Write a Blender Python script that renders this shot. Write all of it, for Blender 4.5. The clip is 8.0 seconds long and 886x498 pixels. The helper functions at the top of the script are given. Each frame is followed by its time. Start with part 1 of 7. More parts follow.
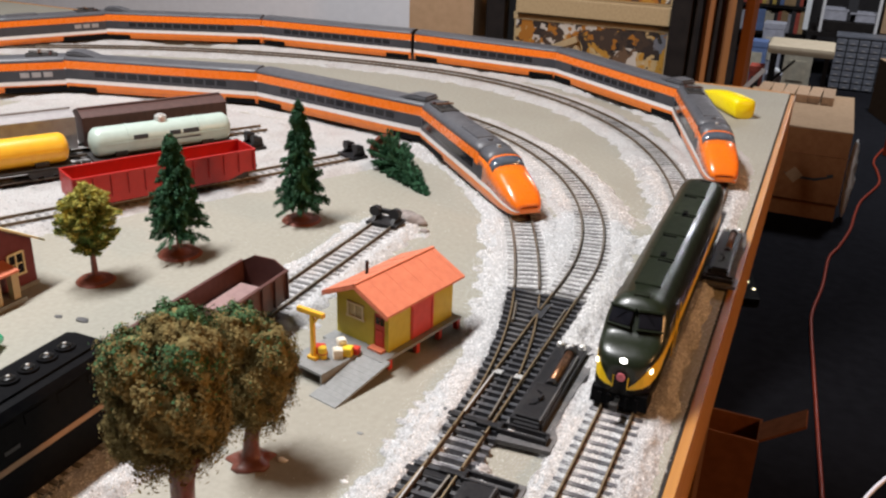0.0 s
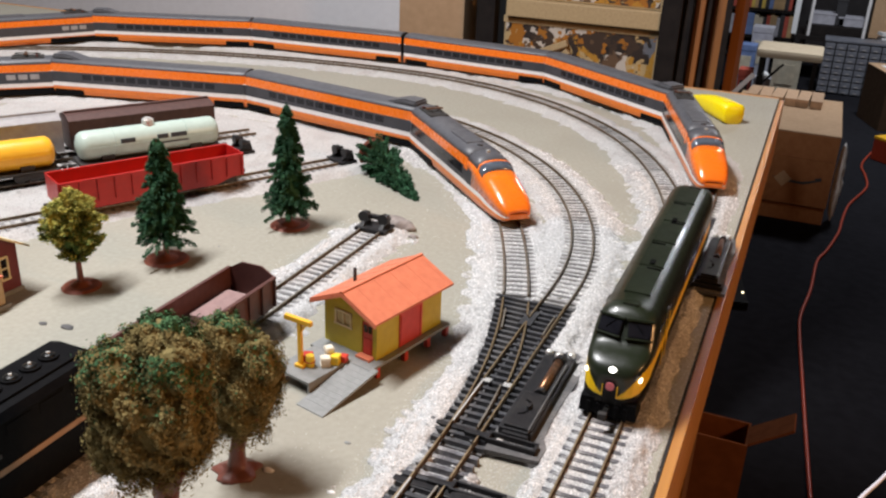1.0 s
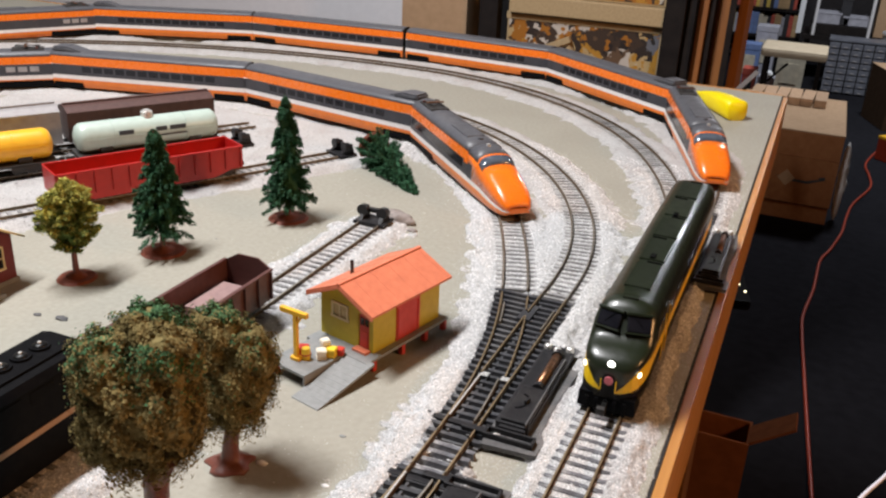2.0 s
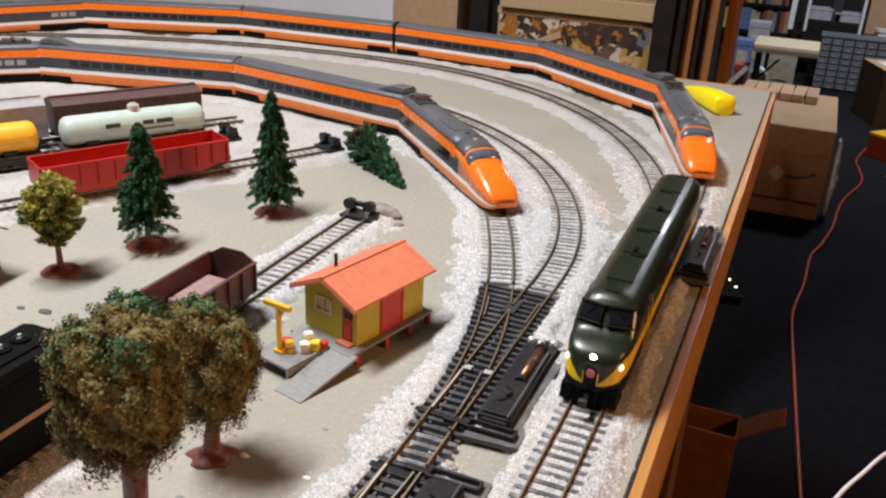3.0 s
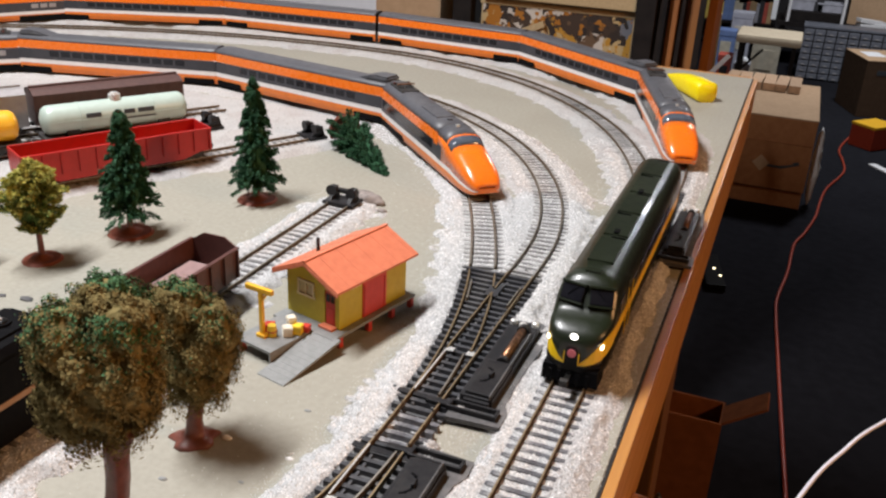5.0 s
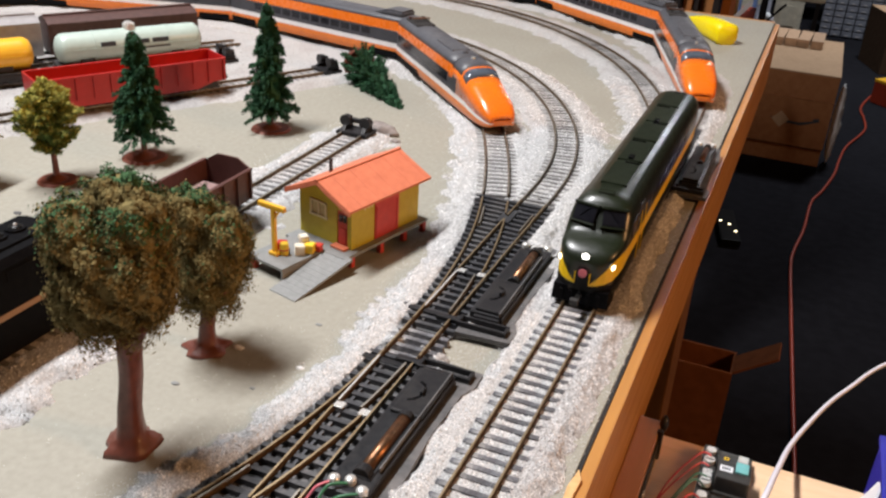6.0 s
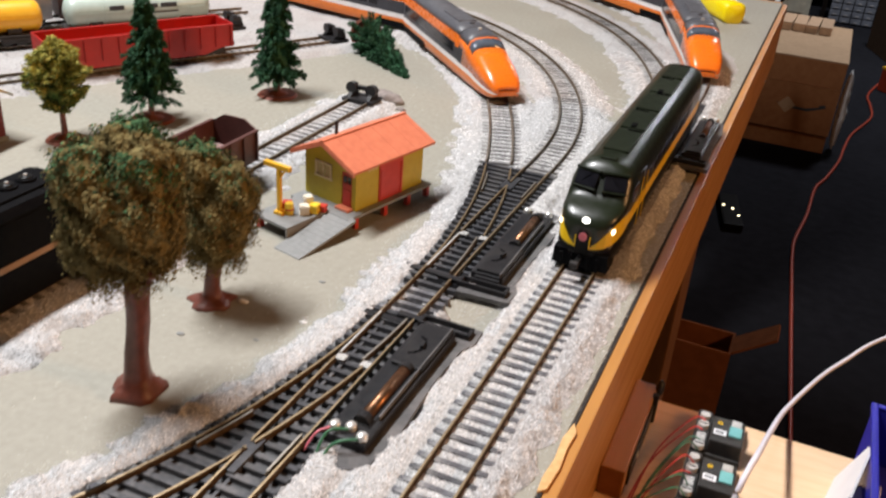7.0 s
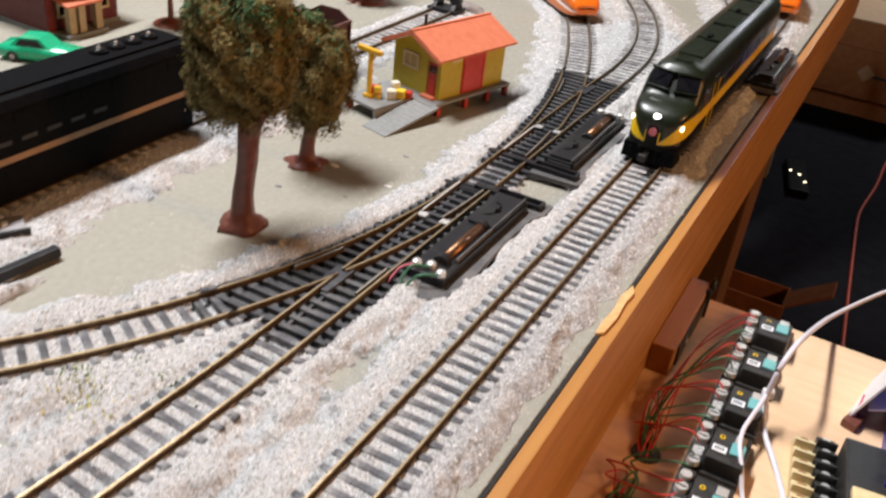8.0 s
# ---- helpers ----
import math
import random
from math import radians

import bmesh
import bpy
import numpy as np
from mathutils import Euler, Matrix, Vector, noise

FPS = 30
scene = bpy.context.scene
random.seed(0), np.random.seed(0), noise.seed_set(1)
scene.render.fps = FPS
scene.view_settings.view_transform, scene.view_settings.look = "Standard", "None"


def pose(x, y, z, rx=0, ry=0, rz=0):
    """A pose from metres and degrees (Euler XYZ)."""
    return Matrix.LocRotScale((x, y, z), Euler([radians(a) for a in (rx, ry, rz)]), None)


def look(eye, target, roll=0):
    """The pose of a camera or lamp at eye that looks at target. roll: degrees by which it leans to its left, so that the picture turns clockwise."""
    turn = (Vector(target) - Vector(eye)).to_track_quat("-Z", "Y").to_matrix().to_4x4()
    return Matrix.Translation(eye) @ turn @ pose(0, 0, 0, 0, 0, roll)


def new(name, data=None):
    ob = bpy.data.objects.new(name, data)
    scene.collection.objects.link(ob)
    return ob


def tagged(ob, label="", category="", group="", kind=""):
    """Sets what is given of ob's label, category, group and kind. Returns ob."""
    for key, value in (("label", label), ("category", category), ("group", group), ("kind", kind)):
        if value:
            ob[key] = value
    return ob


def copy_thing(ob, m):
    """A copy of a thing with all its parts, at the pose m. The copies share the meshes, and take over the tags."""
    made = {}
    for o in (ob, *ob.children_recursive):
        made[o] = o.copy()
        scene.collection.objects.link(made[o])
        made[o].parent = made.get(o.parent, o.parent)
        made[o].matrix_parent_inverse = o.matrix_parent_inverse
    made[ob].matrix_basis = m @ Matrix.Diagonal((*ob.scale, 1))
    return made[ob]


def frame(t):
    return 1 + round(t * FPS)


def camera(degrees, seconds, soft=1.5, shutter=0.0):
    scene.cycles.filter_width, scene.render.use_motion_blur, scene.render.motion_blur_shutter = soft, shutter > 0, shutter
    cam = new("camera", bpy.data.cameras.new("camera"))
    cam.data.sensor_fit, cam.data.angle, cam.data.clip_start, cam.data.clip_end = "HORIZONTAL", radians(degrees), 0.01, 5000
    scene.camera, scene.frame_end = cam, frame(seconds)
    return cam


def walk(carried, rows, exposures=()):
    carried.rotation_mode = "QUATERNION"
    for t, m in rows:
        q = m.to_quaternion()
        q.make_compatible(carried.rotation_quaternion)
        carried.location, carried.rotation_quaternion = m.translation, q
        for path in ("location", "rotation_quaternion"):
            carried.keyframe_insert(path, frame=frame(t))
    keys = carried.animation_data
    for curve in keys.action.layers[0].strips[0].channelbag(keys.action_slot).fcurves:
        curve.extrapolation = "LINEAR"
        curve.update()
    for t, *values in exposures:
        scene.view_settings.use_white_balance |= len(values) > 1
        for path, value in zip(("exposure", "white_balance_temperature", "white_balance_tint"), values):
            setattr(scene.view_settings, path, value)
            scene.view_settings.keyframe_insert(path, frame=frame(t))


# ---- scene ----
cam = camera(53.5, 8.0, soft=2.3, shutter=0.5)
PATH = [
    (0, (0.067, -0.038, 0.272), (-0.644, 1.655, -0.52), 2.1),
    (0.5, (0.069, -0.035, 0.274), (-0.625, 1.664, -0.519), 2.3),
    (1, (0.066, -0.034, 0.274), (-0.625, 1.67, -0.514), 2.5),
    (2.5, (0.07, -0.028, 0.267), (-0.625, 1.67, -0.528), 2.9),
    (3, (0.073, -0.028, 0.268), (-0.607, 1.674, -0.532), 3.0),
    (3.5, (0.073, -0.029, 0.267), (-0.594, 1.679, -0.531), 3.2),
    (4, (0.073, -0.03, 0.267), (-0.584, 1.681, -0.534), 3.2),
    (5.5, (0.081, -0.032, 0.255), (-0.565, 1.665, -0.584), 2.7),
    (6, (0.083, -0.038, 0.244), (-0.577, 1.622, -0.656), 3.4),
    (6.5, (0.084, -0.038, 0.244), (-0.578, 1.605, -0.683), 3.9),
    (7, (0.088, -0.048, 0.237), (-0.568, 1.593, -0.699), 4.5),
    (7.5, (0.09, -0.077, 0.225), (-0.593, 1.52, -0.767), 5.6),
    (8, (0.103, -0.099, 0.216), (-0.636, 1.447, -0.816), 6.9),
]
walk(cam, [(t, look(eye, target, roll)) for t, eye, target, roll in PATH])

# ---- light ----
world = bpy.data.worlds.new("room_air")
world.use_nodes = True
world.node_tree.nodes["Background"].inputs[0].default_value = (1.0, 0.9, 0.8, 1)
world.node_tree.nodes["Background"].inputs[1].default_value = 0.004
scene.world = world
scene.view_settings.exposure = 0.0


def area_lamp(name, eye, target, size_x, size_y, watts, colour):
    data = bpy.data.lights.new(name, "AREA")
    data.shape, data.size, data.size_y, data.energy, data.color = "RECTANGLE", size_x, size_y, watts, colour
    ob = new(name, data)
    ob.matrix_world = look(eye, target)
    return ob


area_lamp("ceiling_light_lamp", (-0.74, 0.30, 1.55), (-0.35, 0.30, 0), 0.80, 0.12, 53.0, (0.985, 0.98, 1.0))
area_lamp("warm_bulb_lamp", (1.42, 0.40, 0.70), (0.05, 0.42, -0.05), 0.22, 0.22, 12.0, (1.0, 0.50, 0.20))
area_lamp("workbench_light_lamp", (0.45, 4.7, 1.58), (0.35, 4.8, -0.6), 0.5, 0.25, 52, (0.92, 0.95, 1.0))

# ---- materials ----
MATS = {}


def mat(name, c1, c2=None, scale=300, rough=0.6, metal=0.0, bump=0.0, big=None, bigc=None, bigscale=20, coat=0.0, emit=0.0,
        island=0.0, obj=0.0, stretch=None, rough_var=0.12, spec=0.5):
    """Two scales of variation between c1 and c2, plus stains of bigc; bump in metres of relief."""
    if name in MATS:
        return MATS[name]
    m = bpy.data.materials.new(name)
    m.use_nodes = True
    nt = m.node_tree
    b = nt.nodes["Principled BSDF"]
    c2 = c2 or tuple(v * 0.75 for v in c1)
    tc = nt.nodes.new("ShaderNodeTexCoord")
    vec = tc.outputs["Object"]
    if stretch:
        mp = nt.nodes.new("ShaderNodeMapping")
        mp.inputs["Scale"].default_value = stretch
        nt.links.new(vec, mp.inputs["Vector"])
        vec = mp.outputs["Vector"]
    n1 = nt.nodes.new("ShaderNodeTexNoise")
    n1.inputs["Scale"].default_value, n1.inputs["Detail"].default_value = scale, 5
    nt.links.new(vec, n1.inputs["Vector"])
    r1 = nt.nodes.new("ShaderNodeValToRGB")
    r1.color_ramp.elements[0].position, r1.color_ramp.elements[1].position = 0.32, 0.68
    r1.color_ramp.elements[0].color, r1.color_ramp.elements[1].color = (*c1, 1), (*c2, 1)
    nt.links.new(n1.outputs["Fac"], r1.inputs["Fac"])
    col = r1.outputs["Color"]
    if big:
        n2 = nt.nodes.new("ShaderNodeTexNoise")
        n2.inputs["Scale"].default_value, n2.inputs["Detail"].default_value = bigscale, 4
        nt.links.new(tc.outputs["Object"], n2.inputs["Vector"])
        r2 = nt.nodes.new("ShaderNodeValToRGB")
        r2.color_ramp.elements[0].position, r2.color_ramp.elements[1].position = 0.48, 0.72
        r2.color_ramp.elements[0].color, r2.color_ramp.elements[1].color = (0, 0, 0, 1), (big, big, big, 1)
        nt.links.new(n2.outputs["Fac"], r2.inputs["Fac"])
        mx = nt.nodes.new("ShaderNodeMixRGB")
        mx.inputs["Color2"].default_value = (*(bigc or c2), 1)
        nt.links.new(r2.outputs["Color"], mx.inputs["Fac"])
        nt.links.new(col, mx.inputs["Color1"])
        col = mx.outputs["Color"]
    if island or obj:
        src = nt.nodes.new("ShaderNodeNewGeometry").outputs["Random Per Island"] if island else nt.nodes.new("ShaderNodeObjectInfo").outputs["Random"]
        mr = nt.nodes.new("ShaderNodeMapRange")
        k = island or obj
        mr.inputs["To Min"].default_value, mr.inputs["To Max"].default_value = 1 - k, 1 + k
        nt.links.new(src, mr.inputs["Value"])
        hs = nt.nodes.new("ShaderNodeHueSaturation")
        nt.links.new(mr.outputs["Result"], hs.inputs["Value"])
        nt.links.new(col, hs.inputs["Color"])
        col = hs.outputs["Color"]
    nt.links.new(col, b.inputs["Base Color"])
    rr = nt.nodes.new("ShaderNodeMapRange")
    rr.inputs["To Min"].default_value, rr.inputs["To Max"].default_value = max(0.03, rough - rough_var), min(1, rough + rough_var)
    nt.links.new(n1.outputs["Fac"], rr.inputs["Value"])
    nt.links.new(rr.outputs["Result"], b.inputs["Roughness"])
    b.inputs["Metallic"].default_value = metal
    b.inputs["Coat Weight"].default_value = coat
    b.inputs["Specular IOR Level"].default_value = spec
    if bump:
        bp = nt.nodes.new("ShaderNodeBump")
        bp.inputs["Strength"].default_value, bp.inputs["Distance"].default_value = 1.0, bump
        nt.links.new(n1.outputs["Fac"], bp.inputs["Height"])
        nt.links.new(bp.outputs["Normal"], b.inputs["Normal"])
    if emit:
        b.inputs["Emission Color"].default_value = (*c1, 1)
        b.inputs["Emission Strength"].default_value = emit
    MATS[name] = m
    return m


M_BOARD = mat("painted_plywood", (0.325, 0.308, 0.255), (0.285, 0.270, 0.222), 260, 0.62, bump=0.0002, big=0.5, bigc=(0.26, 0.24, 0.193), bigscale=9)
# bed darker than its grains: the shade between stones is put into its colour
M_BALLAST = mat("ballast", (0.56, 0.553, 0.548), (0.33, 0.325, 0.322), 800, 0.95, bump=0.0005, big=0.5, bigc=(0.46, 0.44, 0.435), bigscale=18)
# far bed: grey dirt patches, and a base dimmed to offset the lamp's brightness
M_BALLASTF = mat("dimmed_patchy_ballast", (0.47, 0.452, 0.437), (0.34, 0.325, 0.312), 500, 0.95, bump=0.0003, big=0.75, bigc=(0.33, 0.30, 0.285), bigscale=30)
M_GRAIN = mat("ballast_grain", (0.77, 0.757, 0.747), (0.61, 0.597, 0.588), 200, 0.9, island=0.5)
# far stones: the near stone colour darkened where the lamp is too bright
M_GRAINF = mat("dimmed_grain", (0.52, 0.50, 0.485), (0.44, 0.42, 0.405), 200, 0.9, island=0.20)
M_GRAINP = mat("pinkish_grain", (0.55, 0.525, 0.518), (0.42, 0.398, 0.394), 200, 0.9, island=0.4)
M_TIE = mat("weathered_tie", (0.118, 0.115, 0.124), (0.060, 0.058, 0.064), 500, 0.8, bump=0.0002, big=0.75, bigc=(0.36, 0.345, 0.335), bigscale=150, obj=0.35)
M_TIEB = mat("black_tie", (0.046, 0.046, 0.052), (0.028, 0.028, 0.031), 500, 0.55, bump=0.0001, big=0.6, bigc=(0.16, 0.15, 0.145), bigscale=120, obj=0.35)
M_TIEF = mat("dusty_tie", (0.25, 0.24, 0.235), (0.14, 0.132, 0.13), 400, 0.85, bump=0.0002, big=0.9, bigc=(0.47, 0.45, 0.42), bigscale=90, obj=0.35)
M_RAIL = mat("brass_rail", (0.52, 0.40, 0.245), (0.34, 0.245, 0.14), 400, 0.44, metal=0.9, big=0.5, bigc=(0.30, 0.22, 0.15), bigscale=60)
M_RAILS = mat("nickel_rail", (0.50, 0.46, 0.40), (0.33, 0.30, 0.25), 400, 0.45, metal=0.9, big=0.5, bigc=(0.20, 0.15, 0.10), bigscale=60)
# web and foot of the rails, a darker brown than the head
M_RAILWEB = mat("dark_rail_side", (0.20, 0.135, 0.075), (0.11, 0.075, 0.045), 400, 0.55, metal=0.7, big=0.5, bigc=(0.09, 0.065, 0.045), bigscale=80)
M_BLACK = mat("black_plastic", (0.014, 0.014, 0.016), (0.024, 0.023, 0.024), 500, 0.40, bump=0.00005, big=0.35, bigc=(0.045, 0.042, 0.040), bigscale=90, spec=0.25)
M_BASEGREY = mat("grey_roadbed", (0.10, 0.098, 0.10), (0.07, 0.068, 0.07), 400, 0.8, bump=0.0001, big=0.5, bigc=(0.22, 0.2, 0.19), bigscale=80)
M_COPPER = mat("copper_tube", (0.27, 0.13, 0.065), (0.13, 0.066, 0.035), 350, 0.36, metal=0.8)
M_STEEL = mat("bright_steel", (0.88, 0.87, 0.84), (0.74, 0.72, 0.68), 300, 0.30, metal=0.55)
# leg wood: the fascia pine darkened, with the weaker light put into the colour
M_LEG = mat("shaded_pine", (0.24, 0.105, 0.034), (0.17, 0.072, 0.024), 26, 0.55, bump=0.0001, big=0.4, bigc=(0.12, 0.05, 0.018), bigscale=7, stretch=(6, 6, 0.5))
M_FASCIA = mat("varnished_pine", (0.50, 0.235, 0.060), (0.40, 0.175, 0.042), 26, 0.45, bump=0.0001, big=0.4, bigc=(0.36, 0.14, 0.034), bigscale=7, stretch=(6, 0.5, 6))
M_PLY = mat("plywood_shelf", (0.86, 0.58, 0.36), (0.78, 0.51, 0.30), 30, 0.55, bump=0.00015, big=0.35, bigc=(0.70, 0.43, 0.24), bigscale=10, stretch=(1, 9, 1))
M_RAWPLY = mat("torn_plywood", (0.72, 0.45, 0.20), (0.58, 0.33, 0.13), 300, 0.8, bump=0.0004)
M_DARKGAP = mat("black_edge_strip", (0.016, 0.014, 0.013), None, 200, 0.8)
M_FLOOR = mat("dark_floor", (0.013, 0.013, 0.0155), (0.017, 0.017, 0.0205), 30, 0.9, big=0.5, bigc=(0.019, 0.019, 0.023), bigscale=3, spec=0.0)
M_WALL = mat("white_painted_wall", (0.82, 0.81, 0.84), (0.78, 0.77, 0.80), 60, 0.8, bump=0.0005, big=0.3, bigc=(0.66, 0.64, 0.63), bigscale=3)
# unseen ceiling and dark walls: colours lowered to cut bounce light
M_CEIL = mat("ceiling_paint", (0.10, 0.085, 0.07), (0.08, 0.068, 0.055), 20, 0.9, big=0.3, bigscale=2)
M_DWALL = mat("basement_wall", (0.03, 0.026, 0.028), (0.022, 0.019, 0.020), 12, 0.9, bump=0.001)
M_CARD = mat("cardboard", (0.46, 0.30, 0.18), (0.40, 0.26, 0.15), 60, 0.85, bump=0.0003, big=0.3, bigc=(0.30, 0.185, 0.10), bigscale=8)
# cardboard with the shade of the carton fronts put into its brown
M_CARDR = mat("shade_brown_carton", (0.35, 0.157, 0.068), (0.29, 0.125, 0.054), 50, 0.85, spec=0.1, big=0.3, bigscale=8)

# darker copy of the carton brown, to offset the warm lamp under the table
M_CARDDK = mat("darkened_carton", (0.27, 0.095, 0.036), (0.21, 0.072, 0.028), 50, 0.85, spec=0.1, big=0.3, bigscale=8)

# locomotive and coach paint
M_ORANGE = mat("orange_plastic", (0.87, 0.185, 0.012), (0.80, 0.16, 0.010), 120, 0.28, coat=0.3, big=0.2, bigc=(0.70, 0.14, 0.012), bigscale=30)
M_ORANGEL = mat("orange_skirt", (0.80, 0.20, 0.02), (0.70, 0.17, 0.018), 120, 0.35, coat=0.2)
M_WHITE = mat("white_stripe", (0.80, 0.76, 0.74), (0.72, 0.68, 0.66), 120, 0.35)
M_GREYROOF = mat("grey_roof_plastic", (0.088, 0.089, 0.099), (0.070, 0.071, 0.080), 150, 0.45, big=0.3, bigc=(0.13, 0.13, 0.135), bigscale=30)
M_BAND = mat("slate_band", (0.0462, 0.0462, 0.0546), (0.0364, 0.0364, 0.0434), 150, 0.35)
M_GLASS = mat("dark_window", (0.008, 0.008, 0.011), (0.014, 0.014, 0.018), 100, 0.16, coat=0.1, spec=0.3)
M_SCREEN = mat("windscreen", (0.10, 0.12, 0.15), (0.06, 0.075, 0.10), 100, 0.10, coat=0.6)
M_BOGIE = mat("bogie_black", (0.020, 0.019, 0.019), (0.035, 0.032, 0.030), 500, 0.6)
M_OLIVE = mat("olive_green_paint", (0.012, 0.017, 0.008), (0.0095, 0.0135, 0.0065), 200, 0.33, coat=0.08, big=0.3, bigc=(0.034, 0.042, 0.025), bigscale=30)
M_LOCOBLK = mat("loco_black", (0.006, 0.006, 0.006), (0.009, 0.009, 0.0085), 300, 0.36, coat=0.0, spec=0.2)
M_FLATBLK = mat("flat_black", (0.005, 0.005, 0.006), (0.008, 0.008, 0.0085), 300, 0.5, spec=0.03)
M_YEL = mat("yellow_stripe", (0.88, 0.58, 0.01), (0.82, 0.52, 0.01), 150, 0.35)
M_LAMP = mat("lit_headlamp", (1.0, 0.86, 0.55), None, 100, 0.3, emit=4)
M_LAMPW = mat("lit_lamp_white", (1.0, 0.97, 0.9), None, 100, 0.3, emit=6)
M_RED = mat("red_plastic", (0.47, 0.016, 0.014), (0.40, 0.013, 0.012), 150, 0.38, big=0.2, bigc=(0.42, 0.012, 0.01), bigscale=40)
M_PALE = mat("pale_green_tank", (0.46, 0.56, 0.50), (0.42, 0.51, 0.455), 150, 0.35, big=0.2, bigscale=30)
M_TANKY = mat("yellow_tank", (0.84, 0.45, 0.03), (0.78, 0.40, 0.025), 150, 0.33)
M_SILVER = mat("silver_paint", (0.40, 0.38, 0.38), (0.33, 0.31, 0.31), 150, 0.45, metal=0.35)
M_BOXBROWN = mat("boxcar_brown", (0.085, 0.040, 0.033), (0.065, 0.030, 0.026), 200, 0.55)
M_GONBROWN = mat("oxide_brown", (0.10, 0.035, 0.028), (0.075, 0.026, 0.022), 200, 0.5)
M_PINKLOAD = mat("dusty_pink_floor", (0.32, 0.20, 0.185), (0.26, 0.16, 0.15), 200, 0.8)
M_PRINT = mat("dark_print", (0.05, 0.06, 0.07), None, 300, 0.5)
M_GOLD = mat("dull_gold_stripe", (0.36, 0.20, 0.09), (0.30, 0.16, 0.07), 200, 0.5)

# scenery
M_ROOF = mat("salmon_roof", (0.66, 0.20, 0.105), (0.58, 0.165, 0.085), 200, 0.5, bump=0.0001, big=0.25, bigc=(0.52, 0.15, 0.08), bigscale=40)
M_SHEDY = mat("mustard_wall", (0.52, 0.40, 0.02), (0.46, 0.35, 0.016), 200, 0.5, big=0.25, bigscale=60)
# opaque pane, painted like the lit back wall seen through the window
M_PANE = mat("lit_interior_pane", (0.62, 0.50, 0.26), (0.42, 0.32, 0.14), 160, 0.2)
M_DOORR = mat("red_door", (0.56, 0.045, 0.025), (0.48, 0.035, 0.02), 200, 0.45)
M_CREAM = mat("cream_trim", (0.74, 0.62, 0.36), (0.66, 0.54, 0.30), 200, 0.5)
M_DOCK = mat("grey_dock", (0.24, 0.245, 0.24), (0.20, 0.205, 0.20), 300, 0.6, bump=0.0001, big=0.3, bigscale=60)
M_STANDY = mat("yellow_stand", (0.84, 0.46, 0.02), (0.76, 0.40, 0.02), 200, 0.45)
M_CRATEW = mat("white_crate", (0.78, 0.74, 0.62), (0.62, 0.57, 0.46), 300, 0.6)
M_CRATEY = mat("yellow_crate", (0.86, 0.62, 0.04), (0.78, 0.52, 0.03), 200, 0.5)
M_TRUNK = mat("moulded_trunk", (0.185, 0.056, 0.036), (0.125, 0.037, 0.025), 250, 0.48, bump=0.0004, coat=0.15)
M_LEAFO = mat("olive_foam", (0.235, 0.182, 0.075), (0.165, 0.127, 0.050), 400, 0.95, island=0.22, spec=0.08)
M_LEAFG = mat("green_foam", (0.072, 0.155, 0.068), (0.052, 0.115, 0.050), 400, 0.95, island=0.5, spec=0.15)
M_PINE = mat("pine_bristle", (0.030, 0.100, 0.044), (0.018, 0.068, 0.030), 300, 0.75, island=0.55, spec=0.3)
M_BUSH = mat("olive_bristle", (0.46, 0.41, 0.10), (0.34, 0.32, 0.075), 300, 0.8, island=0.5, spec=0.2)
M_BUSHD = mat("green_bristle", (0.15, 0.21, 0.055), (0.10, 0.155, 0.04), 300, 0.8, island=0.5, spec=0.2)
M_BASE = mat("rust_brown_base", (0.20, 0.052, 0.026), (0.15, 0.038, 0.020), 300, 0.6, bump=0.0003)
M_BARN = mat("barn_red", (0.15, 0.018, 0.018), (0.12, 0.014, 0.014), 200, 0.55)
M_TANWALL = mat("tan_trim", (0.48, 0.355, 0.20), (0.41, 0.295, 0.16), 200, 0.55)
M_CARGREEN = mat("green_car_plastic", (0.02, 0.47, 0.24), (0.015, 0.40, 0.20), 200, 0.25, coat=0.4)
M_ROCK = mat("grey_rock", (0.30, 0.26, 0.24), (0.19, 0.165, 0.155), 250, 0.85, bump=0.0006)
M_YELTOY = mat("bright_yellow_plastic", (0.90, 0.72, 0.0), (0.86, 0.66, 0.0), 100, 0.4)

# room things
M_RELAY = mat("relay_black", (0.022, 0.022, 0.021), (0.036, 0.035, 0.033), 300, 0.45)
M_TEAL = mat("teal_plastic", (0.18, 0.46, 0.46), (0.14, 0.40, 0.40), 200, 0.35)
M_LABELW = mat("white_label", (0.78, 0.80, 0.82), (0.70, 0.72, 0.75), 200, 0.5)
M_WIRER = mat("red_wire", (0.62, 0.05, 0.04), (0.50, 0.035, 0.03), 200, 0.4)
M_WIREG = mat("green_wire", (0.06, 0.20, 0.10), (0.045, 0.15, 0.075), 200, 0.4)
M_WIREP = mat("pink_wire", (0.80, 0.20, 0.24), None, 200, 0.4)
M_CABLE = mat("white_cable", (0.72, 0.71, 0.78), (0.66, 0.65, 0.72), 100, 0.35)
M_CORD = mat("orange_cord", (0.36, 0.045, 0.018), (0.29, 0.034, 0.014), 100, 0.45)
M_BLUE = mat("blue_bin_plastic", (0.03, 0.03, 0.36), (0.025, 0.025, 0.28), 60, 0.35)
M_SHELFBLK = mat("black_shelving", (0.012, 0.010, 0.010), (0.020, 0.016, 0.015), 40, 0.6, spec=0.15)
M_STOOL = mat("cream_vinyl", (0.62, 0.52, 0.38), (0.55, 0.45, 0.32), 30, 0.5)
M_DRAWER = mat("grey_drawers", (0.16, 0.17, 0.20), (0.12, 0.125, 0.15), 30, 0.4)
M_PAPER = mat("white_paper", (0.78, 0.77, 0.78), (0.7, 0.69, 0.7), 30, 0.7)
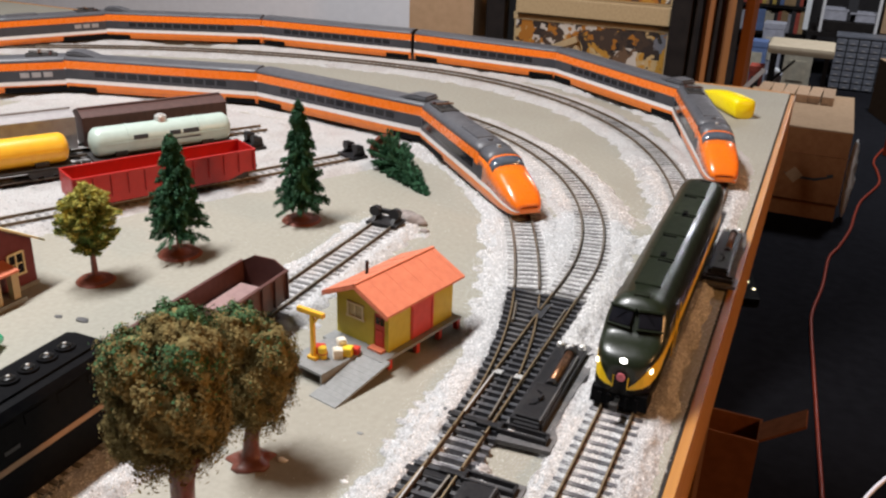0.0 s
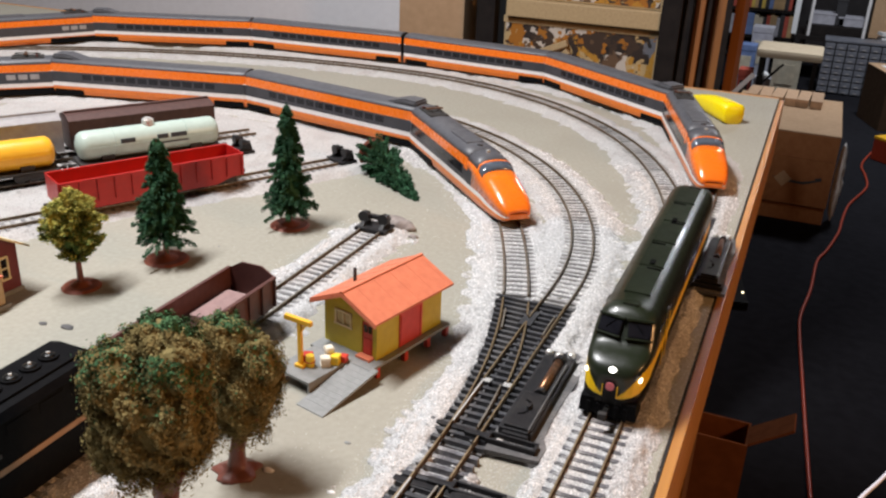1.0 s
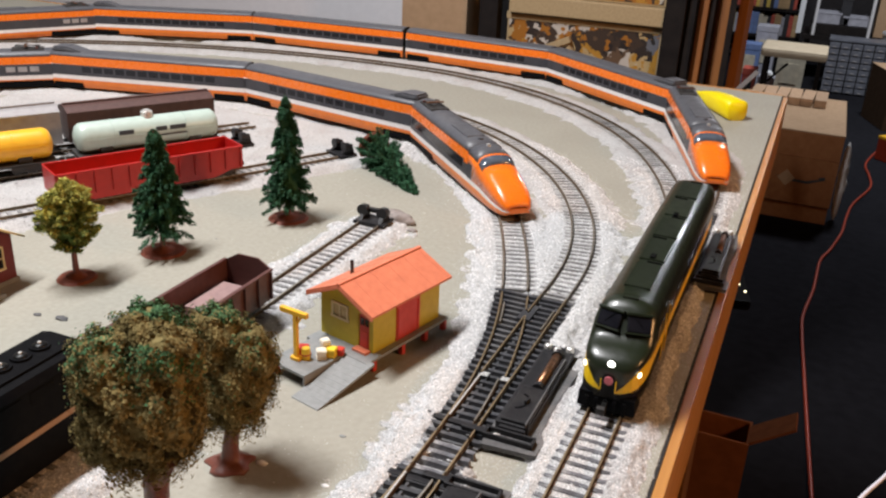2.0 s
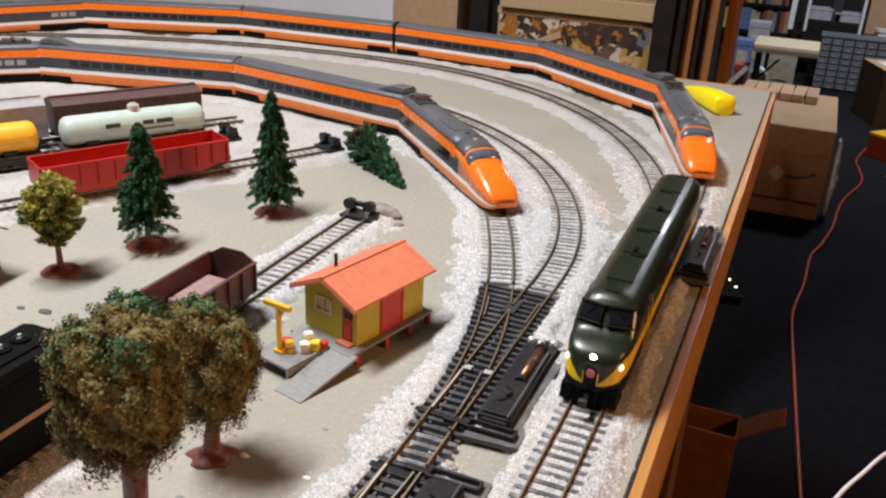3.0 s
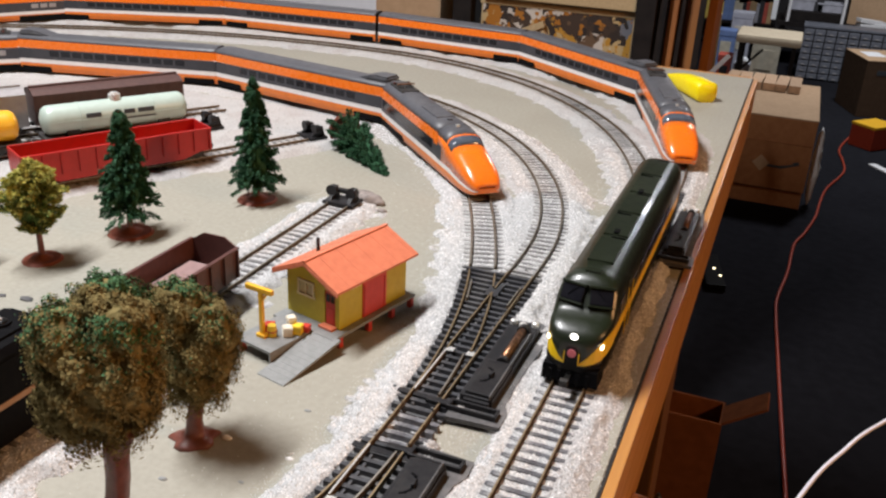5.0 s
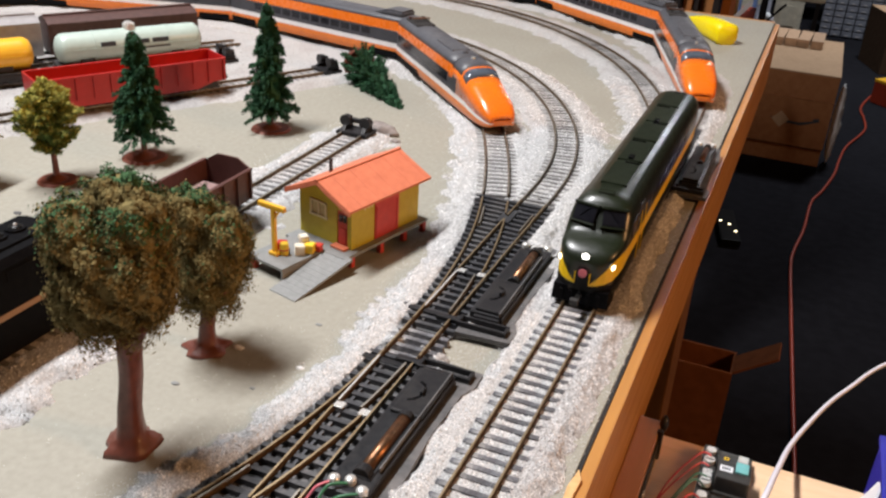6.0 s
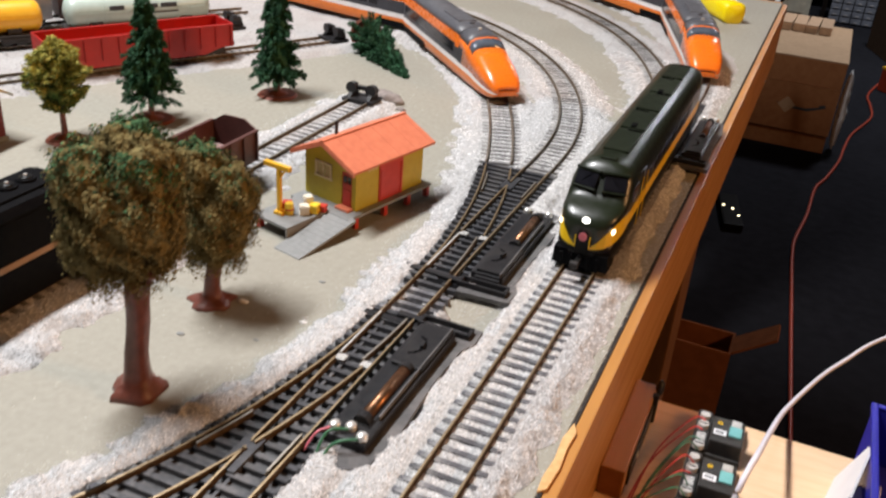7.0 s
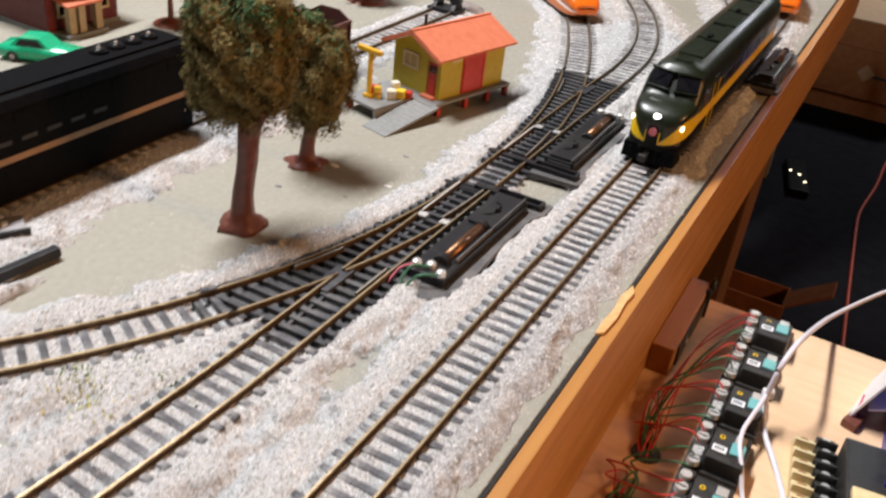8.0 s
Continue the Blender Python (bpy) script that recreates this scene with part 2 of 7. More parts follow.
M_STICK = mat("pale_wood", (0.48, 0.31, 0.19), (0.40, 0.25, 0.15), 60, 0.7, obj=0.25)
# cardboard of the tall carton's sides, their shade put into the colour
M_BIGCARD = mat("shaded_carton_side", (0.085, 0.052, 0.032), (0.07, 0.042, 0.026), 40, 0.85, spec=0.1, big=0.3, bigscale=6)
M_PLANKO = mat("orange_wood", (0.50, 0.19, 0.05), (0.34, 0.12, 0.035), 18, 0.6, obj=0.45, stretch=(6, 6, 0.5))

# ---- helpers of this scene ----
def mesh_data(name, verts, faces, material, smooth=False):
    me = bpy.data.meshes.new(name)
    me.from_pydata([tuple(v) for v in verts], [], [tuple(f) for f in faces])
    for one in (material if isinstance(material, (list, tuple)) else [material]):
        me.materials.append(one)
    if smooth:
        me.shade_smooth()
    me.update()
    return me


def place(name, data, parent=None, m=None, label=""):
    ob = new(name, data)
    if parent is not None:
        ob.parent = parent
    if m is not None:
        ob.matrix_basis = m
    if label:
        ob["label"] = label
    return ob


def part(name, bm, material, parent=None, label="", m=None, smooth=False):
    """Links a bmesh as one mesh object under a thing or a part."""
    me = bpy.data.meshes.new(name)
    bm.to_mesh(me)
    bm.free()
    for one in (material if isinstance(material, (list, tuple)) else [material]):
        me.materials.append(one)
    if smooth:
        me.shade_smooth()
    return place(name, me, parent, m, label)


def thing(name, m, label, category, group="", kind=""):
    ob = new(name)
    ob.empty_display_size = 0.01
    ob.matrix_basis = m
    return tagged(ob, label, category, group, kind)


def add_box(bm, x0, x1, y0, y1, z0, z1, bevel=0.0, m=None):
    made = bmesh.ops.create_cube(bm, size=1.0)["verts"]
    bmesh.ops.transform(bm, matrix=Matrix.Translation(((x0 + x1) / 2, (y0 + y1) / 2, (z0 + z1) / 2)) @ Matrix.Diagonal((abs(x1 - x0), abs(y1 - y0), abs(z1 - z0), 1)), verts=made)
    if bevel:
        edges = list({e for v in made for e in v.link_edges})
        res = bmesh.ops.bevel(bm, geom=edges, offset=bevel, segments=2, profile=0.7, affect="EDGES")
        made = list({v for f in res["faces"] for v in f.verts} | {v for v in made if v.is_valid})
    if m is not None:
        bmesh.ops.transform(bm, matrix=m, verts=made)
    return bm


def box(x0, x1, y0, y1, z0, z1, bevel=0.0, m=None):
    return add_box(bmesh.new(), x0, x1, y0, y1, z0, z1, bevel, m)


def add_cyl(bm, p, q, r0, r1=None, seg=12, caps=True):
    p, q = Vector(p), Vector(q)
    d = q - p
    m = Matrix.Translation((p + q) / 2) @ d.to_track_quat("Z", "Y").to_matrix().to_4x4()
    bmesh.ops.create_cone(bm, cap_ends=caps, segments=seg, radius1=r0, radius2=r0 if r1 is None else r1, depth=d.length, matrix=m)
    return bm


def cyl(p, q, r0, r1=None, seg=12):
    return add_cyl(bmesh.new(), p, q, r0, r1, seg)


def ball(c, rx, ry, rz, seg=12):
    bm = bmesh.new()
    bmesh.ops.create_uvsphere(bm, u_segments=seg, v_segments=max(6, seg // 2), radius=1, matrix=Matrix.Translation(c) @ Matrix.Diagonal((rx, ry, rz, 1)))
    return bm


def prism(profile, axis, a, b):
    """A closed profile of 2D points drawn out along an axis from a to b."""
    bm = bmesh.new()
    put = {"x": lambda p, s: (s, p[0], p[1]), "y": lambda p, s: (p[0], s, p[1]), "z": lambda p, s: (p[0], p[1], s)}[axis]
    va, vb = [bm.verts.new(put(p, a)) for p in profile], [bm.verts.new(put(p, b)) for p in profile]
    n = len(profile)
    bm.faces.new(va[::-1]), bm.faces.new(vb)
    for i in range(n):
        bm.faces.new((va[i], va[(i + 1) % n], vb[(i + 1) % n], vb[i]))
    bmesh.ops.recalc_face_normals(bm, faces=bm.faces)
    return bm


def loft(rings, closed=True, caps=True):
    """Verts and quads of a skin over rings of equal size."""
    n = len(rings[0])
    verts = [p for r in rings for p in r]
    faces = []
    for i in range(len(rings) - 1):
        for j in range(n if closed else n - 1):
            k = (j + 1) % n
            faces.append((i * n + j, i * n + k, (i + 1) * n + k, (i + 1) * n + j))
    if caps and closed:
        faces.append(tuple(range(n))[::-1])
        faces.append(tuple((len(rings) - 1) * n + j for j in range(n)))
    return verts, faces


def tube(name, points, radius, material, parent=None, seg=8, label=""):
    """A bent round tube through points, smoothed."""
    pts = [Vector(p) for p in points]
    fine = []
    for i in range(len(pts) - 1):
        p0, p1, p2, p3 = pts[max(i - 1, 0)], pts[i], pts[i + 1], pts[min(i + 2, len(pts) - 1)]
        for k in range(8):
            t = k / 8
            fine.append(0.5 * (2 * p1 + (p2 - p0) * t + (2 * p0 - 5 * p1 + 4 * p2 - p3) * t * t + (3 * p1 - p0 - 3 * p2 + p3) * t ** 3))
    fine.append(pts[-1])
    rings = []
    for i, p in enumerate(fine):
        d = (fine[min(i + 1, len(fine) - 1)] - fine[max(i - 1, 0)]).normalized()
        a = d.cross(Vector((0.13, 0.27, 0.95))).normalized()
        b = d.cross(a)
        rings.append([p + radius * (math.cos(2 * math.pi * j / seg) * a + math.sin(2 * math.pi * j / seg) * b) for j in range(seg)])
    v, f = loft(rings)
    return place(name, mesh_data(name, v, f, material, True), parent, None, label)


def lattice(x, y, seed):
    """Smooth value noise in 0..1 on numpy arrays."""
    xi, yi = np.floor(x).astype(np.int64), np.floor(y).astype(np.int64)
    fx, fy = x - xi, y - yi
    fx, fy = fx * fx * (3 - 2 * fx), fy * fy * (3 - 2 * fy)

    def h(a, b):
        v = (a * 374761393 + b * 668265263 + seed * 1442695041) & 0x7FFFFFFF
        v = ((v ^ (v >> 13)) * 1274126177) & 0x7FFFFFFF
        return ((v ^ (v >> 16)) & 0xFFFF) / 65535.0
    return (h(xi, yi) * (1 - fx) + h(xi + 1, yi) * fx) * (1 - fy) + (h(xi, yi + 1) * (1 - fx) + h(xi + 1, yi + 1) * fx) * fy


# ---- the plan of the tracks: start, heading, then lengths and curvatures ----
GAUGE, TIE_TOP, RAIL_TOP = 0.0175, 0.0044, 0.0068


def plan(x, y, heading, segs, step=0.004):
    pts, h = [(x, y, heading)], heading
    for length, k in segs:
        n = max(1, int(round(length / step)))
        d = length / n
        for _ in range(n):
            h += k * d / 2
            x, y = x + d * math.cos(h), y + d * math.sin(h)
            h += k * d / 2
            pts.append((x, y, h))
    return np.array(pts)


def lengths(p):
    return np.concatenate([[0], np.cumsum(np.hypot(np.diff(p[:, 0]), np.diff(p[:, 1])))])


def cut(p, a, b):
    s = lengths(p)
    return p[(s >= a - 1e-6) & (s <= b + 1e-6)]


def along(p, s):
    t = lengths(p)
    return Vector((np.interp(s, t, p[:, 0]), np.interp(s, t, p[:, 1]), 0)), float(np.interp(s, t, p[:, 2]))


UP = math.pi / 2
XB = -0.065
P_MAIN = plan(0, -0.26, UP, [(0.82, 0)])
P_T3 = plan(0, 0.56, UP, [(0.165, 0)])
P_OUTER = plan(0, 0.725, UP, [(0.015, 0), (0.20, 1.54), (0.25, 2.91), (0.25, 2.32), (0.35, 0.14), (0.5, 2.6)])
P_MID = plan(0, 0.56, UP, [(0.30, 1.46), (0.25, 2.0), (0.25, 2.39), (0.35, 1.09), (0.45, 0.9)])
P_LINK = plan(XB, 0.287, UP, [(0.033, 0)])
P_T2 = plan(XB, 0.318, UP, [(0.177, 0)])
P_IN = plan(XB, 0.318, UP, [(0.17, 1.70), (0.13, 0.95), (0.12, 2.33), (0.12, 2.85), (0.13, 2.75), (0.15, 2.0), (0.20, 1.3), (0.30, 2.6)])
P_SECOND = plan(XB, 0.495, UP, [(0.025, 0), (0.20, 2.44), (0.25, 2.32), (0.4, 2.2)])
P_T1 = plan(XB, 0.289, -UP, [(0.165, 0)])
P_NEARL = plan(XB, 0.289, -UP, [(0.60, -2.32)])
P_NEARR = plan(XB, 0.124, -UP, [(0.08, -0.7), (0.30, 0)])
P_SIDING = plan(-0.236, -0.26, UP, [(0.82, 0)])
# yard tracks: the middle of the first car on each, the heading, and how far the track runs back and on from there
YARD = [(-0.4395, 0.534, math.radians(62), 0.36, 0.205), (-0.500, 0.606, math.radians(58.5), 0.40, 0.100), (-0.544, 0.645, math.radians(58.5), 0.40, 0.120)]
P_YARD = [plan(x - back * math.cos(a), y - back * math.sin(a), a, [(back + on, 0)]) for x, y, a, back, on in YARD]
ALL_PLANS = [P_MAIN, P_T3, P_OUTER, P_MID, P_LINK, P_T2, P_IN, P_SECOND, P_T1, P_NEARL, P_NEARR, P_SIDING] + P_YARD

# ---- room ----
FLOOR_Z, CEIL_Z = -0.90, 1.70


def structure(name, bm, material, label, category):
    return tagged(part(name, bm, material), label, category, kind="structure")


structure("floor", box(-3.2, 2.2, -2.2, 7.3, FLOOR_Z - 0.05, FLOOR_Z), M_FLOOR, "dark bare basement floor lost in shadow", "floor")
structure("ceiling", box(-3.2, 2.2, -2.2, 7.3, CEIL_Z, CEIL_Z + 0.05), M_CEIL, "plain unseen basement ceiling, kept dark to cut bounce light", "ceiling")
structure("wall_north", box(-3.2, -0.70, 1.95, 2.07, FLOOR_Z, CEIL_Z), M_WALL, "white painted wall behind the layout table", "wall")
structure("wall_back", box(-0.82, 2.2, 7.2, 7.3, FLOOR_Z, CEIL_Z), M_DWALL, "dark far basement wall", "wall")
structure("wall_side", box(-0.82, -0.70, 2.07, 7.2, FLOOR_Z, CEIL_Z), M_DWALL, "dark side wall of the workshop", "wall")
structure("wall_east", box(2.1, 2.2, -2.2, 7.2, FLOOR_Z, CEIL_Z), M_DWALL, "unseen basement side wall, kept dark to cut bounce light", "wall")
structure("wall_west", box(-3.2, -3.1, -2.2, 1.95, FLOOR_Z, CEIL_Z), M_WALL, "white painted side wall", "wall")
structure("wall_south", box(-3.1, 2.1, -2.2, -2.1, FLOOR_Z, CEIL_Z), M_DWALL, "unseen basement wall, kept dark to cut bounce light", "wall")

# layout table
EDGE, FAR_EDGE, WEST_EDGE, SOUTH_EDGE = 0.0335, 1.275, -1.60, -0.55
structure("layout_board", box(WEST_EDGE, EDGE, SOUTH_EDGE, FAR_EDGE, -0.012, 0.0, 0.0008), M_BOARD, "beige painted plywood table top of the railway layout", "table top")
structure("trim_strip", box(EDGE, EDGE + 0.0017, SOUTH_EDGE, FAR_EDGE, -0.014, -0.0006), M_DARKGAP, "thin black strip along the table edge", "trim")
structure("fascia", box(EDGE + 0.0017, EDGE + 0.0075, SOUTH_EDGE, FAR_EDGE, -0.0825, -0.0012, 0.0008), M_FASCIA, "orange-brown varnished pine board along the table edge", "fascia")
structure("fascia_far", box(WEST_EDGE, EDGE, FAR_EDGE, FAR_EDGE + 0.018, -0.068, -0.0015, 0.001), M_FASCIA, "varnished pine board along the far table edge", "fascia")

# ---- track building ----
PROFILE = [(-0.0010, 0.0), (0.0010, 0.0), (0.0010, 0.00035), (0.00032, 0.0005), (0.00026, 0.0016), (0.00046, 0.0018), (0.00044, 0.0024), (-0.00044, 0.0024), (-0.00046, 0.0018), (-0.00026, 0.0016), (-0.00032, 0.0005), (-0.0010, 0.00035)]


def rail(p, side, parent, material, name="rail", z=TIE_TOP):
    rings = []
    for x, y, h in p:
        nx, ny = -math.sin(h), math.cos(h)
        rings.append([(x + nx * (side + u), y + ny * (side + u), z + w) for u, w in PROFILE])
    v, f = loft(rings)
    me = mesh_data(name, v, f, [material, M_RAILWEB])
    me.polygons.foreach_set("material_index", [0 if k % 12 in (5, 6, 7) else 1 for k in range(len(f))])
    return place(name, me, parent)


def tie_mesh(name, length, material, width=0.0034):
    l, w, z = length / 2, width / 2, TIE_TOP
    verts = [(-w, -l, 0.0), (w, -l, 0.0), (w, l, 0.0), (-w, l, 0.0), (-w * 0.86, -l + 0.0003, z), (w * 0.86, -l + 0.0003, z), (w * 0.86, l - 0.0003, z), (-w * 0.86, l - 0.0003, z)]
    return mesh_data(name, verts, [(0, 3, 2, 1), (4, 5, 6, 7), (0, 1, 5, 4), (1, 2, 6, 5), (2, 3, 7, 6), (3, 0, 4, 7)], material)


TIE = tie_mesh("tie", 0.0300, M_TIE)
TIE_DUSTY = tie_mesh("tie", 0.0300, M_TIEF)
rng = random.Random(4)


def lay_ties(p, parent, data=TIE, gap=0.0074, start=0.003):
    total = lengths(p)[-1]
    s = start
    while s < total - 0.001:
        c, h = along(p, s)
        place("tie", data, parent, pose(c.x + rng.uniform(-0.0004, 0.0004), c.y, rng.uniform(-0.0003, 0.00005), 0, 0, math.degrees(h) + rng.uniform(-1.2, 1.2)))
        s += gap + rng.uniform(-0.0005, 0.0005)


def track(p, label, rails=M_RAIL):
    t = thing("railway_track", pose(0, 0, 0), label, "railway track", "model railway tracks")
    for side in (-GAUGE / 2, GAUGE / 2):
        rail(p, side, t, rails)
    lay_ties(p, t, TIE if rails is M_RAIL else TIE_DUSTY)
    return t


track(P_MAIN, "straight HO track with brass rails and weathered ties in white ballast", M_RAIL)
track(P_LINK, "short brass track piece between two turnouts", M_RAIL)
track(cut(P_OUTER, 0, 9), "long curved outer track under the orange train", M_RAILS)
track(cut(P_MID, 0.165, 9), "curved grey-railed track in white ballast", M_RAILS)
track(cut(P_IN, 0.18, 9), "curved inner track under the orange train", M_RAILS)
track(P_SECOND, "curved track sweeping behind the front orange train", M_RAILS)
track(cut(P_NEARL, 0.165, 9), "brass track curving away from the near turnout", M_RAIL)
track(P_NEARR, "straight brass track beyond the near turnout", M_RAIL)
track(P_SIDING, "dead-end siding track with brown rails ending at a bumper", M_RAILS)
for one in P_YARD:
    track(one, "diagonal freight yard track in white ballast", M_RAILS)


def turnout(straight, curved, hand, tip, pivot, frog, label):
    """hand: +1 where the curved route leaves to the path's left. tip, pivot, frog: distances along it."""
    t = thing("turnout", pose(0, 0, 0), label, "railway turnout", "turnouts")
    end_s, end_c = lengths(straight)[-1], lengths(cut(curved, 0, 0.172))[-1]
    g = GAUGE / 2
    div = cut(curved, 0, 0.176)
    rail(straight, -hand * g, t, M_RAIL, "stock_rail")
    rail(div, hand * g, t, M_RAIL, "stock_rail")
    rail(cut(straight, pivot, frog - 0.006), hand * g, t, M_RAIL, "closure_rail")
    rail(cut(div, pivot, frog - 0.006), -hand * g, t, M_RAIL, "closure_rail")
    rail(cut(straight, frog - 0.004, end_s), hand * g, t, M_RAIL, "frog_rail")
    rail(cut(div, frog - 0.004, end_c), -hand * g, t, M_RAIL, "frog_rail")
    # switch points: silvery blades, set for the straight route
    blade = cut(straight, tip, pivot)
    rail(blade, hand * (g - 0.0004), t, M_STEEL, "point_blade", TIE_TOP + 0.0001)
    other = cut(div, tip, pivot)
    rail(other, -hand * (g - 0.0030), t, M_RAILS, "point_blade", TIE_TOP + 0.0001)
    for side in (-1, 1):
        rail(cut(straight if side == -hand else div, frog - 0.022, frog + 0.008), side * (g - 0.0024), t, M_RAILS, "guard_rail")
    # frog block
    c, h = along(straight, frog)
    nx, ny = -math.sin(h), math.cos(h)
    fx, fy = c.x + hand * g * nx, c.y + hand * g * ny
    part("frog", box(-0.011, 0.010, -0.0042, 0.0042, 0.0008, TIE_TOP + 0.0012, 0.0004), M_TIEB, t, "black plastic frog", pose(fx, fy, 0, 0, 0, math.degrees(h)))
    # pivot tabs
    for side in (hand * (g - 0.002), -hand * (g - 0.003)):
        c, h = along(straight, pivot)
        nx, ny = -math.sin(h), math.cos(h)
        part("pivot_tab", box(-0.0022, 0.0022, -0.0024, 0.0024, 0, 0.0007, 0.0002), M_STEEL, t, "small bright metal pivot tab", pose(c.x + side * nx, c.y + side * ny, TIE_TOP + 0.0009, 0, 0, math.degrees(h)))
    bed_l, bed_r = [], []
    for q in np.linspace(0.0, end_s, 24):
        c, h = along(straight, q)
        d, _ = along(curved, q)
        nx, ny = -math.sin(h), math.cos(h)
        off = (d.x - c.x) * nx + (d.y - c.y) * ny
        lo, hi = sorted((-hand * 0.0140, off + hand * 0.0140))
        bed_l.append((c.x + nx * lo, c.y + ny * lo, 0.0018))
        bed_r.append((c.x + nx * hi, c.y + ny * hi, 0.0018))
    low = [(x, y, 0.0002) for x, y, _ in bed_l], [(x, y, 0.0002) for x, y, _ in bed_r]
    v, f = loft([[a, b, bb, aa] for a, b, bb, aa in zip(bed_l, bed_r, low[1], low[0])])
    place("roadbed", mesh_data("roadbed", v, f, M_BASEGREY), t, None, "dark grey roadbed sheet")
    s = 0.003
    while s < end_s:
        c, h = along(straight, s)
        d, hd = along(curved, s)
        nx, ny = -math.sin(h), math.cos(h)
        off = (d.x - c.x) * nx + (d.y - c.y) * ny
        lo, hi = sorted((-hand * 0.0150, off + hand * 0.0150))
        if abs(s - tip) < 0.008:
            lo, hi = lo - 0.006, hi + 0.006
        place("tie", tie_mesh("tie", hi - lo, M_TIEB, 0.0030), t, pose(c.x + nx * (lo + hi) / 2, c.y + ny * (lo + hi) / 2, 0.0001, 0, 0, math.degrees(h)))
        s += 0.0069
    c, h = along(straight, tip + 0.0005)
    part("throw_bar", box(-0.0018, 0.0018, -0.017, 0.017, TIE_TOP - 0.0006, TIE_TOP + 0.0007, 0.0003), M_BLACK, t, "", pose(c.x, c.y, 0, 0, 0, math.degrees(h)))
    for k in (-0.0055, 0.0055):
        part("spacer_bar", box(-end_s * 0.46, end_s * 0.46, -0.0007, 0.0007, 0.0012, TIE_TOP - 0.0009), M_TIEB, t, "", pose(straight[len(straight) // 2, 0] + k, straight[len(straight) // 2, 1], 0, 0, 0, math.degrees(h)))
    return t


turnout(P_T2, P_IN, 1, 0.014, 0.064, 0.150, "black-tied turnout with brass rails beside the shed")
turnout(P_T1, P_NEARL, -1, 0.008, 0.050, 0.124, "black-tied turnout with brass rails and silver point blades")
turnout(P_T3, P_MID, 1, 0.012, 0.045, 0.125, "black-tied turnout near the table edge")

# ---- ballast: one uneven bed, finer where it is passed closely ----
YARD_EDGE = [(-0.56, 0.36), (-0.487, 0.430), (-0.454, 0.515), (-0.395, 0.553), (-0.368, 0.592), (-0.346, 0.665), (-0.325, 0.745)]


def track_distance(x, y):
    best = np.full(x.shape, 9.0)
    for p in ALL_PLANS:
        lo, hi = p[:, :2].min(0) - 0.07, p[:, :2].max(0) + 0.07
        k = (x > lo[0]) & (x < hi[0]) & (y > lo[1]) & (y < hi[1])
        if not k.any():
            continue
        xs, ys = x[k], y[k]
        b = np.full(xs.shape, 9.0)
        for i in range(len(p) - 1):
            ax, ay, bx, by = p[i, 0], p[i, 1], p[i + 1, 0], p[i + 1, 1]
            dx, dy = bx - ax, by - ay
            near = (np.abs(xs - ax) < 0.07) & (np.abs(ys - ay) < 0.07)
            if not near.any():
                continue
            t = np.clip(((xs[near] - ax) * dx + (ys[near] - ay) * dy) / (dx * dx + dy * dy), 0, 1)
            b[near] = np.minimum(b[near], np.hypot(xs[near] - ax - t * dx, ys[near] - ay - t * dy))
        best[k] = np.minimum(best[k], b)
    return best


TURNOUT_LINES = [P_T1, cut(P_NEARL, 0, 0.172), P_T2, cut(P_IN, 0, 0.176), P_T3, cut(P_MID, 0, 0.172)]


def turnout_distance(x, y):
    best = np.full(x.shape, 9.0)
    for p in TURNOUT_LINES:
        for k in range(0, len(p), 2):
            near = (np.abs(x - p[k, 0]) < 0.03) & (np.abs(y - p[k, 1]) < 0.03)
            if near.any():
                best[near] = np.minimum(best[near], np.hypot(x[near] - p[k, 0], y[near] - p[k, 1]))
    return best


BARE = [(-0.043, 0.313, 0.018, 0.014, 0.0095), (-0.034, 0.298, 0.013, 0.010, 0.0070), (-0.036, 0.118, 0.008, 0.016, 0.0042), (-0.045, 0.075, 0.006, 0.010, 0.004)]


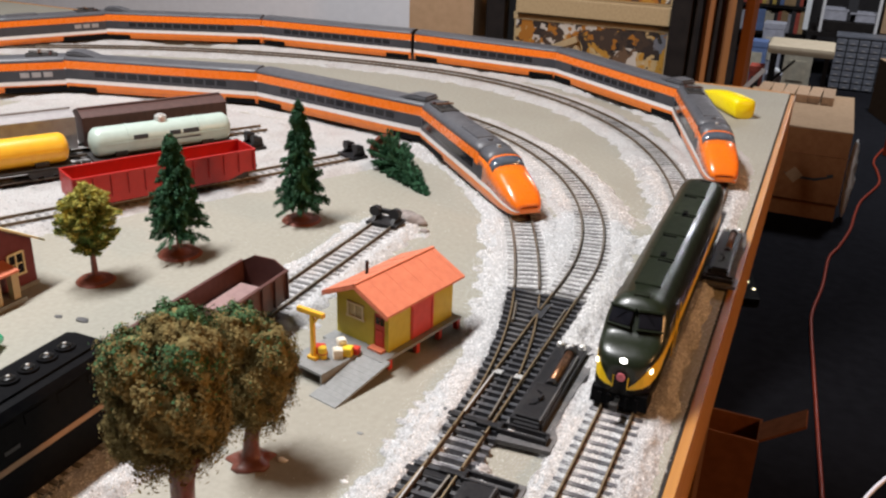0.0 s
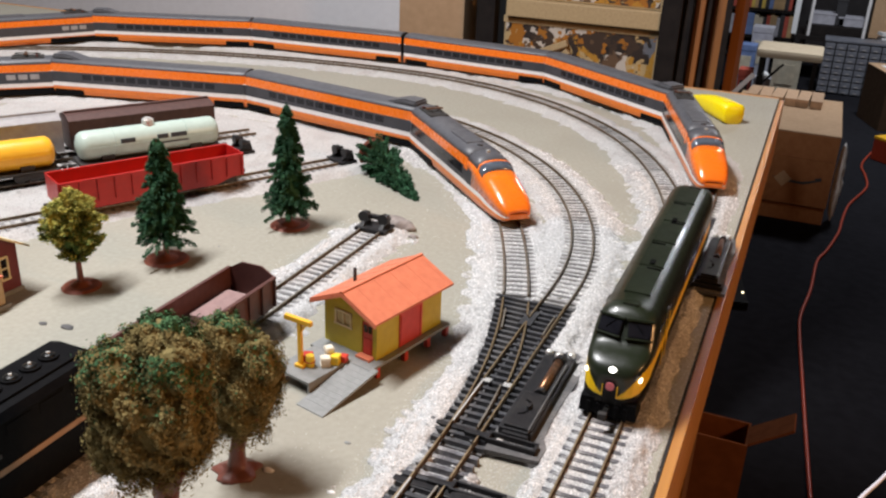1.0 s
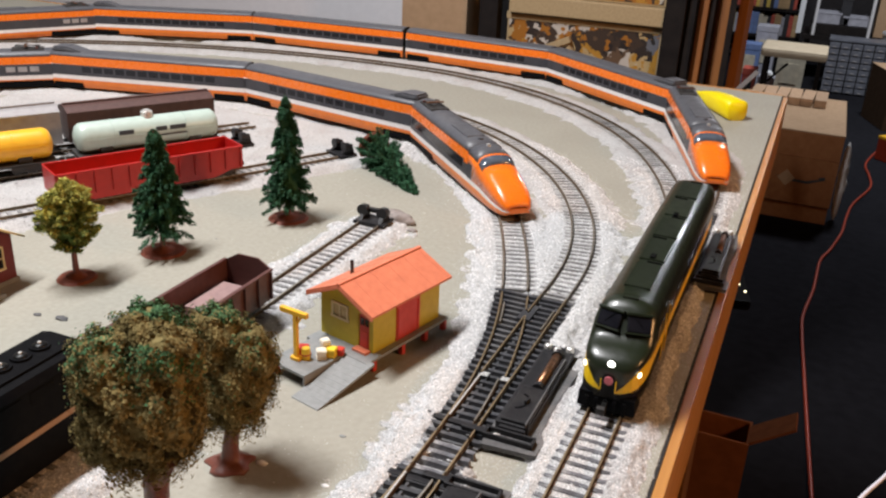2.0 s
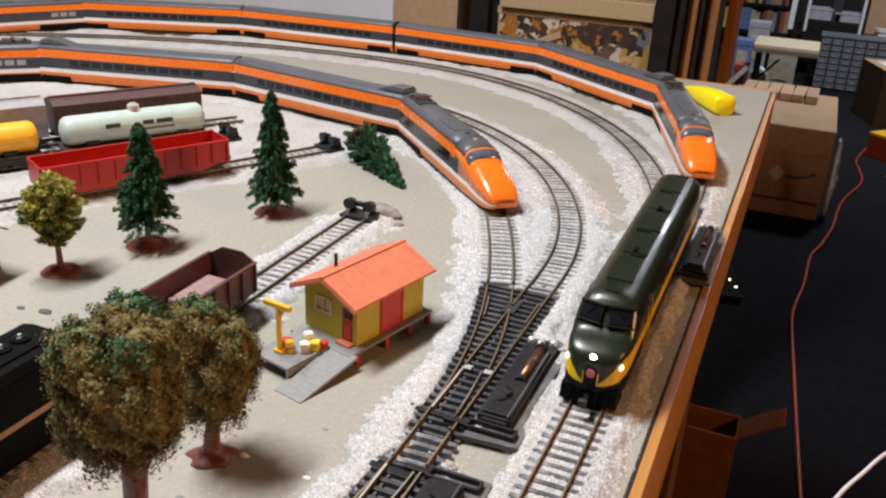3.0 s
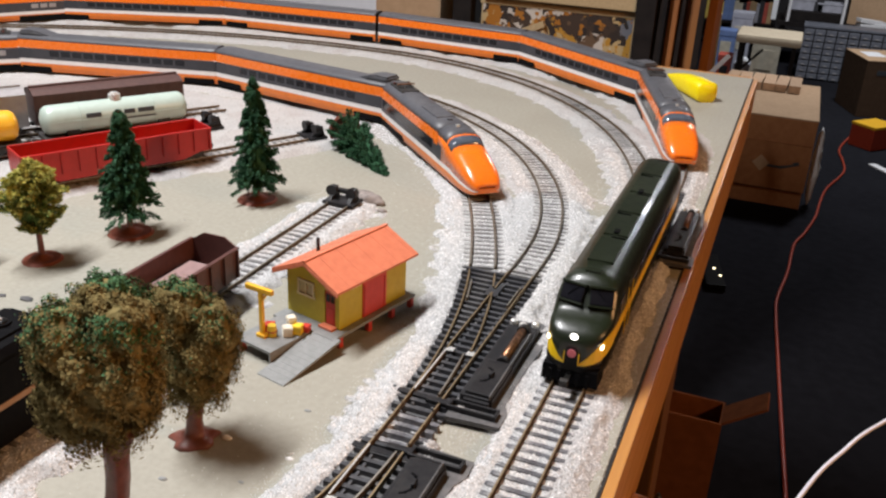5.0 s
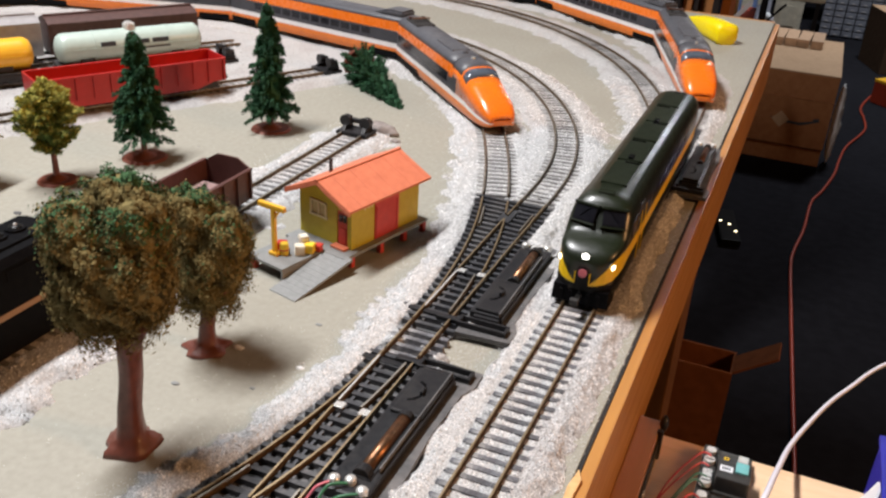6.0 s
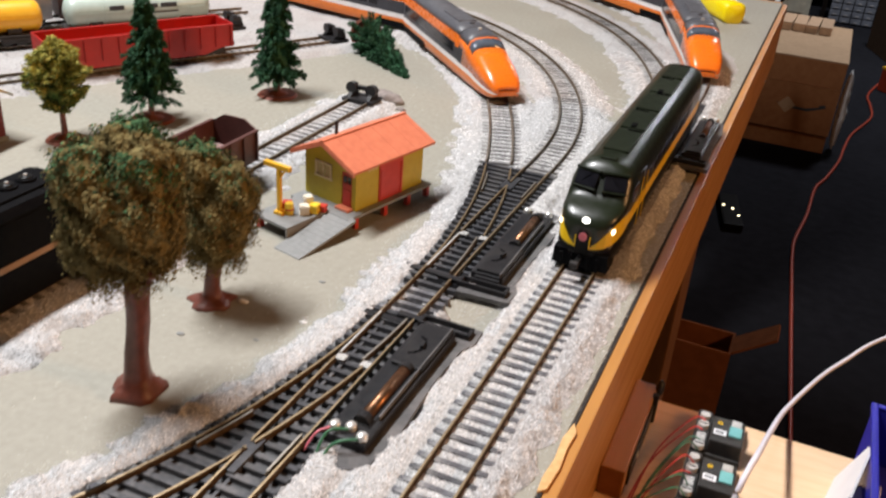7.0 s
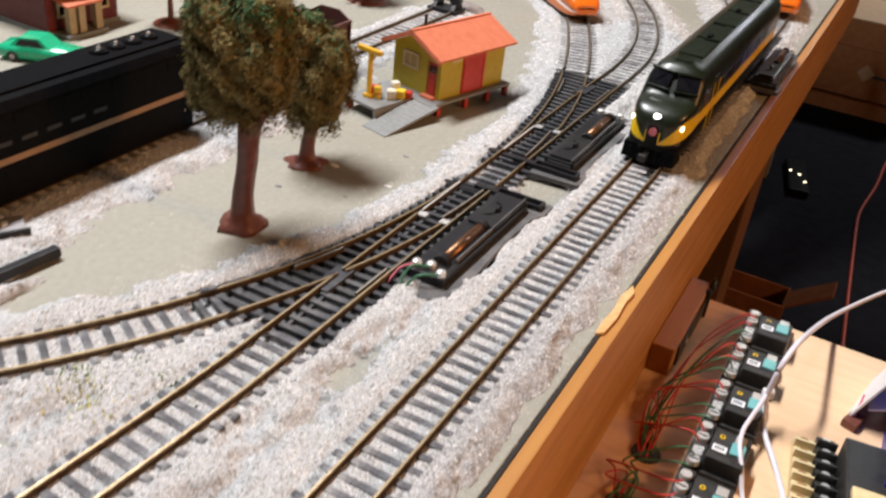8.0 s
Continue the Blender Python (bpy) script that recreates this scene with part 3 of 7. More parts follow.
def ballast_height(x, y):
    d = track_distance(x, y)
    wob = lattice(x * 75, y * 75, 3) - 0.5
    wob2 = lattice(x * 260, y * 260, 5) - 0.5
    wide = 0.0365 + 0.012 * wob + 0.006 * wob2 - 0.006 * (x < -0.2) * (y < 0.60) * (y > 0.30) + (0.010 + 0.008 * (y < 0.125)) * (x < -0.17) * (y < 0.30)
    inner = np.clip((d - 0.0125) / 0.006, 0, 1)
    crown = 0.0037 + 0.0007 * (lattice(x * 90, y * 90, 17) - 0.6) + inner * (0.0010 + 0.0015 * (lattice(x * 40, y * 40, 7) - 0.35))
    fall = np.clip((wide - d) / 0.014, 0, 1)
    h = crown * fall * fall * (3 - 2 * fall)
    h += (fall > 0) * (0.0004 * (lattice(x * 300, y * 300, 11) - 0.5) + 0.0004 * (lattice(x * 560, y * 560, 13) - 0.5)) * np.clip(fall * 2, 0, 1)
    # the yard lies in one wide bed
    lo = (y - np.interp(x, [p[0] for p in YARD_EDGE], [p[1] for p in YARD_EDGE])) * 0.6 + 0.004 * wob
    yard = np.clip(lo / 0.015, 0, 1) * (x < -0.33) * (x > -0.80) * (y < 0.80)
    h = np.maximum(h, yard * (0.0018 + 0.001 * wob + 0.0008 * wob2))
    for bx, by, rx, ry, deep in BARE:
        h -= deep * np.clip(1.3 - np.hypot((x - bx) / rx, (y - by) / ry) - 0.5 * wob2, 0, 1)
    # the turnouts lie in no ballast
    td = turnout_distance(x, y)
    h = np.where(td < 0.0150 + 0.0022 * wob2, np.minimum(h, 0.0008), h)
    # the bare strip along the table edge
    h *= np.clip((0.0305 + 0.003 * wob + 0.002 * wob2 - 0.0025 * (y > 0.42) - x) / 0.009, 0, 1)
    return np.where(h < 0.00025, -0.0012, h)


def heightfield(name, x0, x1, y0, y1, step, keep, label, material=M_BALLAST):
    nx, ny = int(round((x1 - x0) / step)) + 1, int(round((y1 - y0) / step)) + 1
    gx, gy = np.meshgrid(np.linspace(x0, x1, nx), np.linspace(y0, y1, ny))
    gz = ballast_height(gx, gy)
    idx = np.arange(nx * ny).reshape(ny, nx)
    quad = np.stack([idx[:-1, :-1], idx[:-1, 1:], idx[1:, 1:], idx[1:, :-1]], -1).reshape(-1, 4)
    zf = gz.ravel()[quad]
    cx, cy = gx.ravel()[quad].mean(1), gy.ravel()[quad].mean(1)
    quad = quad[(zf.max(1) > 0) & keep(cx, cy)]
    used, inv = np.unique(quad, return_inverse=True)
    me = bpy.data.meshes.new(name)
    me.from_pydata(np.stack([gx.ravel(), gy.ravel(), gz.ravel()], -1)[used].tolist(), [], inv.reshape(-1, 4).tolist())
    me.materials.append(material)
    me.shade_smooth()
    return tagged(place(name, me), label, "ballast", kind="stuff")


NEAR = (-0.30, 0.034, -0.12, 0.66)
heightfield("ballast", NEAR[0], NEAR[1], NEAR[2], NEAR[3], 0.00167, lambda x, y: x == x, "crushed off-white stone ballast piled round the near tracks")
heightfield("ballast", -1.20, 0.036, -0.25, 1.26, 0.0045, lambda x, y: ~((x > NEAR[0]) & (x < NEAR[1]) & (y > NEAR[2]) & (y < NEAR[3])), "patchy off-white stone ballast under the far tracks and yard, dimmed against the lamp", M_BALLASTF)


def grains(name, count, x0, x1, y0, y1, lo, hi, seed, label, material=M_GRAIN):
    g = np.random.default_rng(seed)
    x, y = g.uniform(x0, x1, count), g.uniform(y0, y1, count)
    z = ballast_height(x, y)
    stray = (z < 0) & (g.random(count) < 0.012 + 0.22 * np.clip(1 - (track_distance(x, y) - 0.036) / 0.010, 0, 1))
    ok = (z > 0.0003) | stray
    x, y, z = x[ok], y[ok], np.maximum(z[ok], 0)
    n = len(x)
    r = g.uniform(lo, hi, n) * (1 - 0.4 * (z == 0))
    base = np.array([(1, 0, -0.3), (-0.5, 0.87, -0.3), (-0.5, -0.87, -0.3), (0, 0, 0.9)])
    a = g.uniform(0, 6.283, n)
    jit = base[None] * g.uniform(0.6, 1.3, (n, 4, 3))
    vx = (jit[:, :, 0] * np.cos(a)[:, None] - jit[:, :, 1] * np.sin(a)[:, None]) * r[:, None] + x[:, None]
    vy = (jit[:, :, 0] * np.sin(a)[:, None] + jit[:, :, 1] * np.cos(a)[:, None]) * r[:, None] + y[:, None]
    vz = jit[:, :, 2] * r[:, None] * 0.75 + z[:, None]
    verts = np.stack([vx, vy, vz], -1).reshape(-1, 3)
    f = (np.arange(n)[:, None, None] * 4 + np.array([(0, 1, 3), (1, 2, 3), (2, 0, 3)])[None]).reshape(-1, 3)
    me = bpy.data.meshes.new(name)
    me.from_pydata(verts.tolist(), [], f.tolist())
    me.materials.append(material)
    return tagged(place(name, me), label, "ballast", kind="stuff")


grains("ballast_stones", 280000, -0.15, 0.034, -0.12, 0.55, 0.00034, 0.00076, 5, "loose pale ballast stones along the near tracks")
grains("ballast_stones", 75000, -0.32, 0.034, 0.40, 0.85, 0.00045, 0.0009, 6, "loose pale ballast stones along the curves")
grains("ballast_stones", 45000, -0.90, 0.03, 0.42, 1.26, 0.0006, 0.0011, 8, "loose ballast stones of the far tracks, coloured darker against the lamp", M_GRAINF)
grains("ballast_stones", 60000, -0.30, -0.165, 0.02, 0.34, 0.00034, 0.00075, 17, "loose pale ballast stones along the siding")
grains("ballast_stones", 26000, 0.0125, 0.0290, -0.12, 0.50, 0.00034, 0.00075, 15, "pinkish ballast stones along the table edge", M_GRAINP)
grains("ballast_stones", 9000, -0.042, -0.022, 0.30, 0.56, 0.00034, 0.00075, 16, "pinkish ballast stones between the turnouts", M_GRAINP)

# ---- orange express trains ----
def section(w, z0, z1, z2, z3, z4, top, lean=0.0):
    """Half-section of a coach from the skirt up to the roof's middle, then mirrored."""
    half = [(w * 0.90, z0), (w * 0.985, (z0 + z1) / 2), (w, z1), (w, z2), (w * 0.985, z3), (w * 0.95, z4),
            (w * 0.86, z4 + (top - z4) * 0.50), (w * 0.62, z4 + (top - z4) * 0.84), (w * 0.30, top - (top - z4) * 0.03), (0.0, top)]
    return half + [(-y, z) for y, z in half[-2::-1]]


STRIPES = ["skirt", "skirt", "stripe", "band", "upper", "roof", "roof", "roof", "roof"]
STRIPES = STRIPES + STRIPES[::-1]
LOOKS = {"skirt": ("lower_skirt", M_ORANGEL), "stripe": ("white_stripe", M_WHITE), "band": ("window_band", M_BAND), "upper": ("orange_stripe", M_ORANGE), "roof": ("roof", M_GREYROOF),
         "nose": ("nose", M_ORANGE), "screen": ("windscreen", M_SCREEN)}


SIDED = ("skirt", "stripe", "band", "upper", "low")


def shell(rings, keyed, parent, ends=()):
    """One mesh for each look of a lofted body. keyed(i, j): the look of the quad between rings i, i + 1 at point j."""
    n = len(rings[0])
    groups = {}
    for i in range(len(rings) - 1):
        for j in range(n - 1):
            look_name = keyed(i, j)
            side = (j >= (n - 1) / 2) if look_name in SIDED else 0
            groups.setdefault((look_name, side), []).append((i * n + j, (i + 1) * n + j, (i + 1) * n + j + 1, i * n + j + 1))
    for i in ends:
        groups.setdefault(("end", i), []).append(tuple(i * n + j for j in range(n)))
    verts = [p for r in rings for p in r]
    for (key, _), faces in groups.items():
        used = sorted({v for f in faces for v in f})
        back = {v: k for k, v in enumerate(used)}
        name, material = LOOKS.get(key, ("end_wall", M_BOGIE))
        me = mesh_data(name, [verts[v] for v in used], [[back[v] for v in f] for f in faces], material, key in ("nose", "roof", "screen", "up", "low", "stripe2"))
        ob = place(name, me, parent)
        mod = ob.modifiers.new("thickness", "SOLIDIFY")
        mod.thickness, mod.offset = 0.0006, -1


def bogie(parent, x, wheels=2, half=0.0125, r=0.0052):
    bm = bmesh.new()
    for s in (-1, 1):
        add_box(bm, x - 0.016, x + 0.016, s * half - 0.0008, s * half + 0.0008, r * 0.6, r * 1.7, 0.0004)
        add_box(bm, x - 0.004, x + 0.004, s * half - 0.0012, s * half + 0.0012, r * 0.3, r * 1.1, 0.0003)
    add_box(bm, x - 0.004, x + 0.004, -half, half, r * 0.7, r * 1.7)
    b = part("bogie", bm, M_BOGIE, parent)
    for k in range(wheels):
        wx = x + (k - (wheels - 1) / 2) * (0.022 if wheels == 2 else 0.018)
        bm = bmesh.new()
        for s in (-1, 1):
            add_cyl(bm, (wx, s * 0.0078, r), (wx, s * 0.0100, r), r, r, 16)
            add_cyl(bm, (wx, s * 0.0075, r), (wx, s * 0.0078, r), r * 1.12, r * 1.12, 16)
        add_cyl(bm, (wx, -0.009, r), (wx, 0.009, r), 0.0011, seg=8)
        part("wheelset", bm, M_BOGIE, b)


COACH_Z = (0.0014, 0.0112, 0.0160, 0.0285, 0.0378, 0.0425)
W = 0.0165


def coach(length, hump=0, label=""):
    """An intermediate coach, rail top at z = 0, length along x. hump: +1 or -1 for the raised roof fairing at that end."""
    t = thing("train_coach", pose(0, 0, 0), label or "orange, white and grey express train coach on the track", "train coach", "express coaches")
    l = length / 2 - 0.0042
    stations = [-l, -l + 0.003, -l * 0.55, 0, l * 0.55, l - 0.003, l]
    rings = []
    for x in stations:
        z = list(COACH_Z)
        rings.append([(x, y, zz) for y, zz in section(W * (0.93 if abs(x) == l else 1), *z)])
    shell(rings, lambda i, j: STRIPES[j], t, (0, len(rings) - 1))
    for s in (-1, 1):
        x = -l + 0.040
        while x < l - 0.045:
            part("window", box(x, x + 0.0115, s * W * 0.995 - 0.0006, s * W * 0.995 + 0.0004, 0.0182, 0.0266, 0.0003), M_GLASS, t)
            x += 0.0140
        part("pale_line", box(-l + 0.001, l - 0.001, s * W * 0.996 - 0.0004, s * W * 0.996 + 0.0004, 0.0279, 0.0288), M_WHITE, t, "thin pale line")
        for e in (-1, 1):
            part("bogie_cover", box(min(e * (l - 0.040), e * (l - 0.003)), max(e * (l - 0.040), e * (l - 0.003)), s * W * 0.97 - 0.0009, s * W * 0.99 + 0.0007, 0.0008, 0.0090, 0.0006), M_FLATBLK, t)
    if hump:
        prof = [(hump * (l - 0.0005), 0.0415), (hump * (l - 0.0005), 0.0475), (hump * (l - 0.020), 0.0480), (hump * (l - 0.042), 0.0415)]
        bm = prism(prof if hump < 0 else prof[::-1], "y", -0.0115, 0.0115)
        bmesh.ops.bevel(bm, geom=list(bm.edges), offset=0.002, segments=2, affect="EDGES")
        part("roof_fairing", bm, M_GREYROOF, t, "raised grey fairing")
    bogie(t, l - 0.004), bogie(t, -l + 0.004)
    part("coupling", box(-l - 0.0080, -l, -0.0128, 0.0128, 0.006, 0.036, 0.001), M_FLATBLK, t, "black rubber gangway")
    return t


def power_car(length, label, back=False):
    """The streamlined driving car; its nose points along +x."""
    t = thing("power_car", pose(0, 0, 0), label, "locomotive", "express power cars")
    l = length / 2
    body_z = (0.0014, 0.0098, 0.0145, 0.0278, 0.0362, 0.0425)
    rings, keys = [], []
    for x in (-l, -l + 0.003, -l * 0.3, l - 0.095, l - 0.075):
        rings.append([(x, y, z) for y, z in section(W * (0.94 if x == -l else 1), *body_z)])
    shell(rings, lambda i, j: STRIPES[j], t, (0,))
    # nose: d is the distance behind its tip, with the roof line, the width and the bottom of the bumper there
    nose = [(0.075, 0.0425, 1.0, 0.0014), (0.064, 0.0418, 1.0, 0.0014), (0.0535, 0.0400, 1.0, 0.0014), (0.0512, 0.0394, 1.0, 0.0014), (0.0430, 0.0336, 0.99, 0.0014), (0.034, 0.0298, 0.98, 0.0015), (0.022, 0.0252, 0.95, 0.0018),
            (0.012, 0.0212, 0.88, 0.0024), (0.005, 0.0166, 0.78, 0.0034), (0.0014, 0.0132, 0.66, 0.0044), (0.0, 0.0110, 0.50, 0.0055)]
    rings = []
    for d, top, w, z0 in nose:
        f = min(1.0, (top - z0) / (0.0425 - 0.0014))
        z1, z2 = z0 + 0.0084 * min(1, f * 1.25), z0 + 0.0124 * min(1, f * 1.25)
        z3, z4 = min(0.0278, z2 + (top - z2) * 0.48), min(0.0362, z2 + (top - z2) * 0.72)
        rings.append([(l - d, y, z) for y, z in section(W * w, z0, z1, z2, z3, z4, top)])

    def look_of(i, j):
        k = min(j, 17 - j)
        if i < 2 and k >= 5:
            return "roof"
        if i == 3 and k >= 5:
            return "screen"
        if k == 2:
            return "stripe"
        if k < 2:
            return "skirt"
        if i == 0 and k in (3,):
            return "band"
        return "nose"
    shell(rings, look_of, t)
    part("bumper", box(l - 0.0035, l + 0.0006, -0.0085, 0.0085, 0.0050, 0.0098, 0.0014), M_ORANGEL, t)
    part("windscreen_pillar", box(-0.0052, 0.0052, -0.0004, 0.0004, -0.0002, 0.0003), M_GREYROOF, t, "", Matrix.Translation((l - 0.0471, 0, 0.0366)) @ pose(0, 0, 0, 0, 35, 0))
    for s in (-1, 1):
        part("headlight_slot", box(-0.0012, 0.0012, -0.0034, 0.0034, -0.0004, 0.0005, 0.0003), M_GLASS, t, "dark rectangular headlight", Matrix.Translation((l - 0.0150, s * 0.0066, 0.0217)) @ pose(0, 0, 0, -s * 8, 26, 0))
        part("side_window", box(-l + 0.012, l - 0.086, s * W * 0.995 - 0.0006, s * W * 0.995 + 0.0004, 0.0165, 0.0275, 0.0004), M_GLASS, t, "long dark side grille")
        for k in range(3):
            part("lettering_block", box(-l + 0.020 + 0.013 * k, -l + 0.030 + 0.013 * k, s * W - 0.0002, s * W + 0.0007, 0.0190, 0.0250), M_SILVER, t, "pale block mark")
        part("pale_line", box(-l + 0.002, l - 0.078, s * W * 0.996 - 0.0004, s * W * 0.996 + 0.0004, 0.0272, 0.0281), M_WHITE, t, "thin pale line")
        part("cab_door", box(l - 0.083, l - 0.074, s * W - 0.0004, s * W + 0.0003, 0.0140, 0.0300, 0.0002), M_ORANGE, t)
        part("underframe", box(-l + 0.004, -l + 0.075, s * W * 0.97 - 0.0009, s * W * 0.99 + 0.0007, 0.0008, 0.0086, 0.0004), M_FLATBLK, t)
    # roof gear
    part("roof_hatch", box(-l * 0.15, l - 0.098, -0.0085, 0.0085, 0.0405, 0.0437, 0.0010), M_GREYROOF, t)
    part("roof_vent", cyl((l - 0.088, 0, 0.041), (l - 0.088, 0, 0.0448), 0.0028, 0.0024, 14), M_GREYROOF, t)
    part("roof_horn", box(l - 0.0705, l - 0.0675, -0.0014, 0.0014, 0.041, 0.0444, 0.0003), M_STEEL, t)
    p = part("pantograph_base", box(-l + 0.012, -l + 0.048, -0.0095, 0.0095, 0.0412, 0.0440, 0.0008), M_BOGIE, t)
    for s in (-1, 1):
        part("pantograph_arm", cyl((-l + 0.016, s * 0.0065, 0.0453), (-l + 0.044, s * 0.0040, 0.0470), 0.0007, seg=6), M_BOGIE, p)
        part("insulator", cyl((-l + 0.020, s * 0.0075, 0.0432), (-l + 0.020, s * 0.0075, 0.0463), 0.0016, seg=8), M_GONBROWN, p, "brown insulator")
    part("pantograph_bow", box(-l + 0.030, -l + 0.034, -0.0090, 0.0090, 0.0466, 0.0477, 0.0003), M_COPPER, p, "copper-brown contact bow")
    bogie(t, l - 0.062), bogie(t, -l + 0.034)
    return t


def on_track(p, a, b, swing=0.0):
    """The pose of a car whose front stands at distance a and whose rear at b along a plan."""
    f, _ = along(p, a)
    r, _ = along(p, b)
    d = (f - r).normalized()
    f = f + swing * Vector((d.y, -d.x, 0))
    c = (f + r) / 2
    return pose(c.x, c.y, RAIL_TOP, 0, 0, math.degrees(math.atan2(f.y - r.y, f.x - r.x)))


def put(ob, m):
    ob.matrix_basis = m
    return ob


# outer train
s0, car = 0.062, 0.246
put(power_car(car, "orange and grey streamlined power car with pointed nose"), on_track(P_OUTER, s0, s0 + car, -0.0045))
s = s0 + car
for k, (n, hump) in enumerate(((0.250, 1), (0.236, 0), (0.262, 0), (0.258, -1))):
    put(coach(n, hump), on_track(P_OUTER, s, s + n))
    s += n
put(power_car(car, "orange power car at the far end of the train"), on_track(P_OUTER, s + car, s))
# inner train
s1 = 0.311
put(power_car(0.240, "orange and grey streamlined power car stopped before the turnout"), on_track(P_IN, s1, s1 + 0.240, -0.0055))
s = s1 + 0.240
for n, hump in ((0.252, 1), (0.252, -1)):
    put(coach(n, hump), on_track(P_IN, s, s + n))
    s += n
put(power_car(0.240, "orange power car at the tail of the train"), on_track(P_IN, s + 0.24, s))


# ---- the green and yellow diesel on the straight track ----
def diesel(m):
    t = thing("diesel_locomotive", m, "dark green streamlined diesel with yellow stripe and lit headlamps", "locomotive")
    L, w = 0.272, 0.0172
    # x = 0 at the nose tip, the body runs to -x; section by roof line, width, floor
    st = [(-0.0008, 0.0240, 0.22, 0.0095), (-0.0016, 0.0272, 0.46, 0.0086), (-0.0035, 0.0302, 0.68, 0.0074), (-0.0072, 0.0328, 0.85, 0.0064), (-0.0135, 0.0345, 0.95, 0.0057), (-0.0200, 0.0355, 0.99, 0.0054), (-0.0222, 0.0374, 1.0, 0.0054),
          (-0.0285, 0.0500, 1.0, 0.0054), (-0.0330, 0.0528, 1.0, 0.0054), (-0.0400, 0.0534, 1.0, 0.0054), (-0.0420, 0.0526, 1.0, 0.0054), (-0.150, 0.0526, 1.0, 0.0054), (-L + 0.014, 0.0526, 1.0, 0.0054), (-L + 0.004, 0.0514, 0.985, 0.0056), (-L, 0.0490, 0.94, 0.0060)]
    sweep = {-0.0008: (0.0130, 0.0138), -0.0016: (0.0136, 0.0180), -0.0035: (0.0146, 0.0232), -0.0072: (0.0158, 0.0272), -0.0135: (0.0168, 0.0284), -0.0200: (0.0174, 0.0284), -0.0222: (0.0176, 0.0283), -0.0285: (0.0180, 0.0276)}
    rings = []
    for x, top, ww, z0 in st:
        # the stripe sweeps down towards the nose
        y0, y1 = sweep.get(x, (0.0186, 0.0268))
        rise = top - y1
        half = [(w * ww * 0.95, z0), (w * ww, z0 + 0.004), (w * ww, y0), (w * ww, y1), (w * ww * 1.0, y1 + rise * 0.38), (w * ww * 0.985, y1 + rise * 0.55), (w * ww * 0.93, y1 + rise * 0.72), (w * ww * 0.81, y1 + rise * 0.86), (w * ww * 0.60, y1 + rise * 0.95), (w * ww * 0.31, y1 + rise * 0.99), (0, top)]
        rings.append([(x, yy, z) for yy, z in half + [(-a, b) for a, b in half[-2::-1]]])
    names = {"low": ("lower_body", M_LOCOBLK), "stripe": ("yellow_stripe", M_YEL), "up": ("upper_body", M_OLIVE), "end": ("end_wall", M_LOCOBLK), "front": ("nose_front", M_LOCOBLK)}
    LOOKS.update(names)

    def look_of(i, j):
        k = min(j, 19 - j)
        return "low" if k < 2 else "stripe" if k == 2 else "up"
    shell(rings, look_of, t, (len(rings) - 1,))
    n = len(rings[0])
    place("nose_plate", mesh_data("nose_plate", rings[0], [tuple(range(n))], M_LOCOBLK), t)
    # windscreen and cab
    for s in (-1, 1):
        slope = Matrix.Translation((-0.0254, s * 0.0081, 0.0434)) @ pose(0, 0, 0, 0, -27, s * 11)
        ws = part("windscreen", box(-0.0010, 0.0010, -0.0064, 0.0064, -0.0044, 0.0044, 0.0009), M_GLASS, t, "black windscreen pane", slope)
        part("screen_frame", box(-0.0020, 0.0018, -0.0074, 0.0074, 0.0046, 0.0062, 0.0005), M_OLIVE, t, "green brow over the windscreen", slope)
        part("screen_sill", box(-0.0014, 0.0016, -0.0072, 0.0072, -0.0056, -0.0046, 0.0004), M_OLIVE, t, "", slope)
        part("wiper", cyl((0.0012, -0.003 * s, 0.0042), (0.0012, 0.002 * s, -0.0015), 0.0002, seg=5), M_FLATBLK, ws)
        part("side_window", box(-0.0475, -0.0345, s * w - 0.0004, s * w + 0.0004, 0.0310, 0.0400, 0.0004), M_GLASS, t)
        part("cab_door", box(-0.064, -0.055, s * w - 0.0004, s * w + 0.0003, 0.0290, 0.0430, 0.0003), M_OLIVE, t)
        for x in (-0.0535, -0.0655):
            part("grab_rail", cyl((x, s * (w + 0.0010), 0.010), (x, s * (w + 0.0010), 0.040), 0.0003, seg=6), M_YEL, t, "thin yellow grab rail")
        for k in range(6):
            x = -0.085 - 0.028 * k
            part("side_grille", box(x, x + 0.018, s * w - 0.0005, s * w + 0.00025, 0.0300, 0.0360, 0.0003), M_LOCOBLK, t)
        part("headlamp", ball((-0.0078, s * 0.0141, 0.0238), 0.0019, 0.0015, 0.0019), M_LAMP, t, "lit yellowish side lamp", smooth=True)
        part("nose_rail", cyl((-0.0006, s * 0.0040, 0.0142), (-0.0008, s * 0.0040, 0.0205), 0.0003, seg=6), M_YEL, t, "thin yellow nose rail")
    part("nose_lamp_ring", cyl((-0.013, 0, 0.0285), (-0.0030, 0, 0.0285), 0.0028, 0.0025, 16), M_OLIVE, t)
    part("nose_lamp", ball((-0.0030, 0, 0.0285), 0.0012, 0.0022, 0.0022), M_LAMPW, t, "lit white centre headlamp", smooth=True)
    part("emblem", cyl((-0.0022, 0, 0.0200), (-0.0002, 0, 0.0200), 0.0024, 0.0024, 16), M_WIREP, t, "round pinkish red emblem")
    part("cab_roof_rib", box(-0.0395, -0.0345, -0.0045, 0.0045, 0.0526, 0.0541, 0.0005), M_OLIVE, t)
    # roof: flat hatches with dark slits between them
    for k in range(5):
        x = -0.070 - 0.042 * k
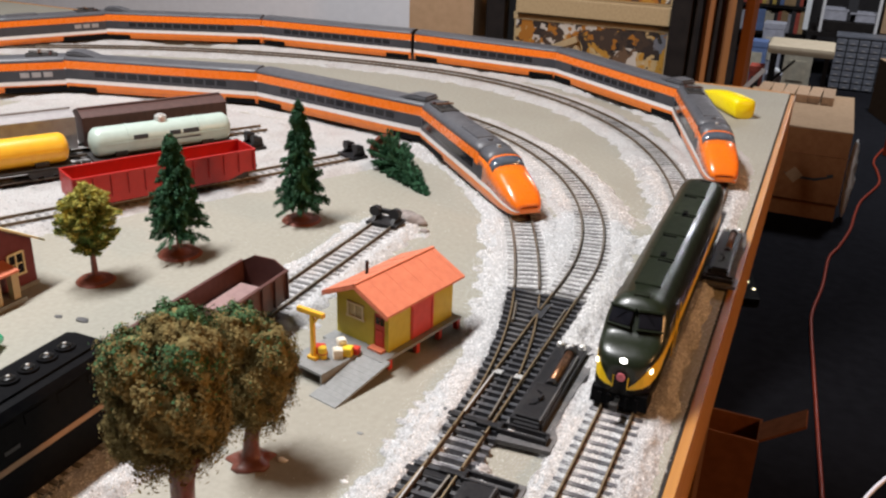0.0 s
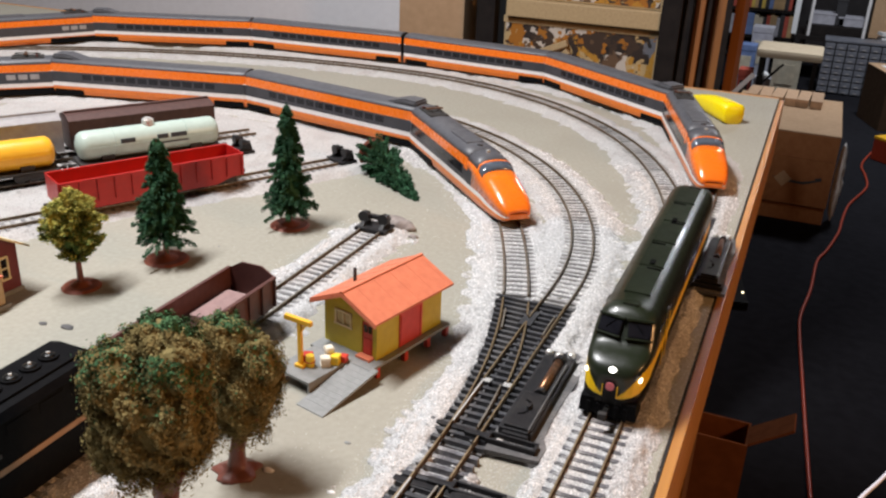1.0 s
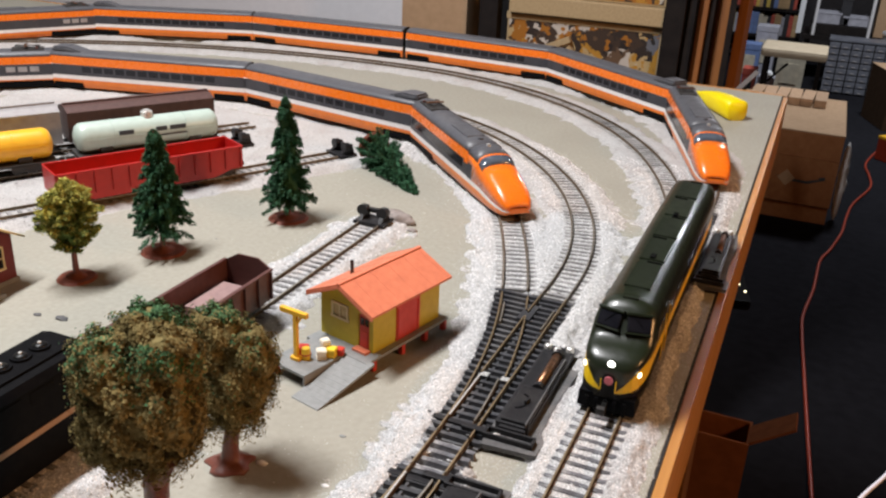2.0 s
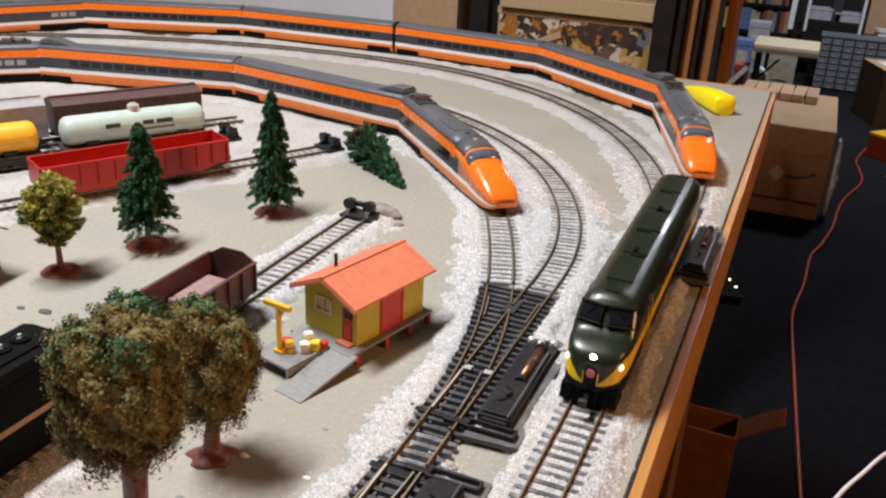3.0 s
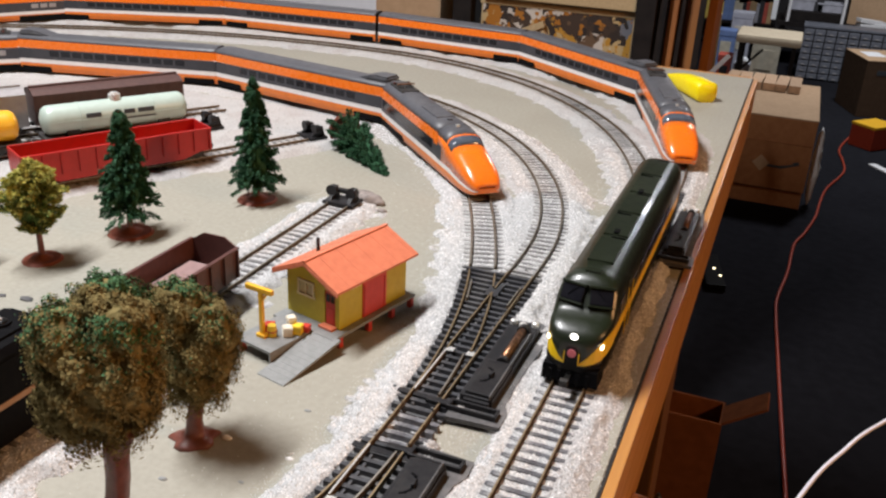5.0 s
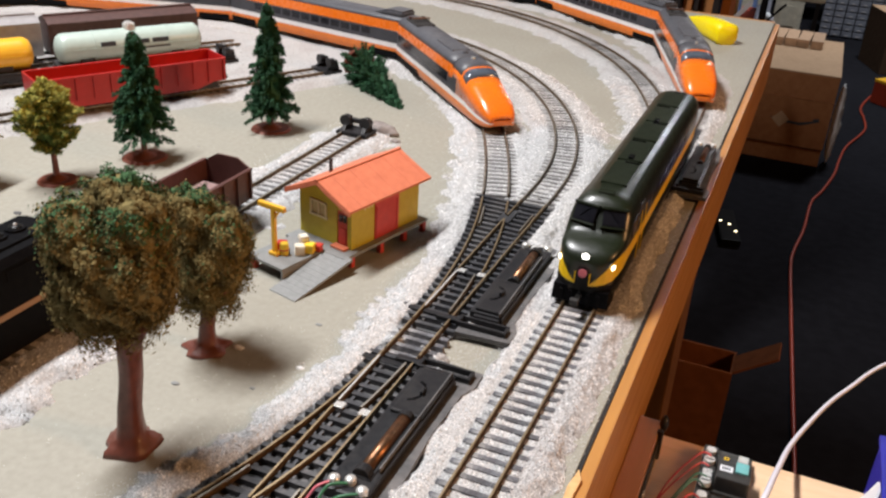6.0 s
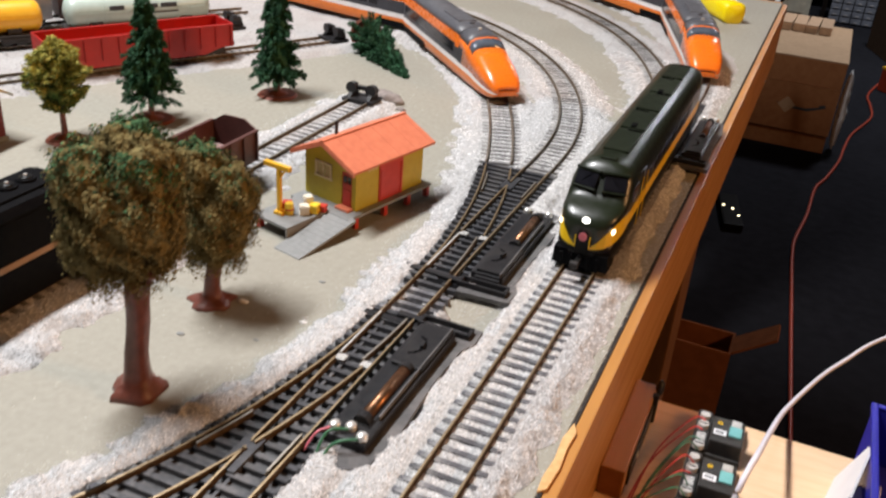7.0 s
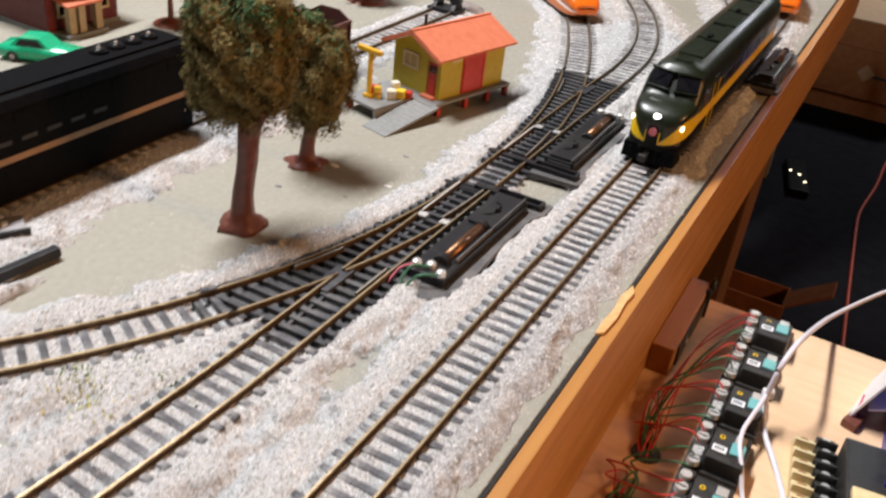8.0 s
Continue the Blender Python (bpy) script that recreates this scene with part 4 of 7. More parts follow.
        part("roof_hatch", box(x - 0.0180, x + 0.0180, -0.0075, 0.0075, 0.0512, 0.0533, 0.0005), M_OLIVE, t)
        part("roof_slit", box(x - 0.0212, x - 0.0198, -0.0068 if k % 2 else -0.0020, 0.0020 if k % 2 else 0.0068, 0.0512, 0.0532, 0.0003), M_FLATBLK, t)
    for x in (-0.098, -0.178):
        part("exhaust_stack", box(x - 0.0030, x + 0.0030, -0.0016, 0.0016, 0.0530, 0.0546, 0.0004), M_FLATBLK, t)
    # pilot, coupler, underbody
    part("pilot", prism([(-0.0155, 0.0010), (-0.0150, 0.0105), (0.0150, 0.0105), (0.0155, 0.0010)], "x", -0.016, -0.0015), M_FLATBLK, t)
    for k in range(5):
        part("pilot_bar", box(0.0008, 0.0016, -0.011 + 0.005 * k, -0.009 + 0.005 * k, 0.0016, 0.0095, 0.0003), M_FLATBLK, t)
    cp = part("coupler", box(0.000, 0.0085, -0.0014, 0.0014, 0.0058, 0.0082, 0.0004), M_LOCOBLK, t)
    part("knuckle", box(0.0070, 0.0105, -0.0028, 0.0018, 0.0050, 0.0090, 0.0008), M_BOGIE, cp)
    part("fuel_tank", box(-0.160, -0.115, -0.0135, 0.0135, 0.0022, 0.0085, 0.0015), M_LOCOBLK, t)
    part("skirt_frame", box(-L + 0.008, -0.012, -0.0150, 0.0150, 0.0045, 0.0080, 0.0006), M_LOCOBLK, t)
    bogie(t, -0.052, 3, 0.0138), bogie(t, -L + 0.052, 3, 0.0138)
    return t


diesel(pose(0, 0.372, RAIL_TOP, 0, 0, -90))

# ---- freight cars ----
def freight_base(t, l, w=0.0145):
    part("frame", box(-l, l, -w * 0.8, w * 0.8, 0.0070, 0.0095, 0.0004), M_BOGIE, t)
    for e in (-1, 1):
        bogie(t, e * (l - 0.022), 2, 0.0118, 0.0046)
        c = part("coupler", box(e * l, e * (l + 0.006), -0.0012, 0.0012, 0.0058, 0.0080, 0.0003), M_BOGIE, t)
        part("knuckle", box(e * (l + 0.005), e * (l + 0.0085), -0.0024, 0.0016, 0.0052, 0.0088, 0.0006), M_BOGIE, c)


def gondola(m, l, height, paint, label, inside=None, load=False, peak=False, belly=0.0):
    t = thing("gondola_car", m, label, "freight car", "freight cars")
    freight_base(t, l)
    w, z0, z1 = 0.0165, 0.0088, 0.0088 + height
    part("floor", box(-l, l, -w, w, z0, z0 + 0.0014), inside or paint, t)
    for s in (-1, 1):
        side = part("side_wall", prism([(-l, z0), (-l * 0.86, z0), (-l * 0.66, z0 - belly), (l * 0.66, z0 - belly), (l * 0.86, z0), (l, z0), (l, z1), (-l, z1)], "y", s * w - 0.0006, s * w + 0.0006), paint, t)
        n = int(l * 2 / 0.0135)
        for k in range(n + 1):
            x = -l + 0.002 + (2 * l - 0.004) * k / n
            part("rib", box(x - 0.0007, x + 0.0007, s * (w + 0.0014) - 0.0008, s * (w + 0.0014) + 0.0008, z0 + 0.0008, z1 - 0.0008), paint, side)
        part("top_rail", box(-l, l, s * (w + 0.0006) - 0.0012, s * (w + 0.0006) + 0.0012, z1 - 0.0006, z1 + 0.0007, 0.0003), paint, side)
    for e in (-1, 1):
        if peak:
            prof = [(-w, z0), (w, z0), (w, z1), (w * 0.45, z1 + 0.0055), (-w * 0.45, z1 + 0.0055), (-w, z1)]
            part("end_wall", prism(prof, "x", e * l - 0.0006, e * l + 0.0006), paint, t)
        else:
            part("end_wall", box(e * l - 0.0006, e * l + 0.0006, -w, w, z0, z1 + 0.0006, 0.0002), paint, t)
    if load:
        part("load_block", box(l * 0.20, l * 0.80, -w * 0.78, w * 0.60, z0 + 0.0014, z0 + height * 0.55, 0.0008), M_PINKLOAD, t, "dusty pink block")
    return t


def tank_car(m, l, paint, label, bars=False):
    t = thing("tank_car", m, label, "freight car", "freight cars")
    freight_base(t, l)
    r, zc = 0.0135, 0.0240
    rings = []
    for x, k in [(-l, 0.02), (-l + 0.0008, 0.45), (-l + 0.0028, 0.80), (-l + 0.006, 0.98), (-l + 0.010, 1.0), (-l * 0.33, 1.0), (l * 0.33, 1.0), (l - 0.010, 1.0), (l - 0.006, 0.98), (l - 0.0028, 0.80), (l - 0.0008, 0.45), (l, 0.02)]:
        rings.append([(x, r * k * math.cos(a * math.pi / 14), zc + r * k * math.sin(a * math.pi / 14)) for a in range(28)])
    v, f = loft(rings)
    place("tank", mesh_data("tank", v, f, paint, True), t)
    for e in (-1, 1):
        part("saddle", box(e * l * 0.62 - 0.006, e * l * 0.62 + 0.006, -0.011, 0.011, 0.0085, 0.0160, 0.001), M_BOGIE, t)
        band = [[(x, (r + o) * math.cos(a * math.pi / 14), zc + (r + o) * math.sin(a * math.pi / 14)) for a in range(28)] for x, o in ((e * l * 0.5 - 0.0006, 0), (e * l * 0.5 - 0.0006, 0.0005), (e * l * 0.5 + 0.0006, 0.0005), (e * l * 0.5 + 0.0006, 0))]
        v, f = loft(band, caps=False)
        place("tank_band", mesh_data("tank_band", v, f, paint), t)
    part("walkway", box(-l, l, -0.0155, 0.0155, 0.0095, 0.0106, 0.0002), M_BOGIE, t)
    d = part("dome", cyl((0, 0, zc + r - 0.002), (0, 0, zc + r + 0.0045), 0.0058, 0.0054, 18), M_STEEL, t, "bright metal dome", smooth=False)
    part("dome_lid", cyl((0, 0, zc + r + 0.0045), (0, 0, zc + r + 0.0060), 0.0040, 0.0032, 14), M_STEEL, d)
    part("hand_rail", box(-l * 0.9, l * 0.9, -r - 0.0014, -r - 0.0008, zc + 0.0005, zc + 0.0010), paint, t)
    if bars:
        for x, n in ((-0.030, 0.013), (0.004, 0.010), (0.017, 0.015)):
            part("lettering_bar", box(x, x + n, -r - 0.0004, -r + 0.0008, zc + 0.0018, zc + 0.0058), M_PRINT, t)
        part("lettering_bar", box(0.004, 0.034, -r - 0.0002, -r + 0.0010, zc - 0.0030, zc - 0.0016), M_PRINT, t)
    return t


def box_car(m, l, paint, label, height=0.036):
    t = thing("box_car", m, label, "freight car", "freight cars")
    freight_base(t, l)
    w, z0, z1 = 0.0168, 0.0085, 0.0085 + height * 0.80
    prof = [(-w, z0), (w, z0), (w, z1), (w * 0.5, z1 + 0.0028), (0, z1 + 0.0040), (-w * 0.5, z1 + 0.0028), (-w, z1)]
    part("body", prism(prof, "x", -l, l), paint, t)
    bm = prism([(-w - 0.0007, z1 - 0.0004), (-w * 0.5, z1 + 0.0030), (0, z1 + 0.0043), (w * 0.5, z1 + 0.0030), (w + 0.0007, z1 - 0.0004), (w * 0.5, z1 + 0.0022), (0, z1 + 0.0034), (-w * 0.5, z1 + 0.0022)], "x", -l - 0.0006, l + 0.0006)
    part("roof", bm, paint, t)
    part("roof_walk", box(-l, l, -0.0022, 0.0022, z1 + 0.0044, z1 + 0.0056, 0.0002), paint, t)
    for s in (-1, 1):
        part("sliding_door", box(-0.012, 0.012, s * w - 0.0004, s * w + 0.0007, z0 + 0.001, z1 - 0.0015, 0.0003), paint, t)
        n = int(2 * l / 0.009)
        for k in range(n + 1):
            x = -l + 2 * l * k / n
            if abs(x) > 0.013:
                part("rib", box(x - 0.0004, x + 0.0004, s * w - 0.0002, s * w + 0.0005, z0 + 0.0005, z1 - 0.0006), paint, t)
        part("ladder", box(s * (l - 0.004) - 0.0015, s * (l - 0.004) + 0.0015, s * w - 0.0003, s * w + 0.0010, z0 + 0.002, z1 - 0.002), paint, t)
    return t


def yard(k, d):
    """The pose of a car on yard track k, d metres on from that track's first car."""
    x, y, a, _, _ = YARD[k]
    return pose(x + d * math.cos(a), y + d * math.sin(a), RAIL_TOP, 0, 0, math.degrees(a))


gondola(yard(0, 0), 0.0800, 0.0195, M_RED, "bright red plastic gondola car standing empty in the yard", belly=0.0050)
tank_car(yard(1, 0), 0.0675, M_PALE, "pale green tank car with silver dome in the yard", True)
tank_car(yard(1, -0.153), 0.0675, M_TANKY, "glossy yellow tank car in the yard")
box_car(yard(2, 0), 0.0715, M_BOXBROWN, "dark brown boxcar in the yard")
box_car(yard(2, -0.150), 0.0715, M_SILVER, "silver-grey boxcar in the yard", 0.039)
gondola(pose(-0.236, 0.326, RAIL_TOP, 0, 0, 90), 0.0635, 0.0200, M_GONBROWN, "oxide brown high-ended gondola car on the siding", M_PINKLOAD, True, True)


def hood_diesel(m):
    """A long black road diesel; x runs along it, its gondola end at +x."""
    t = thing("black_diesel", m, "long black diesel locomotive with roof fans and gold stripe", "locomotive")
    l = 0.118
    w = 0.0165
    prof = [(-w, 0.009), (w, 0.009), (w, 0.0440), (w * 0.86, 0.0478), (w * 0.5, 0.0492), (-w * 0.5, 0.0492), (-w * 0.86, 0.0478), (-w, 0.0440)]
    bm = prism(prof, "x", -l, l)
    bmesh.ops.bevel(bm, geom=[e for e in bm.edges if abs(e.verts[0].co.x - e.verts[1].co.x) < 1e-6], offset=0.0012, segments=2, affect="EDGES")
    part("body", bm, M_FLATBLK, t)
    part("roof_panel", box(-l + 0.004, l - 0.004, -w * 0.62, w * 0.62, 0.0488, 0.0500, 0.0004), M_FLATBLK, t)
    for k in range(4):
        x = l - 0.016 - 0.0110 * k
        f = part("roof_fan", cyl((x, 0, 0.0495), (x, 0, 0.0512), 0.0050, 0.0047, 20), M_FLATBLK, t)
        part("fan_dome", ball((x, 0, 0.0511), 0.0034, 0.0034, 0.0014, 14), M_LOCOBLK, f, "glossy black fan dome", smooth=True)
        part("fan_hub", cyl((x, 0, 0.0522), (x, 0, 0.0530), 0.0010, 0.0008, 10), M_STEEL, f, "bright hub")
    for x in (-0.010, -0.045, -0.080):
        part("roof_vent", cyl((x, 0.002, 0.0495), (x, 0.002, 0.0530), 0.0026, 0.0026, 12), M_FLATBLK, t)
    for s in (-1, 1):
        part("gold_stripe", box(-l + 0.002, l - 0.002, s * w - 0.0004, s * w + 0.0005, 0.0200, 0.0230), M_GOLD, t, "dull gold stripe")
        for k in range(9):
            part("lettering_bar", box(-0.060 + 0.0135 * k, -0.052 + 0.0135 * k, s * w - 0.0004, s * w + 0.0004, 0.0285, 0.0305), M_BOGIE, t)
        for k in range(12):
            part("side_louvre", box(-l + 0.012 + 0.0185 * k, -l + 0.026 + 0.0185 * k, s * w - 0.0003, s * w + 0.0003, 0.0370, 0.0425, 0.0002), M_FLATBLK, t)
        part("step_rail", box(-l + 0.003, l - 0.003, s * (w - 0.001) - 0.0006, s * (w - 0.001) + 0.0006, 0.0012, 0.0090), M_FLATBLK, t)
        part("gold_stripe", box(-l + 0.002, -l + 0.050, s * w - 0.0004, s * w + 0.0005, 0.0100, 0.0118), M_GOLD, t, "short dull gold stripe")
    part("fuel_tank", box(-0.030, 0.030, -0.014, 0.014, 0.0022, 0.0090, 0.002), M_FLATBLK, t)
    bogie(t, l - 0.045, 3, 0.0135), bogie(t, -l + 0.045, 3, 0.0135)
    return t


hood_diesel(pose(-0.238, 0.126, RAIL_TOP, 0, 0, 90))


# ---- bumpers ----
def bumper_stop(m, label):
    t = thing("track_bumper", m, label, "track bumper", "track bumpers")
    for s in (-1, 1):
        part("post", prism([(-0.010, 0.0), (0.006, 0.0), (0.0035, 0.0100), (-0.0005, 0.0100)], "y", s * GAUGE / 2 - 0.0016, s * GAUGE / 2 + 0.0016), M_BLACK, t)
        part("buffer", cyl((-0.0060, s * GAUGE / 2, 0.0078), (-0.0005, s * GAUGE / 2, 0.0078), 0.0047, 0.0042, 16), M_BLACK, t)
    part("beam", box(-0.0012, 0.0032, -0.0120, 0.0120, 0.0052, 0.0086, 0.0006), M_BLACK, t)
    part("base", box(-0.012, 0.007, -0.0135, 0.0135, -0.0020, 0.0006, 0.0004), M_BLACK, t)
    return t


bumper_stop(pose(-0.236, 0.563, RAIL_TOP, 0, 0, 90), "black plastic bumper at the end of the siding")
bumper_stop(yard(0, 0.198), "black plastic bumper at the end of a yard track")
bumper_stop(yard(1, 0.094), "black plastic bumper at the end of a yard track")


# ---- turnout motors ----
def motor(m, label):
    """A turnout motor; y runs along the track away from the terminals, x away from the track."""
    t = thing("turnout_motor", m, label, "turnout motor", "turnout motors")
    part("base_plate", prism([(-0.0105, -0.056), (0.0060, -0.061), (0.0135, -0.057), (0.0160, -0.030), (0.0140, 0.004), (0.0150, 0.034), (0.0185, 0.042), (0.0180, 0.054), (-0.0105, 0.056)], "z", 0.0, 0.0026), M_BASEGREY, t, "flat dark grey base plate")
    part("housing", box(-0.0088, 0.0095, -0.050, 0.040, 0.0022, 0.0072, 0.0012), M_BLACK, t)
    part("raised_cover", box(-0.0062, 0.0086, 0.003, 0.0385, 0.0070, 0.0090, 0.0010), M_BLACK, t)
    part("cover_groove", box(0.0072, 0.0079, -0.034, 0.040, 0.0068, 0.0094, 0.0002), M_BASEGREY, t)
    part("coil_channel", box(-0.0026, 0.0066, -0.040, 0.004, 0.0068, 0.0078, 0.0005), M_BLACK, t)
    part("coil_tube", cyl((0.0022, -0.036, 0.0080), (0.0022, 0.000, 0.0080), 0.0028, 0.0028, 16), M_COPPER, t, "brown copper coil tube", smooth=True)
    part("coil_end", cyl((0.0022, -0.0395, 0.0080), (0.0022, -0.0355, 0.0080), 0.0037, 0.0037, 14), M_BLACK, t)
    part("coil_end", cyl((0.0022, -0.0004, 0.0080), (0.0022, 0.0032, 0.0080), 0.0033, 0.0033, 14), M_BLACK, t)
    for i in range(6):
        a = math.radians(-60 + 24 * i)
        part("lever_slot", box(-0.0006, 0.0006, -0.0018, 0.0018, 0.0086, 0.0092), M_FLATBLK, t, "", pose(-0.0035 + 0.0055 * math.cos(a), 0.0195 + 0.0075 * math.sin(a), 0, 0, 0, math.degrees(a)))
    part("lever", box(-0.0008, 0.0008, -0.0022, 0.0022, 0.0088, 0.0112, 0.0004), M_BLACK, t, "", pose(0.0018, 0.0195, 0, 0, 0, 8))
    # the loop of the throw link, lying across the far end
    for b in ((-0.0120, 0.0150, 0.0430, 0.0445), (-0.0120, 0.0150, 0.0492, 0.0507), (-0.0120, -0.0100, 0.0445, 0.0492), (0.0135, 0.0150, 0.0445, 0.0492)):
        part("link_loop", box(b[0], b[1], b[2], b[3], 0.0024, 0.0056, 0.0005), M_BLACK, t)
    part("link_arm", box(-0.0240, -0.0110, 0.0450, 0.0490, 0.0024, 0.0048, 0.0006), M_BLACK, t)
    part("latch_bar", box(-0.0060, 0.0080, 0.0395, 0.0422, 0.0024, 0.0060, 0.0006), M_BLACK, t)
    for x, y in ((-0.0062, -0.0455), (0.0000, -0.0435), (0.0068, -0.0470)):
        sc = part("terminal_screw", cyl((x, y, 0.0068), (x, y, 0.0088), 0.0024, 0.0024, 14), M_STEEL, t, "bright terminal screw")
        part("screw_head", ball((x, y, 0.0088), 0.0024, 0.0024, 0.0013), M_STEEL, sc, smooth=True)
    return t


motor(pose(-0.0415, 0.237, 0.0024), "black turnout motor with copper coil tube and bright screws")
motor(pose(-0.0400, 0.376, 0.0024, 0, 0, 0) @ Matrix.Diagonal((1, -1, 1, 1)), "black turnout motor with copper coil tube and bright screws")
motor(pose(0.0255, 0.622, 0.0024) @ Matrix.Diagonal((0.82, -1, 1, 1)), "black turnout motor at the table edge")
tube("lead_wire", [(-0.0477, 0.1905, 0.0105), (-0.052, 0.186, 0.0095), (-0.054, 0.183, 0.006), (-0.055, 0.180, 0.003)], 0.0006, M_WIREP).update_tag()
tube("lead_wire", [(-0.041, 0.192, 0.0105), (-0.047, 0.187, 0.0115), (-0.049, 0.183, 0.008), (-0.049, 0.179, 0.003)], 0.0006, M_WIREG).update_tag()
tube("lead_wire", [(-0.034, 0.189, 0.0105), (-0.041, 0.184, 0.0105), (-0.045, 0.182, 0.007), (-0.046, 0.178, 0.003)], 0.0006, M_WIREG).update_tag()
for ob in [o for o in scene.objects if o.name.startswith("lead_wire")]:
    tagged(ob, "thin coloured lead wire on a motor terminal screw", "wire", "lead wires")


# ---- freight shed ----
def freight_shed(m):
    t = thing("freight_shed", m, "mustard yellow toy freight shed with salmon roof on a grey dock", "shed")
    hw, hl, z0, ze, zr = 0.0208, 0.0305, 0.0085, 0.0362, 0.0478
    th = 0.0012
    # dock and ramp
    d = part("dock", box(-0.0225, 0.0255, -0.0420, 0.0355, 0.0067, 0.0085, 0.0003), M_DOCK, t, "grey plank dock")
    part("dock_apron", box(-0.0195, 0.0085, -0.0745, -0.0420, 0.0067, 0.0085, 0.0003), M_DOCK, d)
    part("dock_skirt", box(0.0073, 0.0085, -0.0745, -0.0420, 0.0, 0.0067), M_DOCK, d)
    ramp = prism([(-0.0390, 0.0087), (-0.0390, 0.0070), (-0.0810, 0.0), (-0.0850, 0.0), (-0.0848, 0.0006)], "x", 0.0092, 0.0290)
    part("ramp", ramp, M_DOCK, t, "grey plank ramp")
    for k in range(10):
        y = -0.0425 - 0.0040 * k
        part("ramp_cleat", box(0.0092, 0.0288, -0.00025, 0.00025, -0.0001, 0.0001), M_DOCK, t, "", Matrix.Translation((0, y, 0.0087 - (-0.0390 - y) * 0.0081 / 0.0458)) @ pose(0, 0, 0, 10.0, 0, 0))
    for x in (-0.021, 0.0235):
        for y in (-0.034, -0.008, 0.014, 0.033):
            part("post", box(x - 0.0016, x + 0.0016, y - 0.0016, y + 0.0016, 0.0, 0.0068, 0.0003), M_DOORR, t, "red dock post")
    part("post", box(-0.0185, -0.0150, -0.0735, -0.0700, 0.0, 0.0068, 0.0003), M_DOORR, t, "red dock post")
    # walls with openings
    def wall_y(y, spans):
        """A gable wall across x; spans: boxes that leave the opening free."""
        return [part("wall", box(x0, x1, y - th / 2, y + th / 2, a, b), M_SHEDY, t) for x0, x1, a, b in spans]
    front = -hl
    wall_y(front, [(-hw, -0.0110, z0, ze), (-0.0110, 0.0005, z0, 0.0236), (-0.0110, 0.0005, 0.0319, ze), (0.0005, 0.0095, z0, ze), (0.0095, 0.0178, 0.0315, ze), (0.0178, hw, z0, ze)])
    wall_y(hl, [(-hw, hw, z0, ze)])
    for y in (-hl, hl):
        part("gable", prism([(-hw, ze), (hw, ze), (0, zr - 0.0014)], "y", y - th / 2, y + th / 2), M_SHEDY, t)
    # door side
    side = [(-hl, -0.010, z0, ze), (0.0105, hl, z0, ze), (-0.010, 0.0105, 0.0325, ze)]
    for y0, y1, a, b in side:
        part("wall", box(hw - th, hw, y0 + (th / 2 if y0 == -hl else 0), y1 - (th / 2 if y1 == hl else 0), a, b), M_SHEDY, t)
    part("wall", box(-hw, -hw + th, -hl + th / 2, hl - th / 2, z0, ze), M_SHEDY, t)
    dr = part("sliding_door", box(hw - 0.0007, hw + 0.0006, -0.0108, 0.0112, z0 + 0.0002, 0.0330, 0.0002), M_DOORR, t, "crimson sliding freight door")
    part("door_brace", box(hw + 0.0005, hw + 0.0011, -0.0098, -0.0086, z0 + 0.001, 0.0300), M_DOORR, dr)
    part("door_brace", box(hw + 0.0005, hw + 0.0011, 0.0088, 0.0100, z0 + 0.001, 0.0300), M_DOORR, dr)
    for y in (-0.0205, -0.0175, -0.0145):
        part("transom_pane", box(hw - 0.0002, hw + 0.0003, y, y + 0.002, 0.0312, 0.0328), M_CREAM, t)
    # personnel door
    door = part("door", box(0.0097, 0.0176, front - 0.0001, front + 0.0006, z0 + 0.0001, 0.0314, 0.0002), M_DOORR, t, "bright red door")
    for s, z in ((0.0108, 0.0245), (0.0142, 0.0245)):
        part("door_pane", box(s, s + 0.0026, front - 0.0006, front + 0.0001, z, z + 0.0045), M_GLASS, door)
    part("door_panel", box(0.0110, 0.0164, front - 0.0006, front + 0.0001, z0 + 0.0020, 0.0205, 0.0002), M_DOORR, door)
    part("door_step", box(0.0085, 0.0190, front - 0.0055, front - 0.0006, z0, z0 + 0.0016, 0.0003), M_ROOF, t, "salmon door step")
    # window
    wi = part("window", box(-0.0108, 0.0003, front - 0.0001, front + 0.0003, 0.0238, 0.0317), M_PANE, t)
    for b in ((-0.0120, -0.0106, 0.0228, 0.0328), (0.0001, 0.0015, 0.0228, 0.0328), (-0.0120, 0.0015, 0.0314, 0.0328), (-0.0126, 0.0021, 0.0224, 0.0238), (-0.0057, -0.0049, 0.0238, 0.0316)):
        part("window_frame", box(b[0], b[1], front - 0.0013, front - 0.0002, b[2], b[3], 0.0001), M_CREAM, wi, "cream window frame")
    # roof: two slabs of shingle courses
    run, rise = 0.0262, 0.0122
    for s in (-1, 1):
        slab = prism([(0.0, zr), (0.0, zr + 0.0016), (s * run, zr - rise + 0.0014), (s * run, zr - rise)], "y", -0.0385, 0.0362)
        r = part("roof_slope", slab, M_ROOF, t, "salmon orange roof slope")
        for k in range(5):
            y = -0.0275 + 0.0150 * k
            a, b = Vector((s * 0.0006, y, zr + 0.0016)), Vector((s * (run - 0.0003), y, zr - rise + 0.0015))
            part("roof_seam", add_cyl(bmesh.new(), a, b, 0.00007, seg=5), M_ROOF, r)
    part("ridge_cap", box(-0.0012, 0.0012, -0.0388, 0.0365, zr + 0.0008, zr + 0.0020, 0.0004), M_ROOF, t)
